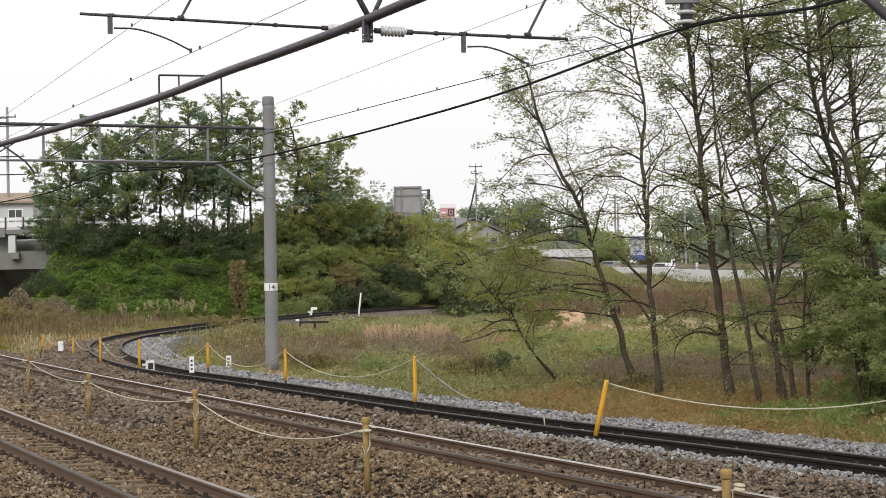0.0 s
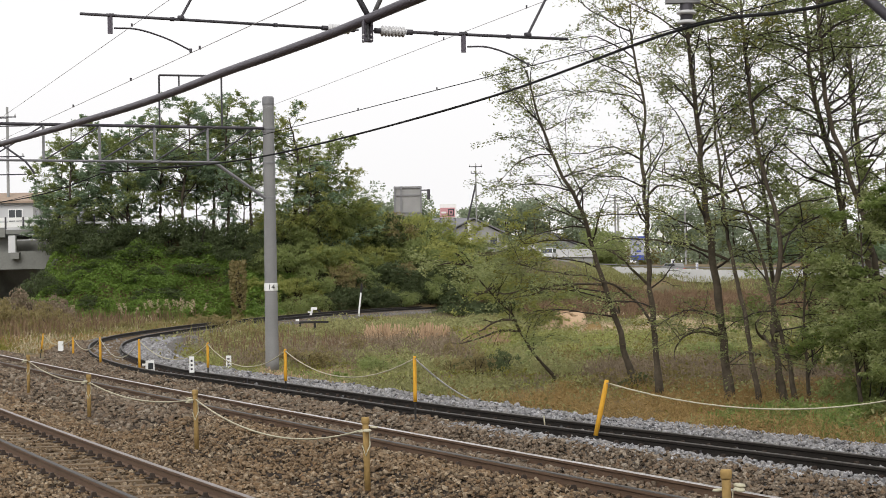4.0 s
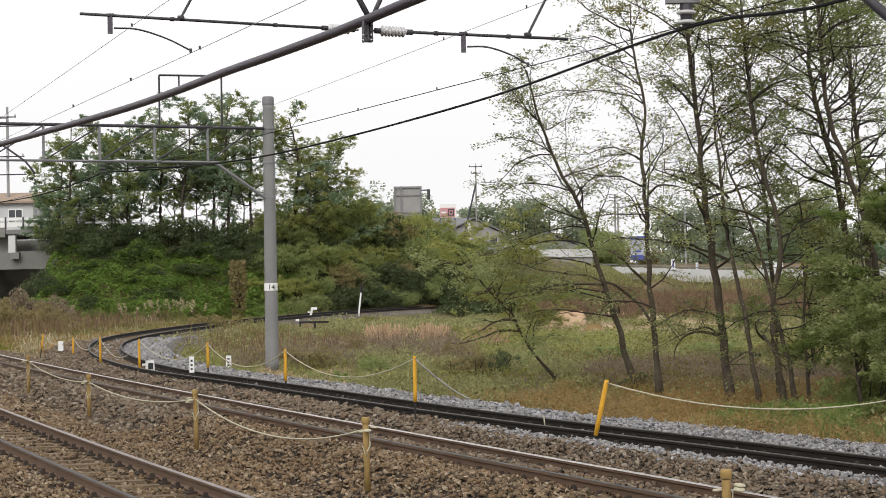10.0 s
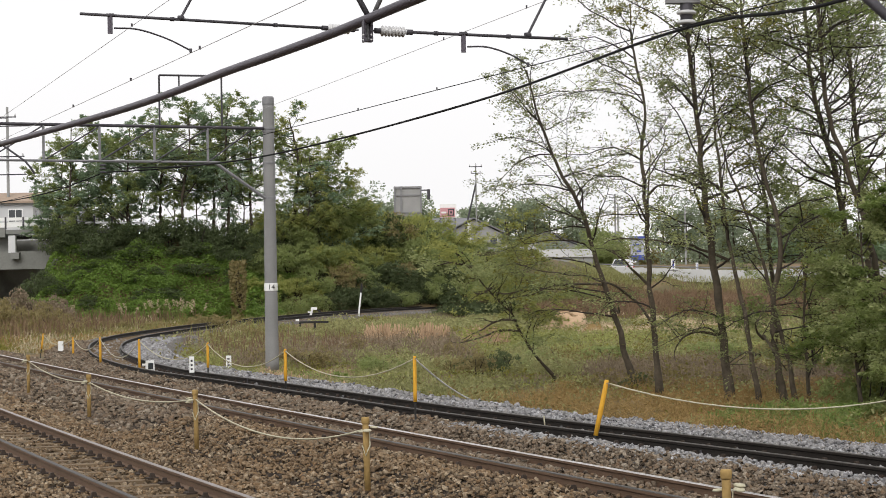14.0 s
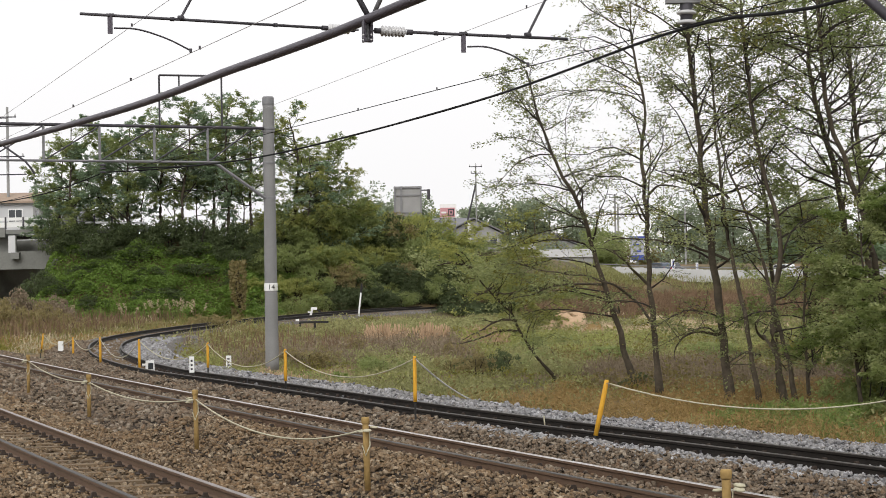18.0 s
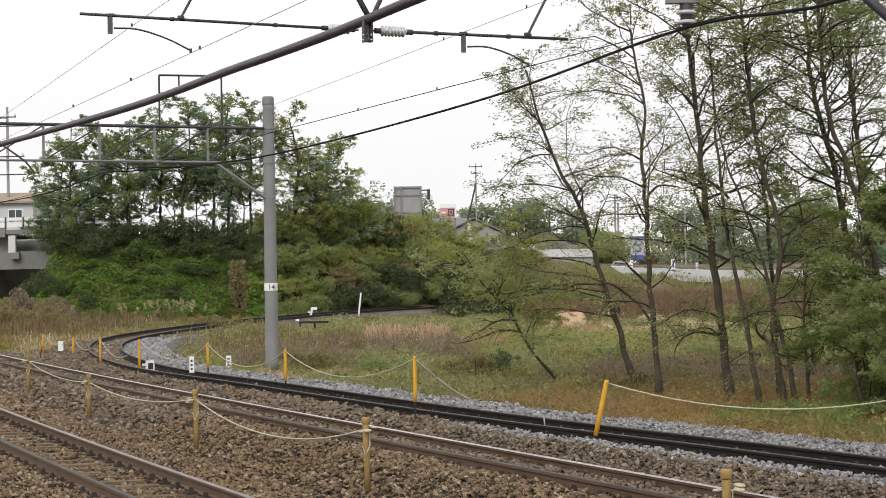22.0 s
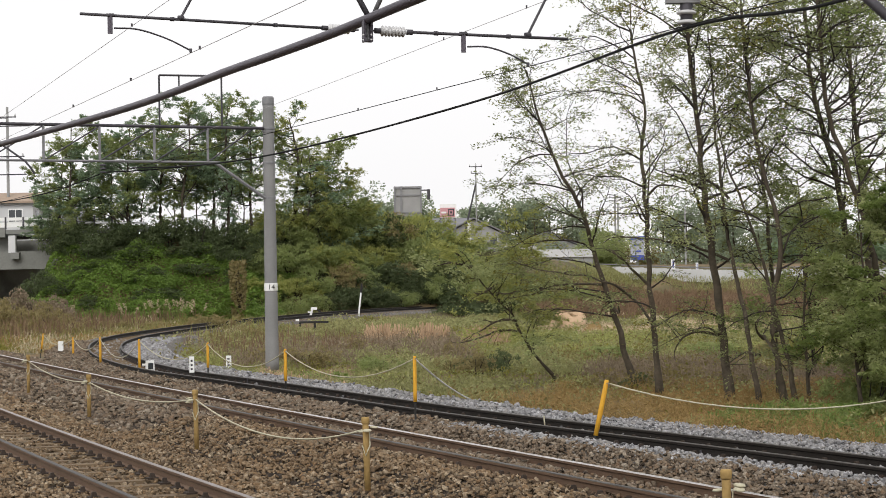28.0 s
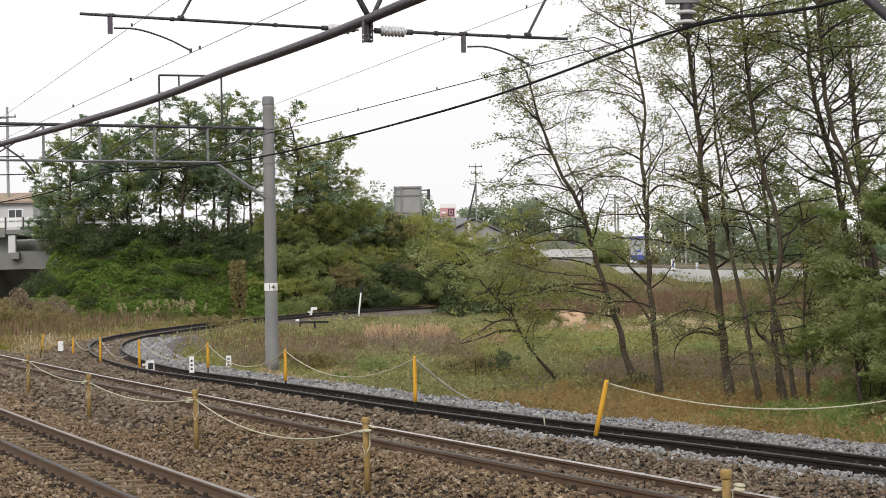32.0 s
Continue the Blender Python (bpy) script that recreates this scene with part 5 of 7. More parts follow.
def blades(name, n, region, h, wid, mat, label, bend=0.35, test=None, thin=None, along=None):
    """Grass or reeds over a stretch of ground: bent blades of two pieces."""
    x = nrg.uniform(region[0], region[1], n)
    y = nrg.uniform(region[2], region[3], n)
    if along:
        way = ROAD[(ROAD[:, 0] > along[2]) & (ROAD[:, 0] < along[3])]
        i = nrg.integers(0, len(way), n)
        side = normals(way)[i] * nrg.uniform(along[0], along[1], n)[:, None]
        x, y = way[i, 0] + side[:, 0] + nrg.uniform(-0.5, 0.5, n), way[i, 1] + side[:, 1] + nrg.uniform(-0.5, 0.5, n)
    keep = np.ones(n, bool)
    d3, i3 = near_line(x, y, CENTRE[2][::4])
    d2, _ = near_line(x, y, CENTRE[1][::6])
    keep &= (d3 > np.interp(y, [37, 47, 56, 82], [2.75, 1.75, 1.3, 1.35])) & (d2 > 2.6)
    if test is not None:
        keep &= test(x, y, d3)
    patch = np.array([noise.noise((a * 0.35, b * 0.35, len(name))) for a, b in zip(x, y)])
    keep &= patch + nrg.uniform(-0.5, 0.5, n) > (thin if thin is not None else -0.6)
    x, y, patch = x[keep], y[keep], patch[keep]
    z = lie(x, y)
    k = len(x)
    ln = nrg.uniform(h[0], h[1], k) * (1 + 0.35 * patch)
    a = nrg.uniform(0, 2 * np.pi, k)
    f = nrg.uniform(0, 2 * np.pi, k)
    b = nrg.uniform(0.1, 1, k) * bend
    w = wid * nrg.uniform(0.6, 1.4, k)
    base = np.stack([x, y, z - 0.04], 1)
    lean = np.stack([np.cos(f), np.sin(f), np.zeros(k)], 1)
    side = np.stack([np.cos(a), np.sin(a), np.zeros(k)], 1) * w[:, None] / 2
    mid = base + np.array([0, 0, 1]) * (ln * 0.6)[:, None] + lean * (ln * b * 0.35)[:, None]
    tip = base + np.array([0, 0, 1]) * (ln * (1 - b * 0.25))[:, None] + lean * (ln * b)[:, None]
    v = np.stack([base - side, base + side, mid + side * 0.8, mid - side * 0.8, mid - side * 0.8, mid + side * 0.8, tip + side * 0.2, tip - side * 0.2], 1)
    return tagged(new(name, quads_mesh(name, v.reshape(-1, 3), mat)), label, "grass", kind="stuff")


blades("dry_grass", 14000, (-6, 16, 20, 62), (0.2, 0.55), 0.022, M["grass_orange"], "dry orange-brown grass beside the siding", 1.3, lambda x, y, d: (d < 5.2 + 1.2 * np.sin(x * 1.3)) & (x > 0.5 + 0.6 * np.sin(y)), -0.2)
blades("green_grass", 20000, (-12, 20, 28, 75), (0.1, 0.3), 0.02, M["grass_green"], "rough green field grass", 1.4, lambda x, y, d: x > -14 + 0 * y, -0.2)
blades("green_grass", 26000, (-14, 30, 60, 140), (0.2, 0.5), 0.03, M["grass_green"], "rough green field grass", 1.3, lambda x, y, d: d > 2.0, -0.3)
blades("brown_weeds", 3200, (-12, 6, 68, 92), (0.5, 1.0), 0.03, M["reed"], "standing dead brown weeds in the field", 0.35, lambda x, y, d: (d > 2.5) & (x < -3.6 + 0.02 * y) & (x > -12), 0.1)
blades("brown_reeds", 40000, (6, 58, 126, 205), (0.8, 1.7), 0.05, M["reed"], "broad band of dead brown reeds", 1.0, lambda x, y, d: (x > 5.5) & (road_gap(x, y) > 9.5), -0.5)
blades("brown_reeds", 4500, (-36, -17, 95, 136), (0.7, 1.5), 0.05, M["reed"], "dead brown weeds below the bridge", 0.3, lambda x, y, d: (x < -19) & (d > 6), -0.3)
blades("yellow_grass", 9000, (-26, -8, 84, 138), (0.35, 0.85), 0.045, M["grass_green"], "yellowed grass at the foot of the bank", 0.5, lambda x, y, d: (x < -0.3 * (y - 84) - 4) | (y > 120), -0.1)
blades("verge_grass", 20000, (8, 58, 160, 232), (0.25, 0.6), 0.07, M["field_leaf"], "short pale grass below the roadside wall", 0.9, thin=-1.5, along=(4.1, 11.5, 9, 60))
blades("green_grass", 24000, (8, 58, 160, 228), (0.4, 1.0), 0.07, M["grass_green"], "green grass on the road's verge", 0.9, lambda x, y, d: (road_gap(x, y) > 6.2) & (road_gap(x, y) < 11.5), -0.45)

blades("straw_tuft", 1500, (-4.2, -2.3, 42.5, 45.5), (0.2, 0.5), 0.03, M["sheaf"], "tuft of bleached dry grass beside the ballast", 1.2, None, -1.5)


def tussocks(name, count, region, size, mat, label, leaves=90, upright=0.9, blade=(0.16, 0.12), cut=-0.2, scale=0.3, test=None, seed=1):
    """Domed tufts of grass or low weeds, gathered in ragged patches, that shade each other."""
    g = np.random.default_rng(seed)
    x, y = g.uniform(region[0], region[1], count), g.uniform(region[2], region[3], count)
    d3, _ = near_line(x, y, CENTRE[2][::4])
    d2, _ = near_line(x, y, CENTRE[1][::6])
    patch = np.array([noise.noise((a * scale, b * scale * 0.6, seed * 3.7)) for a, b in zip(x, y)])
    keep = (d3 > np.interp(y, [28, 33, 37, 47, 56, 82], [1.9, 2.5, 2.95, 1.95, 1.5, 1.55])) & (d2 > 2.9) & (patch + g.uniform(-0.15, 0.15, count) > cut)
    if test is not None:
        keep &= test(x, y, d3)
    x, y, patch = x[keep], y[keep], patch[keep]
    k = len(x)
    r = g.uniform(0.6, 1.3, k) * size[0]
    h = g.uniform(0.5, 1.25, k) * size[1] * (1 + 0.5 * patch)
    z = lie(x, y)
    i = np.repeat(np.arange(k), leaves)
    a, u = g.uniform(0, 2 * np.pi, len(i)), np.sqrt(g.uniform(0, 1, len(i)))
    p = np.stack([x[i] + r[i] * u * np.cos(a), y[i] + r[i] * u * np.sin(a), z[i] + h[i] * (1 - 0.85 * u * u) * g.uniform(0.35, 1.0, len(i))], 1)
    tagged(new(name, quads_mesh(name, leaf_quads(p, blade[0], blade[1], -upright, 0.5, g), mat)), label, "grass", kind="stuff")


GREEN = "thick green weeds in low domed clumps"
tussocks("orange_tussocks", 1050, (-1, 12, 24, 46), (0.42, 0.5), M["grass_orange"], "domed tufts of dry orange grass beside the siding", 170, 0.6, (0.12, 0.085), -0.12, 0.35, lambda x, y, d: (d < 5.2 + 1.3 * np.sin(x * 1.3)) & (x > 0.9 + 0.5 * np.sin(y * 1.7)), 1)
tussocks("green_tussocks", 260, (0.8, 9, 28, 44), (0.4, 0.4), M["field_leaf"], GREEN, 90, 0.7, (0.14, 0.18), 0.05, 0.45, lambda x, y, d: d < 6.5, 13)
tussocks("orange_tussocks", 420, (2.5, 11, 33, 45), (0.5, 0.32), M["grass_orange"], "domed tufts of dry orange grass round the trees", 170, 0.6, (0.12, 0.085), -0.05, 0.3, None, 2)
tussocks("green_tussocks", 120, (5.0, 7.4, 30.5, 35.5), (0.42, 0.42), M["leaf_green"], GREEN, 110, 0.5, (0.13, 0.3), -0.25, 0.4, None, 3)
tussocks("green_tussocks", 700, (-6, 4, 46, 66), (0.5, 0.4), M["field_leaf"], GREEN, 80, 0.5, (0.14, 0.25), 0.0, 0.28, None, 4)
tussocks("lime_tussocks", 900, (1, 15, 62, 98), (0.6, 0.26), M["grass_lime"], "pale lime-green regrown grass in low tufts", 60, 0.5, (0.2, 0.14), -0.1, 0.16, None, 5)
tussocks("green_tussocks", 700, (-2, 16, 56, 98), (0.65, 0.4), M["field_leaf"], GREEN, 60, 0.5, (0.18, 0.25), 0.08, 0.2, None, 6)
tussocks("brown_tussocks", 420, (-7, 1, 58, 84), (0.55, 0.7), M["dead_shrub"], "greyish-brown dead weeds in ragged clumps", 80, 0.8, (0.18, 0.16), -0.05, 0.22, lambda x, y, d: d > 2.6, 7)
tussocks("brown_tussocks", 420, (4, 13, 46, 60), (0.5, 0.4), M["dead_shrub"], "reddish-brown dead weeds behind the trees", 80, 0.8, (0.18, 0.14), -0.15, 0.25, None, 8)
tussocks("green_tussocks", 700, (-11, 8, 100, 142), (0.8, 0.5), M["field_leaf"], GREEN, 50, 0.5, (0.22, 0.3), -0.1, 0.12, lambda x, y, d: d > 2.4, 9)
tussocks("tan_tussocks", 55, (-4.7, -3.0, 43.5, 50), (0.34, 0.4), M["sheaf"], "bleached tan grass tufts by the mast", 110, 0.8, (0.16, 0.1), -2.0, 0.5, None, 11)
tussocks("tan_tussocks", 300, (7, 17, 88, 108), (0.6, 0.42), M["straw"], "pale bleached straw tufts among the heaps", 70, 0.5, (0.26, 0.1), 0.05, 0.25, None, 17)
tussocks("green_tussocks", 420, (-7, 1.4, 38, 50), (0.42, 0.38), M["field_leaf"], GREEN, 90, 0.6, (0.14, 0.2), -0.12, 0.4, None, 12)
tussocks("lime_tussocks", 420, (-11, -4.5, 48, 72), (0.5, 0.32), M["grass_lime"], "yellow-green grass inside the siding's curve", 70, 0.6, (0.16, 0.13), -0.1, 0.3, None, 14)
tussocks("lime_tussocks", 520, (-30, -12, 78, 128), (0.6, 0.5), M["leaf_yellow"], "yellowing weeds beyond the siding's curve", 60, 0.6, (0.2, 0.2), 0.0, 0.2, lambda x, y, d: d > 2.0, 15)
# Darker weeds whose colour stands for the shadow at the bushes' foot.
tussocks("dark_tussocks", 420, (-9, 4, 138, 152), (0.7, 0.6), M["shade_toned_leaf"], "weeds between the siding and the bushes, coloured dark for shade", 60, 0.5, (0.2, 0.3), -0.5, 0.2, lambda x, y, d: (d > 1.25) & (y > 138.5 + 0.9 * (x + 2)), 16)
tussocks("tan_tussocks", 500, (-26, -10, 76, 132), (0.7, 0.7), M["plume"], "bleached tan grass tufts at the foot of the bank", 50, 0.9, (0.26, 0.1), 0.05, 0.15, lambda x, y, d: d > 2.0, 10)


def creeper(name, n, region, size, mat, label, test=None):
    x, y = nrg.uniform(region[0], region[1], n), nrg.uniform(region[2], region[3], n)
    if test is not None:
        k = test(x, y)
        x, y = x[k], y[k]
    z = lie(x, y)
    lump = np.array([0.9 * noise.noise((a * 0.3, b * 0.3, 9)) + 0.6 * noise.noise((a * 0.75, b * 0.75, 2)) for a, b in zip(x, y)])
    p = np.stack([x, y, z + np.maximum(0.06, 0.5 + 1.7 * lump) + nrg.uniform(-0.12, 0.12, len(x))], 1)
    tagged(new(name, quads_mesh(name, leaf_quads(p, size, 0.8, 0.1, 0.4), mat)), label, "creeper", kind="stuff")


creeper("creeper", 70000, (-31, -12, 132, 144), 0.17, M["vine"], "bright green creeper covering the embankment slope", lambda x, y: y < 143 + 0 * x)
# Dark leaf sheet: the shade under the trees is in its colour.
creeper("undergrowth", 60000, (-30.5, 6, 138, 147), 0.2, M["shade_toned_leaf"], "undergrowth beneath the embankment trees, darkened to stand for their shade", lambda x, y: y + 2.5 * np.sin(x * 0.7) + 1.5 * np.sin(x * 1.9) > 142.5)


def weed_patches(name, n, region, size, mat, label, scale, cut, height, test=None):
    """Low leafy weeds in ragged patches over the field."""
    x, y = nrg.uniform(region[0], region[1], n), nrg.uniform(region[2], region[3], n)
    d3, _ = near_line(x, y, CENTRE[2][::4])
    v = np.array([noise.noise((a * scale, b * scale * 0.6, len(label))) + 0.5 * noise.noise((a * scale * 3, b * scale * 2, 4)) for a, b in zip(x, y)])
    k = (v > cut) & (d3 > np.interp(y, [37, 47, 56, 82], [2.7, 1.75, 1.3, 1.35])) & (x > line_two(y) + 3.2)
    if test is not None:
        k &= test(x, y, d3)
    x, y, v = x[k], y[k], v[k]
    p = np.stack([x, y, lie(x, y) + height * np.minimum(1.0, 0.3 + 2.2 * (v - cut)) * nrg.uniform(0.1, 1.0, len(x))], 1)
    tagged(new(name, quads_mesh(name, leaf_quads(p, size, 0.13 if "dry" in name else 0.25 if "grass" in name else 0.55, 0.0, 0.6), mat)), label, "weeds", kind="stuff")


weed_patches("dry_grass", 130000, (-6, 16, 20, 62), 0.095, M["grass_orange"], "matted dry orange-brown grass beside the siding", 0.35, -0.12, 0.5, lambda x, y, d: (d < 5.0 + 1.4 * np.sin(x * 1.4)) & (x > 0.6 + 0.5 * np.sin(y * 1.7)))
weed_patches("lime_grass", 40000, (1, 26, 66, 100), 0.17, M["grass_lime"], "pale lime-green swathes of regrown grass", 0.16, -0.2, 0.35)
weed_patches("lime_grass", 9000, (-5, 4, 48, 66), 0.12, M["grass_lime"], "pale lime-green tufts near the siding", 0.3, 0.1, 0.3)
weed_patches("tan_grass", 12000, (-24, -13, 64, 100), 0.16, M["grass_orange"], "reddish tan dead grass between the tracks", 0.25, -0.3, 0.55)
weed_patches("dry_grass", 70000, (2, 12, 31, 46), 0.1, M["grass_orange"], "dry orange grass round the trees' feet", 0.4, -0.12, 0.35, lambda x, y, d: d > 4.0)
weed_patches("brown_weeds", 10000, (3, 13, 45, 58), 0.1, M["leaf_brown"], "reddish-brown dead weeds at the trees' feet", 0.3, -0.05, 0.5, lambda x, y, d: d > 5.5)
weed_patches("green_weeds", 42000, (-9, 20, 30, 75), 0.10, M["field_leaf"], "ragged green weeds across the field", 0.22, 0.12, 0.45)
weed_patches("yellow_weeds", 30000, (-9, 20, 30, 80), 0.10, M["leaf_yellow"], "yellowing low weeds in the field", 0.27, 0.2, 0.35)
weed_patches("brown_weeds", 26000, (-9, 20, 32, 95), 0.11, M["leaf_brown"], "browned seed-head weeds standing in the field", 0.2, 0.2, 0.75)
weed_patches("green_weeds", 30000, (-12, 34, 72, 135), 0.2, M["field_leaf"], "distant green weeds in the field", 0.13, 0.1, 0.5)
weed_patches("yellow_weeds", 22000, (-12, 34, 72, 130), 0.2, M["leaf_yellow"], "distant yellow-green swathes of cut grass", 0.11, 0.16, 0.35)
weed_patches("brown_weeds", 16000, (-36, -10, 70, 134), 0.2, M["leaf_brown"], "brown undergrowth at the foot of the bank", 0.14, 0.08, 0.9, lambda x, y, d: (d > 5) & (x > -36))

for x, y, w, h in ((-26.4, 121.0, 3.4, 3.0), (-27.6, 122.5, 3.0, 3.5), (-24.9, 119.0, 2.8, 2.3), (-28.6, 120.0, 2.4, 1.6), (-23.4, 118.5, 1.8, 1.0)):
    bush(x, y, w, h, "dead", "purplish-brown dead shrub below the bridge", "field weeds")
bush(-21.2, 126.0, 2.4, 1.0, "leaf_yellow", "yellow-green shrub at the foot of the bank", "field weeds")
bush(-23.0, 124.0, 1.6, 0.8, "leaf_yellow", "yellow-green shrub at the foot of the bank", "field weeds")


def plume_clump(x, y, n, h, seed):
    g = random.Random(seed)
    root = thing("pampas_clump", (x, y, float(lie(x, y)[0])), label="clump of pale feathery grass plumes on thin stems", category="grass", group="pampas clumps")
    for k in range(n):
        a, r = g.uniform(0, 6.28), g.uniform(0.1, 0.5)
        hh = h * g.uniform(0.75, 1.1)
        tip = Vector((r * 1.8 * math.cos(a), r * 1.8 * math.sin(a), hh))
        part("stem", Shape().tube([(r * 0.3 * math.cos(a), r * 0.3 * math.sin(a), 0), tuple(tip * 0.6 + Vector((0, 0, 0.1))), tuple(tip)], [0.015, 0.012, 0.01], 4), M["reed"], root)
        ng = np.random.default_rng(seed * 50 + k)
        t = ng.uniform(0, 1, 60)
        c = np.stack([tip.x + (t - 0.5) * 0.16 * math.cos(a) + ng.normal(0, 0.05, 60), tip.y + (t - 0.5) * 0.16 * math.sin(a) + ng.normal(0, 0.05, 60), hh + (t - 0.5) * 0.5], 1)
        part("plume", quads_mesh("plume", leaf_quads(c, 0.14, 0.3, 0.4, 0.5, ng), M["plume"]), None, root, "pale feathery plume")


for k, (x, y, n, h) in enumerate(((-27.6, 128.0, 7, 2.0), (-29.4, 129.0, 5, 2.1), (-25.2, 125.5, 5, 1.5), (-20.2, 130.0, 9, 1.7), (-18.6, 130.6, 9, 1.7), (-17.2, 130.2, 7, 1.6), (-21.8, 129.4, 6, 1.5))):
    plume_clump(x, y, n - 2, h * 0.9, 60 + k)
lump = Shape().lathe([(0.52, -0.1), (0.5, 0.14), (0.32, 0.3), (0.02, 0.34)], sides=14)
lump.v = [v + Vector((0.1 * noise.noise(v * 3), 0.1 * noise.noise(v * 3 + Vector((5, 0, 0))), 0.08 * noise.noise(v * 2.5))) for v in lump.v]
lump = solid("boulder", lump, M["wall_pale"], "pale boulder half hidden in yellow grass", "stone", smooth=True)
lump.matrix_world = pose(-20.5, 117.4, float(lie(-20.5, 117.4)[0]))

stump = thing("creeper_column", (-14.6, 132.5, -0.8), label="dead trunk wrapped in brown dried creeper", category="stump")
part("trunk", Shape().tube([(0, 0, 0), (0.1, 0, 2), (-0.1, 0, 4.0)], [0.3, 0.24, 0.16], 8), M["bark"], stump)
g = np.random.default_rng(5)
t = g.uniform(0, 1, 1800)
an = g.uniform(0, 6.28, 1800)
rr = (0.62 - 0.25 * np.abs(t - 0.75)) * g.uniform(0.6, 1.05, 1800)
part("creeper", quads_mesh("creeper", leaf_quads(np.stack([np.cos(an) * rr, np.sin(an) * rr, t * 4.5], 1), 0.22, 0.7, 0.6, 0.5, g), M["bush_brown"]), None, stump, "dried brown creeper")

# straw in the field


def straw_heap(x, y, w, d, h, seed, mat, label):
    z = float(lie(x, y)[0])
    s = Shape()
    n, m = 14, 5
    for i in range(m + 1):
        f = i / m
        for k in range(n):
            a = 2 * math.pi * k / n
            r = (math.cos(f * math.pi / 2) ** 0.45) * (1 + 0.45 * noise.noise((math.cos(a) * 1.7, math.sin(a) * 1.7, seed + f * 1.5)))
            s.v.append(Vector((w / 2 * r * math.cos(a), d / 2 * r * math.sin(a), h * math.sin(f * math.pi / 2) * (1 + 0.5 * noise.noise((math.cos(a) * 2, math.sin(a) * 2 + f * 2, seed))))))
    for i in range(m):
        for k in range(n):
            k2 = (k + 1) % n
            s.f.append((i * n + k, i * n + k2, (i + 1) * n + k2, (i + 1) * n + k))
    ob = thing("straw_heap", (x, y, z - 0.05), label=label, category="straw heap", group="straw heaps")
    part("mound", s, mat, ob)
    g2 = np.random.default_rng(seed)
    k = 900
    a, f = g2.uniform(0, 6.28, k), g2.uniform(0, 1, k)
    c = np.stack([w / 2 * np.cos(a) * np.cos(f * 1.5), d / 2 * np.sin(a) * np.cos(f * 1.5), h * np.sin(f * 1.5)], 1)
    part("loose_straw", quads_mesh("loose_straw", leaf_quads(c, 0.35, 0.12, 0.2, 0.6, g2), M["straw"]), None, ob)


PALE = "heap of pale cut straw lying in the field"
straw_heap(6.9, 103.0, 2.3, 1.8, 0.95, 1, M["sheaf"], PALE)
straw_heap(7.7, 96.0, 1.0, 1.2, 0.6, 2, M["grass_orange"], "heap of reddish-brown straw in the field")
for i, (x, y, w, h) in enumerate(((9.0, 103, 1.7, 0.35), (10.6, 98, 1.4, 0.3), (12.4, 92, 1.6, 0.4), (14.4, 90, 1.3, 0.45), (16.4, 95, 1.6, 0.4), (5.4, 102, 0.9, 0.35), (13.4, 100, 1.5, 0.3), (11.8, 131, 2.2, 0.5), (13.4, 121, 2.0, 0.45), (14.6, 113, 1.8, 0.4), (16.2, 110, 1.6, 0.35), (9.8, 96.7, 1.5, 0.4), (10.9, 90.5, 1.4, 0.4), (8.7, 90, 1.2, 0.3))):
    straw_heap(x, y, w, 1.4, h * 0.9, 10 + i, M["straw"], PALE)


def sheaf_row(x0, x1, y, h, seed):
    ob = thing("straw_sheaves", ((x0 + x1) / 2, y, float(lie((x0 + x1) / 2, y)[0])), label="row of upright bundled straw sheaves", category="straw", group="straw sheaves")
    g2 = np.random.default_rng(seed)
    for x in np.arange(x0, x1 + 0.01, 0.32):
        k = 90
        b = np.stack([g2.normal(0, 0.14, k), g2.normal(0, 0.12, k), np.zeros(k)], 1)
        t = b * np.array([1.5, 1.5, 1]) + (np.array([0, 0, 1]) + g2.normal(0, 0.16, (k, 3)) * np.array([1, 1, 0])) * (h * g2.uniform(0.6, 1.05) * g2.uniform(0.45, 1.1, k))[:, None]
        s = np.array([0.016, 0, 0])
        v = np.stack([b - s, b + s, t + s, t - s], 1).reshape(-1, 3) + np.array([x - (x0 + x1) / 2, g2.uniform(-0.2, 0.2), 0])
        part("sheaf", quads_mesh("sheaf", v, M["sheaf"]), None, ob)


sheaf_row(-3.4, -2.0, 86, 1.0, 1)
sheaf_row(-1.05, 0.1, 84, 1.1, 2)
sheaf_row(1.3, 2.3, 80, 1.1, 3)

# ---- road, bridge, and what stands beyond ----
RN = normals(ROAD)


def strip(name, line, left, right, lift, mat, label, cat, thick=0.12, kind="structure"):
    n = normals(line)
    s = Shape()
    for p, q in zip(line, n):
        for t, dz in ((left, 0), (right, 0), (right, -thick), (left, -thick)):
            s.v.append(Vector((p[0] + q[0] * t, p[1] + q[1] * t, p[2] + lift + dz)))
    for i in range(len(line) - 1):
        for k in range(4):
            k2 = (k + 1) % 4
            s.f.append((4 * i + k, 4 * (i + 1) + k, 4 * (i + 1) + k2, 4 * i + k2))
    return solid(name, s, mat, label, cat, kind=kind)


strip("road", ROAD, -3.3, 3.3, 0.06, M["asphalt"], "grey asphalt road along the embankment", "road")


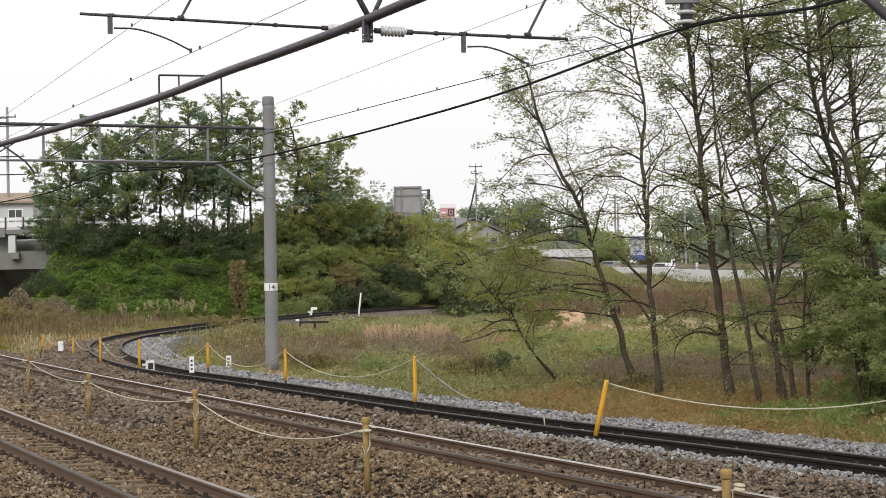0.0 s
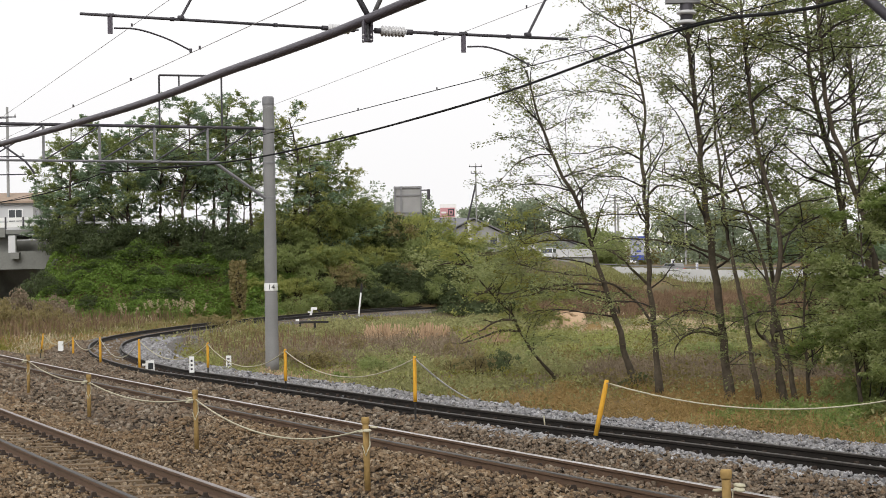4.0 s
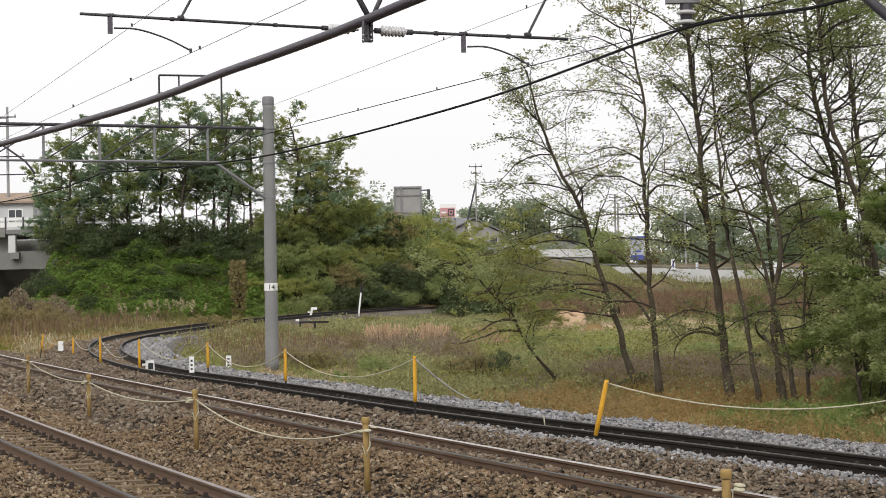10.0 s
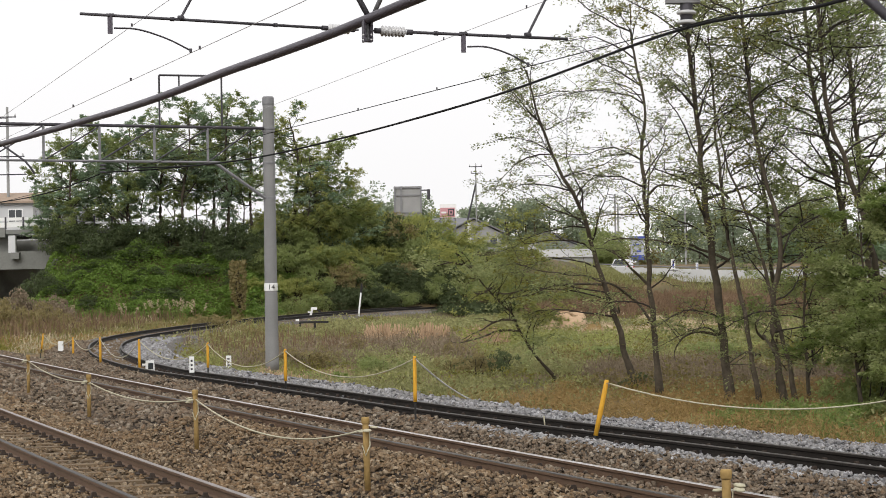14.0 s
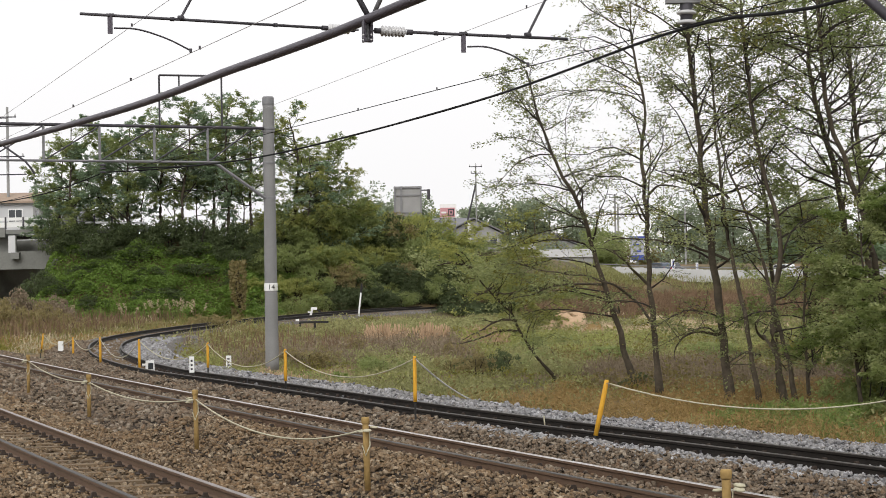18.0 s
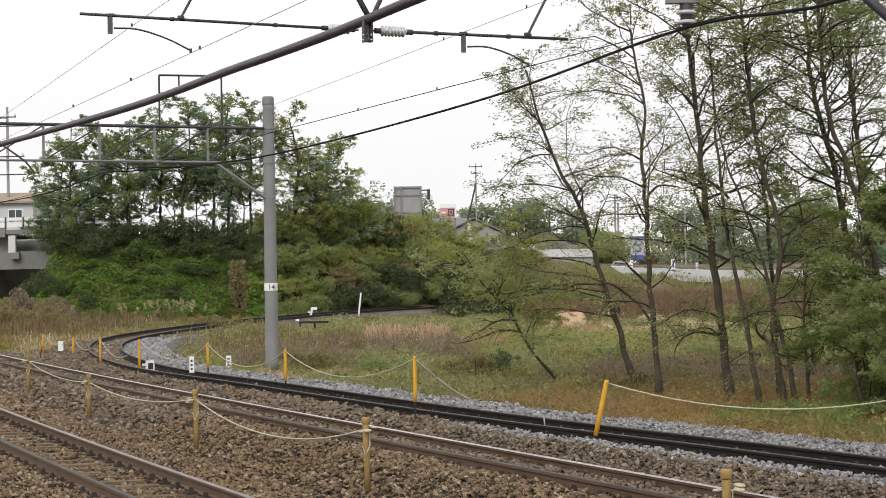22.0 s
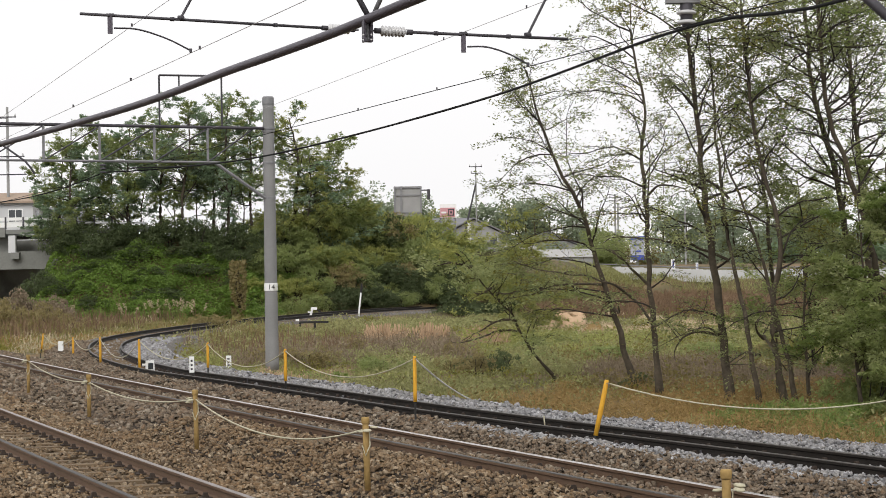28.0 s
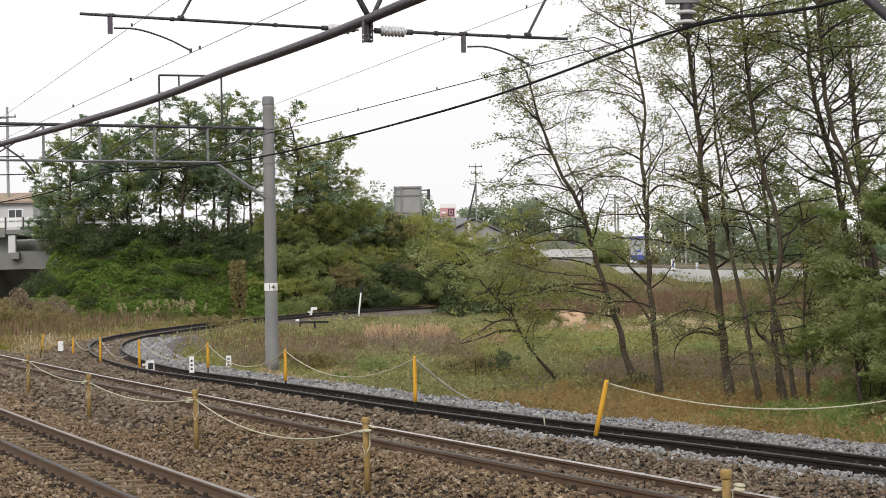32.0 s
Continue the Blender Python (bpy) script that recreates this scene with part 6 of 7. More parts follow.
def bridge():
    root = thing("road_bridge", label="stained concrete road bridge end with pale railings", category="bridge")
    part("deck", Shape().box((-88, 149, 6.12), (108, 8.4, 0.34)), M["bridge_concrete"], root)
    part("kerb", Shape().box((-88, 144.95, 6.5), (108, 0.35, 0.42)), M["bridge_concrete"], root, "grey concrete kerb")
    part("kerb", Shape().box((-28.2, 144.95, 6.36), (11.5, 0.3, 0.34)), M["bridge_concrete"], root, "grey concrete kerb")
    part("girder", Shape().box((-88, 146.2, 5.3), (108, 0.7, 1.3)), M["bridge_concrete"], root)
    part("pier_cap", Shape().prism([(-60, 3.45), (-30.6, 3.45), (-29.6, 4.5), (-29.6, 4.85), (-60, 4.85)], 1.8, pose(0, 145.9, 0)), M["bridge_concrete"], root, "weathered concrete cap beam")
    for x in (-33.4, -38.0):
        part("bracket", Shape().box((x, 144.7, 5.4), (0.55, 0.5, 1.35)), M["wall_pale"], root)
        part("bearing", Shape().box((x + 0.2, 144.7, 4.5), (0.7, 0.5, 0.5)), M["bridge_concrete"], root)
    # Added wall behind the void: blocks sky light so the underside stays dark.
    part("abutment", Shape().box((-45, 155, 2.2), (34, 2.0, 7.4)), M["bridge_concrete"], root)
    part("column", Shape().box((-35.55, 146, 1.3), (0.5, 1.0, 4.4)), M["bridge_concrete"], root)
    for z, h in ((7.36, 0.24), (6.9, 0.36)):
        part("rail_panel", Shape().box((-70.3, 144.93, z), (80, 0.06, h)), M["white"], root, "white painted railing panel")
    part("hand_rail", Shape().tube([(-31, 144.95, 7.05), (-23, 144.95, 6.9)], 0.09, 6), M["wall_pale"], root)
    for k in range(22):
        part("rail_post", Shape().box((-24.3 - 1.38 * k, 144.86, 7.05), (0.12, 0.09, 0.95)), M["iron"], root)


bridge()


def verge_wall():
    root = thing("roadside_wall", label="low pale concrete wall along the road's edge", category="wall", kind="structure")
    line = ROAD[(np.arange(len(ROAD)) > np.argmax(ROAD[:, 1])) & (ROAD[:, 0] < 75) & (ROAD[:, 0] > 21.4)]
    n = normals(line)
    step = 2
    for i in range(0, len(line) - step, step):
        a, b = line[i] + [*(n[i] * 3.6), 0], line[i + step] + [*(n[i + step] * 3.6), 0]
        c, d = (a + b) / 2, b - a
        lenx = float(np.linalg.norm(d[:2]))
        rz = math.degrees(math.atan2(d[1], d[0]))
        ob = part("panel", WALL_PANEL, None, root)
        ob.matrix_basis = pose(c[0], c[1], c[2] - 0.5, 0, 0, rz)
        ob.scale = (lenx / 2.0, 1, 1.45)
    guard = thing("guard_rail", label="grey steel guard rail on posts along the road", category="guard rail")
    pts = [tuple(p + [*(q * 3.4), 1.18]) for p, q in zip(line, n)]
    part("beam", Shape().tube(pts, 0.07, 6), M["steel"], guard)
    for i in range(0, len(line), 3):
        p = line[i] + [*(n[i] * 3.4), 0]
        part("post", GUARD_POST, None, guard).matrix_basis = pose(p[0], p[1], p[2])


WALL_PANEL = Shape().box((0, 0, 0.5), (1.97, 0.22, 1.0), taper=0.99).mesh("panel", M["wall_pale"])
GUARD_POST = Shape().lathe([(0.05, 0), (0.05, 0.9)], sides=8).mesh("post", M["steel"])
verge_wall()


def house(x, y, w, d, eave, ridge, wall, roof, label, rz=0.0, windows=3, base=None):
    z = float(lie(x, y)[0]) if base is None else base
    root = thing("house", (x, y, z), rz, label, "house", "distant houses")
    part("wall", Shape().box((0, 0, (eave - z) / 2), (w, d, eave - z)), wall, root)
    s = Shape()
    o = 0.45
    for sx in (-1, 1):
        m = [(sx * (w / 2 + o), -d / 2 - o, eave - z - 0.1), (0, -d / 2 - o, ridge - z), (0, d / 2 + o, ridge - z), (sx * (w / 2 + o), d / 2 + o, eave - z - 0.1)]
        b = len(s.v)
        s.v += [Vector(p) for p in m] + [Vector(p) + Vector((0, 0, 0.18)) for p in m]
        s.f += [(b, b + 1, b + 2, b + 3), (b + 7, b + 6, b + 5, b + 4), (b, b + 4, b + 5, b + 1), (b + 3, b + 2, b + 6, b + 7), (b, b + 3, b + 7, b + 4), (b + 1, b + 5, b + 6, b + 2)]
    part("roof", s, roof, root)
    part("gable", Shape().prism([(-w / 2, eave - z - 0.1), (w / 2, eave - z - 0.1), (0, ridge - z - 0.15)], d * 0.98), wall, root)
    for k in range(windows):
        wx = -w / 2 + w * (k + 0.6) / (windows + 0.2)
        win = part("window", Shape().box((wx, -d / 2 - 0.03, eave - z - 1.3), (1.25, 0.1, 1.3)), M["wall_pale"], root)
        part("pane", Shape().box((wx, -d / 2 - 0.07, eave - z - 1.3), (1.05, 0.06, 1.1)), M["glass"], win)
        if rz:
            wy = -d / 2 + d * (k + 0.6) / (windows + 0.2)
            win = part("window", Shape().box((-w / 2 - 0.03, wy, eave - z - 1.2), (0.1, 1.3, 1.2)), M["white"], root)
            for dy in (-0.3, 0.3):
                part("pane", Shape().box((-w / 2 - 0.07, wy + dy, eave - z - 1.2), (0.06, 0.52, 1.0)), M["glass"], win)
    return root


house(4.6, 280, 8.2, 9, 8.7, 10.8, M["wall_grey"], M["roof_grey"], "grey gabled house with pale wall panels behind the bushes", windows=4)
house(0.6, 290, 8.0, 8.0, 9.7, 11.2, M["wall_grey"], M["roof_grey"], "long grey roof running beside the gabled house", rz=90, windows=2)
house(-37.6, 182, 6.0, 5.0, 8.4, 9.6, M["wall_grey"], M["roof_grey"], "grey house with dark windows behind the embankment trees", rz=90, windows=3)
house(-40.0, 167, 7.0, 8.2, 9.5, 10.3, M["wall_pale"], M["roof_tan"], "pale house with a tan tiled roof behind the bridge", rz=90, windows=3)
house(16.5, 300, 12, 10, 6.5, 9.0, M["wall_grey"], M["roof_grey"], "low grey house far behind the field", windows=3)


def shed(x, y, w, d, low, high, label):
    z = float(lie(x, y)[0])
    root = thing("shed", (x, y, z), 0, label, "shed", "distant sheds")
    part("wall", Shape().box((0, 0, (low - z) / 2), (w, d, low - z)), M["wall_grey"], root)
    part("roof", Shape().prism([(-w / 2 - 0.2, low - z), (w / 2 + 0.2, low - z), (w / 2 - 0.1, high - z), (-w / 2 + 0.1, high - z)], d + 0.6), M["wall_pale"], root, "pale sheet roof")


shed(10.5, 258, 4.4, 8, 5.8, 6.75, "long shed with a pale sheet roof")
shed(15.4, 240, 7.0, 9, 4.5, 5.5, "low pale-roofed shed beside the field")


def billboard():
    root = thing("billboard", (-4.6, 250, float(lie(-4.6, 250)[0])), label="grey billboard back on steel posts above the trees", category="billboard")
    z = root.location.z
    part("panel", Shape().box((0, 0, 12.3 - z), (3.6, 0.25, 4.4)), M["wall_grey"], root)
    for dz in (14.3, 13.3, 11.0, 10.3):
        part("beam", Shape().box((0, -0.2, dz - z), (3.8, 0.16, 0.16)), M["steel"], root)
    for dx in (-1.75, -0.9, 1.75):
        part("post", Shape().box((dx, -0.28, (14.5 - z) / 2), (0.22, 0.2, 14.5 - z)), M["steel"], root)
    part("lamp_arm", Shape().tube([(1.8, 0, 13.95 - z), (2.75, 0, 13.95 - z)], 0.1, 6), M["iron"], root)
    part("lamp", Shape().box((2.8, 0, 13.4 - z), (0.4, 0.5, 1.3)), M["iron"], root)
    sg = thing("shop_sign", (0.75, 256, float(lie(0.75, 256)[0])), label="red and white shop sign on posts", category="sign")
    z = sg.location.z
    part("panel", Shape().box((0.05, 0, 11.3 - z), (2.3, 0.3, 1.9)), M["white"], sg)
    part("field", Shape().box((-0.05, -0.2, 11.1 - z), (2.0, 0.08, 1.3)), M["red"], sg, "faded red sign field")
    for dx, dz, w, h in ((0.45, 11.5, 0.8, 0.14), (0.45, 10.72, 0.8, 0.14), (0.12, 11.1, 0.14, 0.8), (0.78, 11.1, 0.14, 0.8), (0.45, 11.1, 0.3, 0.3)):
        part("mark", Shape().box((dx, -0.26, dz - z), (w, 0.05, h)), M["iron"], sg, "dark sign mark")
    part("mark", Shape().box((-0.55, -0.26, 11.1 - z), (0.7, 0.05, 0.25)), M["white"], sg, "pale lettering bar")
    for dx in (-1.0, 1.0):
        part("post", Shape().box((dx, 0.25, (11.9 - z) / 2), (0.2, 0.2, 11.9 - z)), M["steel"], sg)
    bs = thing("blue_sign", (27.3, 262, float(lie(27.3, 262)[0])), label="blue and white sign board on a post", category="sign")
    z = bs.location.z
    part("panel", Shape().box((0, 0, 5.9 - z), (1.9, 0.2, 3.0)), M["sign_dim"], bs)
    part("field", Shape().box((0, -0.15, 7.25 - z), (2.4, 0.08, 0.5)), M["blue"], bs)
    part("field", Shape().box((0, -0.15, 4.5 - z), (1.9, 0.08, 0.7)), M["blue"], bs)
    for k in range(2):
        part("mark", Shape().box((-0.2 + 0.3 * k, -0.15, 6.3 - 0.9 * k - z), (0.8, 0.06, 0.22)), M["blue"], bs, "blue lettering bar")
    part("post", Shape().box((0, 0.2, (4.4 - z) / 2), (0.3, 0.2, 4.4 - z)), M["steel"], bs)
    rs = thing("road_sign", (31.2, 268, float(lie(31.2, 268)[0])), label="round white and red road sign", category="sign")
    part("disc", Shape().lathe([(0.42, -0.03), (0.45, 0.03)], pose(0, 0, 7.9 - rs.location.z, 90), 20), M["white"], rs)
    part("post", Shape().tube([(0, 0.1, 0), (0, 0.1, 7.9 - rs.location.z)], 0.06, 6), M["steel"], rs)
    for x, y, w, h, m in ((27.8, 225.5, 0.5, 1.25, "white"), (30.2, 222, 0.3, 0.9, "white"), (3.2, 226, 0.35, 2.6, "white")):
        zz = float(lie(x, y)[0])
        o = thing("roadside_board", (x, y, zz), label="small upright board beside the road" if m == "white" else "small yellow marker beside the road", category="sign")
        lift = 0.7 if x > 10 else 3.4
        part("board", Shape().box((0, 0, lift + h / 2), (w, 0.12, h)), M[m], o)
        if m == "white":
            part("stripe", Shape().box((0, -0.07, lift + h / 2), (w * 0.35, 0.03, h * 0.7)), M["blue"] if x > 10 else M["rope"], o)
        part("post", Shape().tube([(0, 0.08, 0), (0, 0.08, lift + h * 0.9)], 0.05, 6), M["steel"], o)


billboard()


def utility_pole(x, y, top, arms, label, stay=None, r=0.16):
    z = float(lie(x, y)[0])
    root = thing("utility_pole", (x, y, z), label=label, category="utility pole", group="utility poles")
    part("pole", Shape().lathe([(r, 0), (r * 0.7, top - z)], sides=10), M["wall_grey"], root)
    for dz, w in arms:
        part("crossarm", Shape().box((0, -0.1, top - z - dz), (w, 0.1, 0.1)), M["iron"], root)
        for k in (-0.45, 0.0, 0.45):
            part("insulator", Shape().lathe([(0.06, 0), (0.09, 0.1), (0.04, 0.25)], pose(k * w, -0.1, top - z - dz + 0.05), 8), M["porcelain"], root)
    if stay:
        part("stay", Shape().tube([(0, 0, top - z - 2.5), (stay, 0, max(0.0, top - z - 9.5))], 0.12, 6), M["iron"], root)
    return root


utility_pole(4.2, 230, 16.2, ((0.4, 1.6), (1.2, 1.2)), "dark utility pole with a leaning stay pole", stay=-1.7, r=0.11)
utility_pole(24.1, 260, 13.4, ((0.5, 1.6),), "grey utility pole far behind the road")
utility_pole(25.9, 275, 12.6, ((0.6, 1.4),), "grey utility pole far behind the road")
utility_pole(34.1, 262, 11.3, ((0.8, 2.4), (2.2, 2.0)), "grey utility pole far behind the road")
utility_pole(-38.4, 165, 18.0, ((0.9, 1.6), (1.7, 4.0), (4.4, 3.0), (6.0, 3.4), (10.0, 4.4)), "tall utility pole with many crossarms beside the bridge", r=0.16)


def overhead_line(a, b, sag, r=0.03):
    pts = []
    for k in range(15):
        t = k / 14
        p = Vector(a).lerp(Vector(b), t)
        p.z -= sag * 4 * t * (1 - t)
        pts.append(p)
    solid("overhead_cable", Shape().tube(pts, r, 5), M["wire"], "thin dark utility cable strung between poles", "cable", group="utility cables")


for z, dx in ((17.0, 1.6), (13.5, 1.4), (12.0, 1.5), (7.9, 2.0)):
    overhead_line((-80, 160, z + 0.5), (-38.4 + dx * 0, 165, z), 0.5, 0.022)
slack = [tuple(p) for p in spline([(-9.9, 54.0, 5.45), (-11.8, 56.6, 5.1), (-14.3, 60.0, 4.94), (-20, 68, 5.0), (-42, 98, 6.5)], 1.0)]
solid("overhead_cable", Shape().tube(slack, 0.018, 5), M["wire"], "slack dark cable hanging from the gantry insulator", "cable", group="utility cables")
overhead_line((-9.9, 54.0, 5.5), (-6.6, 55.2, 5.82), 0.06, 0.018)


def far_wood(name, cx, cy, w, d, h, seed, n, leaf, mat, label):
    """A wood far off: many crowns of ragged leaf clumps on short trunks."""
    g = np.random.default_rng(seed)
    z0 = float(lie(cx, cy)[0])
    pts = []
    s = Shape()
    for k in range(max(4, int(w * d / 14))):
        x, y = cx + g.uniform(-w / 2, w / 2), cy + g.uniform(-d / 2, d / 2)
        edge = 1 - abs((x - cx) / (w / 2)) ** 3 * 0.55
        hh = h * g.uniform(0.72, 1.0) * edge
        s.tube([(x, y, z0), (x + g.uniform(-0.5, 0.5), y, z0 + hh * 0.7)], [0.25, 0.1], 5)
        for j in range(9):
            c = np.array([x, y, z0 + hh * g.uniform(0.06, 0.88)]) + g.normal(0, 1, 3) * [1.3, 1.3, 0.3]
            q = g.normal(0, 1, (n, 3))
            q /= np.linalg.norm(q, axis=1)[:, None]
            pts.append(c + q * g.uniform(0.6, 1.1, (n, 1)) * [1.6, 1.6, 1.1])
    p = np.concatenate(pts)
    root = thing(name, label=label, category="wood", kind="stuff")
    part("trunks", s, M["bark"], root)
    part("crowns", quads_mesh("crowns", leaf_quads(p, leaf, 0.7, 0.3, 0.5, g), mat), None, root)


far_wood("far_wood", 41, 300, 17, 14, 12.0, 1, 150, 0.38, M["wood_hazy"], "dark green wood on the far side of the road")
far_wood("far_wood", 62, 290, 26, 16, 11.5, 2, 110, 0.4, M["wood_hazy"], "dark green wood on the far side of the road")
far_wood("far_wood", 38, 268, 14, 6, 3.0, 3, 60, 0.4, M["wood_hazy"], "brown and green scrub at the wood's edge")
far_wood("far_wood", 14, 335, 34, 12, 13.6, 4, 70, 0.5, M["wood_hazy"], "dark distant wood behind the houses")
far_wood("far_wood", -11, 340, 25, 10, 18.0, 5, 70, 0.5, M["wood_hazy"], "dark distant wood behind the trees")
far_wood("far_wood", -11, 338, 26, 6, 16.5, 15, 120, 0.5, M["wood_hazy"], "dark distant wood behind the trees")
far_wood("far_wood", -11, 345, 26, 8, 17.0, 16, 120, 0.5, M["wood_hazy"], "dark distant wood behind the trees")
far_wood("far_wood", 13, 338, 26, 8, 14.0, 17, 120, 0.5, M["wood_hazy"], "dark distant wood behind the houses")
far_wood("far_wood", 27.5, 278, 9, 5, 2.4, 9, 60, 0.5, M["leaf_brown"], "brown and green scrub among the houses")
far_wood("far_wood", 52, 262, 18, 6, 5.0, 10, 60, 0.5, M["leaf_dark"], "dark scrub along the far side of the road")
far_wood("far_wood", 16, 282, 14, 6, 3.6, 6, 60, 0.5, M["wood_hazy"], "dull green scrub among the houses")
far_wood("far_wood", 21.6, 246, 4.6, 3, 5.4, 11, 220, 0.32, M["bush_green"], "yellow-green bushes beside the far road")
far_wood("far_wood", 105, 280, 60, 20, 13.0, 8, 16, 0.9, M["leaf_dark"], "dark green wood on the far side of the road")

# ---- cars on the road ----


def car(paint, label, tall=0.0):
    root = thing("car", label=label, category="car", group="passing cars")
    h = 1.48 + tall
    k = 0.82
    body = Shape().prism([(k * x, z) for x, z in ((-2.05, 0.28), (2.0, 0.28), (2.1, 0.5), (2.05, 0.78), (1.15, 0.9), (-1.95, 0.95), (-2.1, 0.7))], 1.48)
    part("body", body, paint, root)
    part("cabin", Shape().prism([(k * x, z) for x, z in ((-1.95, 0.94), (1.15, 0.89), (0.45, h - 0.04), (0.2, h), (-1.5, h), (-1.75, h - 0.06))], 1.3), paint, root)
    for sy in (-1, 1):
        part("side_window", Shape().prism([(k * x, z) for x, z in ((-1.6, 0.99), (0.85, 0.96), (0.32, h - 0.1), (-1.5, h - 0.1))], 0.02, pose(0, sy * 0.655, 0)), M["glass"], root, "dark side window")
        part("headlight", Shape().box((2.06 * k, sy * 0.52, 0.68), (0.08, 0.3, 0.14)), M["porcelain"], root, "clear headlight")
        part("tail_light", Shape().box((-2.03 * k, sy * 0.56, 0.82), (0.08, 0.22, 0.2)), M["lamp_red"], root, "red tail light")
        for x in (-1.3, 1.3):
            wh = part("wheel", Shape().lathe([(0.3, -0.1), (0.315, -0.07), (0.315, 0.07), (0.3, 0.1)], pose(0, 0, 0, 90), 18), M["rubber"], root, "black tyre")
            wh.matrix_basis = pose(x * k, sy * 0.67, 0.315)
            part("rim", Shape().lathe([(0.19, -0.105), (0.2, 0.0), (0.19, 0.105)], pose(0, 0, 0, 90), 12), M["steel"], wh, "grey wheel rim")
    part("windscreen", Shape().prism([(k * x, z) for x, z in ((1.14, 0.93), (1.18, 0.93), (0.5, h - 0.08), (0.46, h - 0.08))], 1.18), M["glass"], root, "dark windscreen")
    part("bumper", Shape().box((2.08 * k, 0, 0.42), (0.1, 1.4, 0.2)), M["black"], root)
    return root


LEFTWARD = [
    (car(M["car_white"], "white hatchback car driving along the road"), ((0, 1185), (1.8, 1110), (7.6, 22), (8.4, -180))),
    (car(M["wall_grey"], "brownish-grey hatchback car driving along the road"), ((0, 1500), (3.0, 1325), (4.5, 1140), (9.2, 100), (9.6, 18), (10.4, -190))),
    (car(M["car_dark"], "dark grey hatchback car driving along the road"), ((0, 1720), (4.4, 1500), (6.0, 1210), (7.2, 1110), (10.6, 150), (11.1, 38), (11.9, -170))),
    (car(M["car_white"], "white tall minivan driving along the road", 0.3), ((0, 2200), (8.0, 1600), (10.0, 1380), (11.2, 1275), (11.8, 1240), (12.5, 1205), (13.1, 1180), (14.0, 1112), (19.3, 40), (20.2, -190))),
    (car(M["car_blue"], "slate-blue hatchback car driving along the road"), ((0, 2700), (14.0, 1700), (17.6, 1210), (19.0, 1110), (22.6, 150), (23.1, 34), (23.9, -170))),
    (car(M["car_white"], "white hatchback car driving along the road"), ((0, 3200), (16.0, 1700), (20.0, 1175), (22.0, 1110), (26.6, 40), (27.4, -190))),
    (car(M["wall_grey"], "silver-grey hatchback car driving along the road"), ((0, 1090), (5.2, 130), (5.6, 45), (6.4, -160)))]
RIGHTWARD = [(car(M["car_dark"], "dark low car driving over the bridge"), ((0, -600), (11.6, -190), (12.4, 10), (12.8, 60), (17.2, 1110), (20.0, 1330), (23.0, 1700)))]

# ---- stones of the ballast ----


def stones(name, line, lo, hi, top, y0, y1, density, size, mat, label, cant, trough, seed=1, flat=1.5):
    g = np.random.default_rng(seed)
    sel = line[(line[:, 1] > y0) & (line[:, 1] < y1)]
    n = normals(sel)
    k = int(len(sel) * 0.25 * (hi - lo) * density)
    i = g.integers(0, len(sel), k)
    t = g.uniform(lo, hi, k)
    keep = np.abs(np.abs(t) - (GAUGE / 2 + 0.03)) > 0.1
    if trough:
        keep &= (np.abs(t) > 0.5) | (g.uniform(0, 1, len(t)) < (0.6 if trough < 0.05 else 0.25))
    i, t = i[keep], t[keep]
    p = sel[i] + n[i] * t[:, None] + g.uniform(-0.13, 0.13, (len(t), 2))
    z = np.array([bed_height(x, y, o, top, cant, trough, flat) for (x, y), o in zip(p, t)])
    k = len(t)
    z = z + g.uniform(-0.012, 0.044, k)
    cube = np.array([(x, y, w) for w in (-1, 1) for x, y in ((-1, -1), (1, -1), (1, 1), (-1, 1))], float)
    v = cube[None] * g.uniform(0.45, 1.2, (k, 8, 3)) * (size * g.uniform(0.65, 1.4, (k, 1, 1)) / 2)
    v = v * np.stack([g.uniform(0.95, 1.6, k), g.uniform(0.65, 1.05, k), g.uniform(0.4, 0.8, k)], 1)[:, None]
    yaw, tip, side = g.uniform(0, 2 * np.pi, k), g.normal(0, 0.45, k), g.normal(0, 0.45, k)
    cy, sy, ct, st, cs, ss = np.cos(yaw), np.sin(yaw), np.cos(tip), np.sin(tip), np.cos(side), np.sin(side)
    one, nil = np.ones(k), np.zeros(k)
    turn_z = np.stack([cy, -sy, nil, sy, cy, nil, nil, nil, one], 1).reshape(k, 3, 3)
    turn_y = np.stack([ct, nil, st, nil, one, nil, -st, nil, ct], 1).reshape(k, 3, 3)
    turn_x = np.stack([one, nil, nil, nil, cs, -ss, nil, ss, cs], 1).reshape(k, 3, 3)
    rot = np.einsum("kij,kjl,klm->kim", turn_z, turn_y, turn_x)
    v = np.einsum("kij,knj->kni", rot, v) + np.stack([p[:, 0], p[:, 1], z], 1)[:, None]
    faces = np.array([(4, 5, 6, 7), (0, 1, 5, 4), (1, 2, 6, 5), (2, 3, 7, 6), (3, 0, 4, 7)])
    idx = (faces[None] + (np.arange(k) * 8)[:, None, None]).reshape(-1).astype(np.int32)
    me = bpy.data.meshes.new(name)
    me.vertices.add(k * 8)
    me.vertices.foreach_set("co", v.astype(np.float32).ravel())
    me.loops.add(len(idx))
    me.loops.foreach_set("vertex_index", idx)
    me.polygons.add(k * 5)
    me.polygons.foreach_set("loop_start", np.arange(0, len(idx), 4, dtype=np.int32))
    me.materials.append(mat)
    me.update(calc_edges=True)
    tagged(new(name, me), label, "ballast stones", kind="stuff")


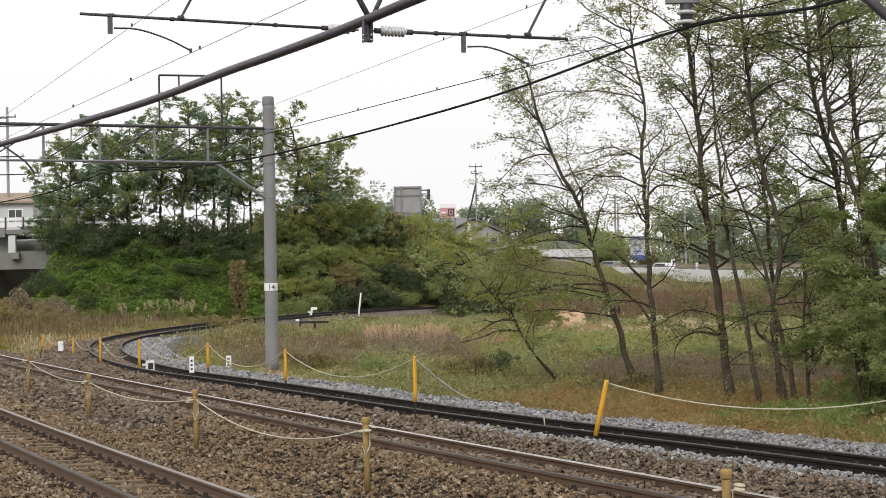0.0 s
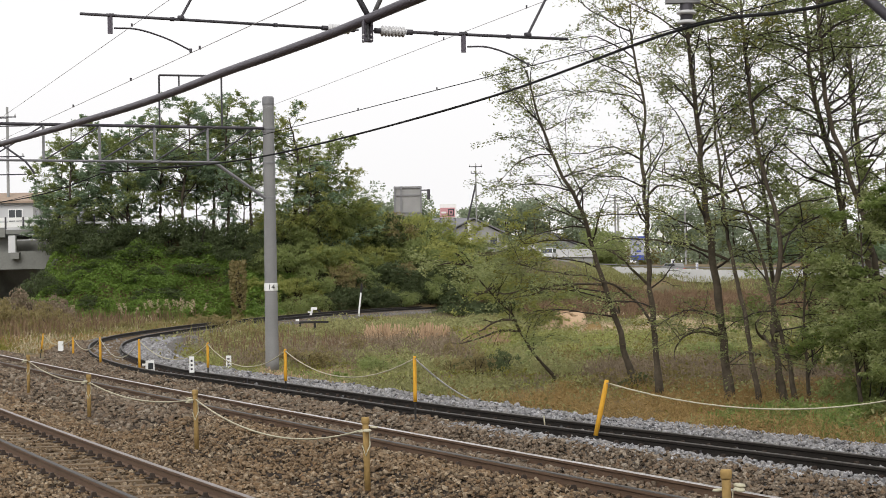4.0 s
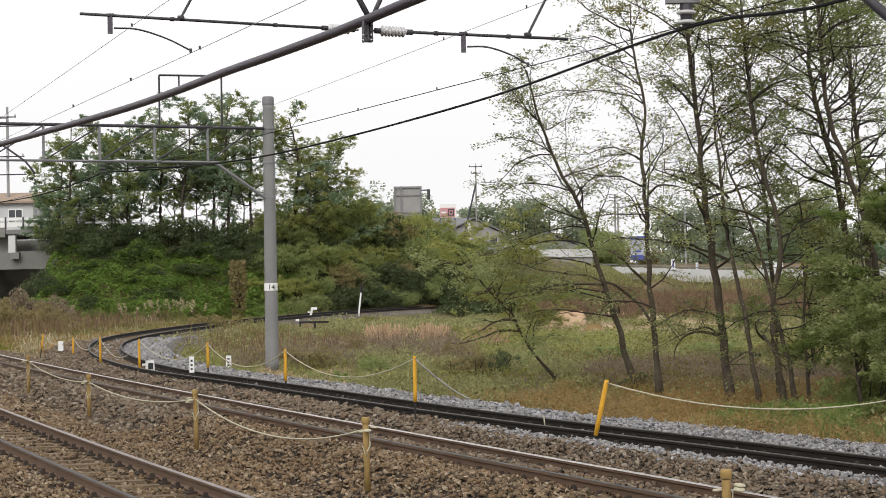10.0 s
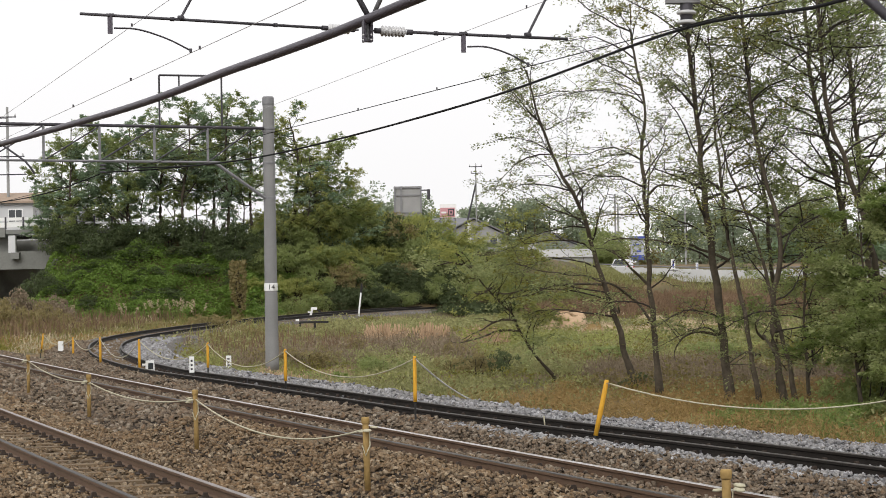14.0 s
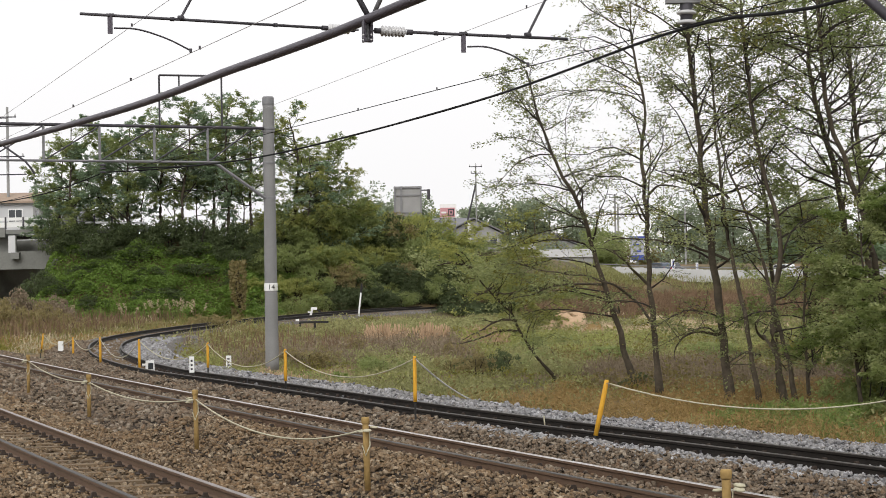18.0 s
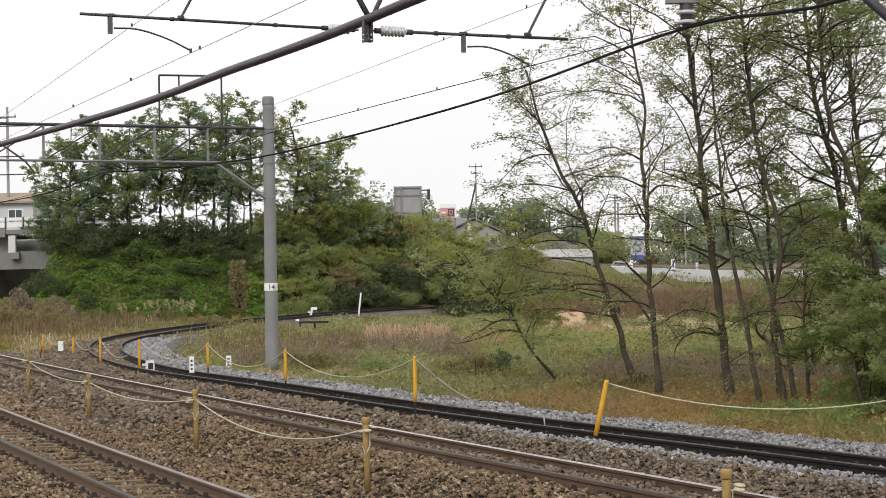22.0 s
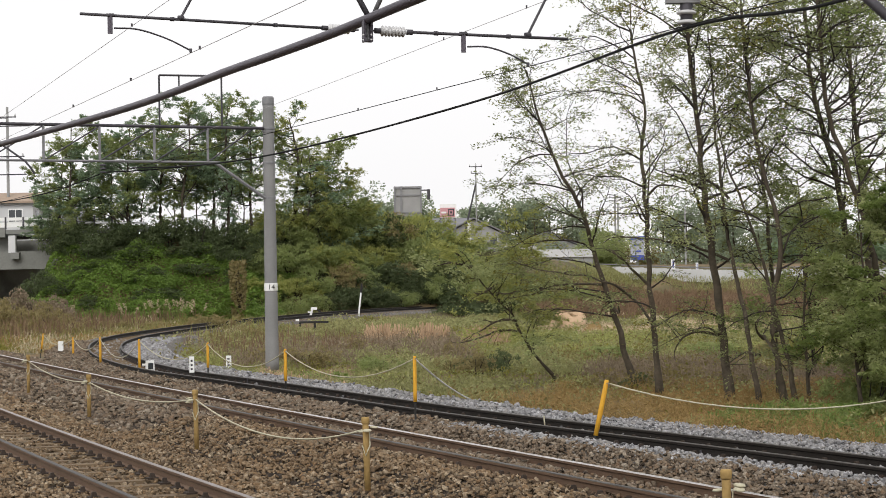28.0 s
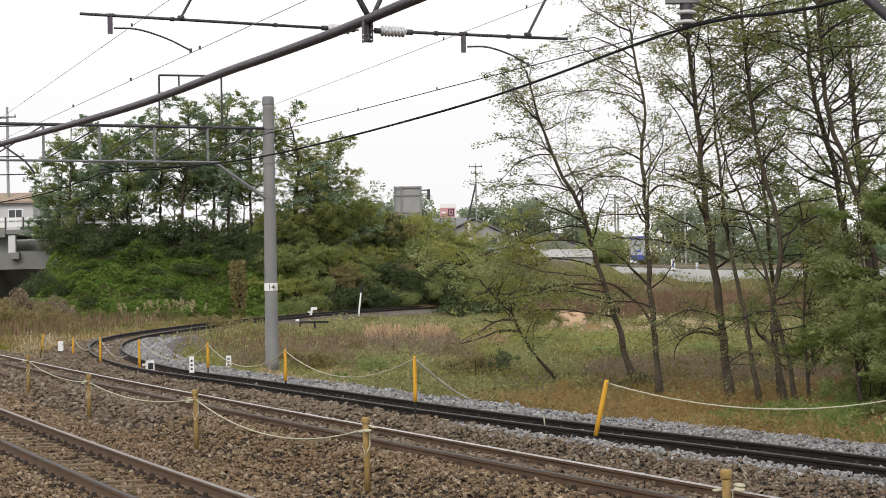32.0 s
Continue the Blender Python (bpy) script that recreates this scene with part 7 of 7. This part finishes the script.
OLD = "angular brown and grey ballast stones"
FRESH = "fresh angular grey ballast stones"
stones("ballast_stones", CENTRE[0], -3.2, 2.6, -0.17, 19, 32, 350, 0.043, M["stone_brown"], OLD, CANT[0], 0.03, seed=1)
stones("ballast_stones", CENTRE[1], -2.5, 0.0, -0.145, 18.5, 32, 350, 0.043, M["stone_brown"], OLD, CANT[1], 0.0, seed=2)
stones("ballast_stones", CENTRE[1], 0.0, 2.5, -0.145, 18.5, 32, 360, 0.043, M["stone_mix"], "angular dull grey-brown ballast stones", CANT[1], 0.0, seed=9)
stones("ballast_stones", CENTRE[0], -1.5, 2.6, -0.17, 32, 46, 200, 0.062, M["stone_brown"], OLD, CANT[0], 0.03, seed=7)
stones("ballast_stones", CENTRE[1], -2.5, 2.5, -0.145, 32, 70, 150, 0.066, M["stone_mix"], OLD, CANT[1], 0.0, seed=8)
stones("ballast_stones", CENTRE[2], -1.25, 2.6, -0.15, 19, 30, 350, 0.044, M["stone_grey"], FRESH, CANT[2], 0.07, seed=3, flat=2.3)
stones("ballast_stones", CENTRE[2], -0.6, 2.1, -0.15, 30, 80, 150, 0.066, M["stone_grey"], FRESH, CANT[2], 0.07, seed=5, flat=2.3)
stones("ballast_stones", CENTRE[2], -1.9, -0.6, -0.15, 29, 75, 150, 0.064, M["stone_mix"], OLD, CANT[2], 0.0, seed=6)
stones("ballast_stones", CENTRE[2], -2.3, -1.1, -0.155, 19, 30, 350, 0.043, M["stone_mix"], OLD, CANT[2], 0.0, seed=4)


def loose_stones(bed_ob, line, lo, hi, top, cant, y0, y1, count, mat, seed):
    """The stones that lie nearest, one by one on the bed."""
    g = random.Random(seed)
    kinds = []
    for k in range(5):
        s = Shape().box((0, 0, 0), (g.uniform(0.05, 0.085), g.uniform(0.035, 0.055), g.uniform(0.025, 0.042)), taper=g.uniform(0.5, 0.95))
        s.v = [v + Vector((g.uniform(-0.014, 0.014), g.uniform(-0.012, 0.012), g.uniform(-0.009, 0.009))) for v in s.v]
        kinds.append(s.mesh("stone", mat))
    sel = line[(line[:, 1] > y0) & (line[:, 1] < y1)]
    n = normals(sel)
    for _ in range(count):
        i, t = g.randrange(len(sel)), g.uniform(lo, hi)
        if abs(abs(t) - (GAUGE / 2 + 0.03)) < 0.11:
            continue
        x, y = sel[i] + n[i] * t
        o = new("stone", g.choice(kinds))
        o.parent = bed_ob
        o.matrix_basis = pose(x, y, bed_height(x, y, t, top, cant, 0.0) + 0.02, g.uniform(-40, 40), g.uniform(-40, 40), g.uniform(0, 360))


M["stone_loose"] = stone_surface("loose_brown_stone", BROWNS, (0.19, 0.115, 0.058), 0.4, True)
M["stone_loose_grey"] = stone_surface("loose_grey_stone", GREYS, (0.26, 0.25, 0.24), 0.3, True)
loose_stones(BEDS[0], CENTRE[0], 0.8, 2.3, -0.17, CANT[0], 18, 30, 290, M["stone_loose"], 1)
loose_stones(BEDS[1], CENTRE[1], 0.8, 1.8, -0.145, CANT[1], 17, 27, 280, M["stone_loose"], 2)
loose_stones(BEDS[2], CENTRE[2], -1.6, 1.5, -0.15, CANT[2], 20, 30, 300, M["stone_loose_grey"], 3)

# ---- what moves ----
LANE = 1.6


def sway_rows(angle, phase, period, rest):
    rows = []
    for k in range(54):
        t = min(32.0, k * 0.61)
        gust = 0.65 + 0.35 * math.sin(t * 0.45 + phase)
        a = radians(angle) * gust * (math.sin(2 * math.pi * t / period + phase) + 0.4 * math.sin(2 * math.pi * t / (period * 0.57) + 2 * phase))
        b = radians(angle) * 0.6 * gust * math.sin(2 * math.pi * t / (period * 1.3) + 1.7 * phase)
        rows.append((t, Matrix.Translation(rest.translation) @ Euler((b, a, 0.4 * a)).to_matrix().to_4x4() @ Matrix.Diagonal((*rest.to_scale(), 1))))
    return rows


def along_road(dist, side):
    """A car's pose at a distance along the road, on the near or the far lane."""
    x, y, z = (float(np.interp(dist, ROAD_S, ROAD[:, k])) for k in range(3))
    x2, y2, z2 = (float(np.interp(dist + 0.5, ROAD_S, ROAD[:, k])) for k in range(3))
    d = Vector((x2 - x, y2 - y, z2 - z)).normalized() if dist < ROAD_S[-1] - 0.6 else ROAD_END
    n = Vector((d.y, -d.x, 0)).normalized()
    p = Vector((x, y, z + 0.07)) + n * LANE * side
    return p, d


ROAD_S = np.concatenate([[0], np.cumsum(np.linalg.norm(np.diff(ROAD[:, :2], axis=0), axis=1))])
ROAD_END = Vector(ROAD[-1] - ROAD[-2]).normalized()
BEARING = ROAD[:, 0] / ROAD[:, 1]


def where(u):
    """The distance along the road that is seen under a given bearing (1568 units across the view); past the view's edge, metres run on."""
    if u > 1560:
        edge = where(1560)
        return min(ROAD_S[-1] - 1.0, edge + (u - 1560) * 0.06)
    if u < -30:
        return max(1.0, where(-30) + (u + 30) * 0.06)
    bearing = (u - 784) / 3300
    left = u < 700
    ok = (ROAD[:, 0] < 0) if left else np.arange(len(ROAD)) >= np.argmax(ROAD[:, 1])
    k = np.where(ok)[0]
    return float(ROAD_S[k[np.argmin(np.abs(BEARING[k] - bearing))]])


def drive(ob, plan, side, forward):
    ts = [t for t, _ in plan]
    ss = [where(u) for _, u in plan]
    rows = []
    for t in np.arange(0, 32.01, 0.4):
        s = float(np.interp(t, ts, ss))
        p, d = along_road(s, side)
        if not forward:
            d = -d
        rows.append((float(t), Matrix.Translation(p) @ d.to_track_quat("X", "Z").to_matrix().to_4x4()))
    walk(ob, rows)


def motions():
    for ob, angle, phase, period in SWAY:
        walk(ob, sway_rows(angle, phase, period, ob.matrix_basis.copy()))
    for ob, plan in LEFTWARD:
        drive(ob, plan, 1, False)
    for ob, plan in RIGHTWARD:
        drive(ob, plan, -1, True)


motions()
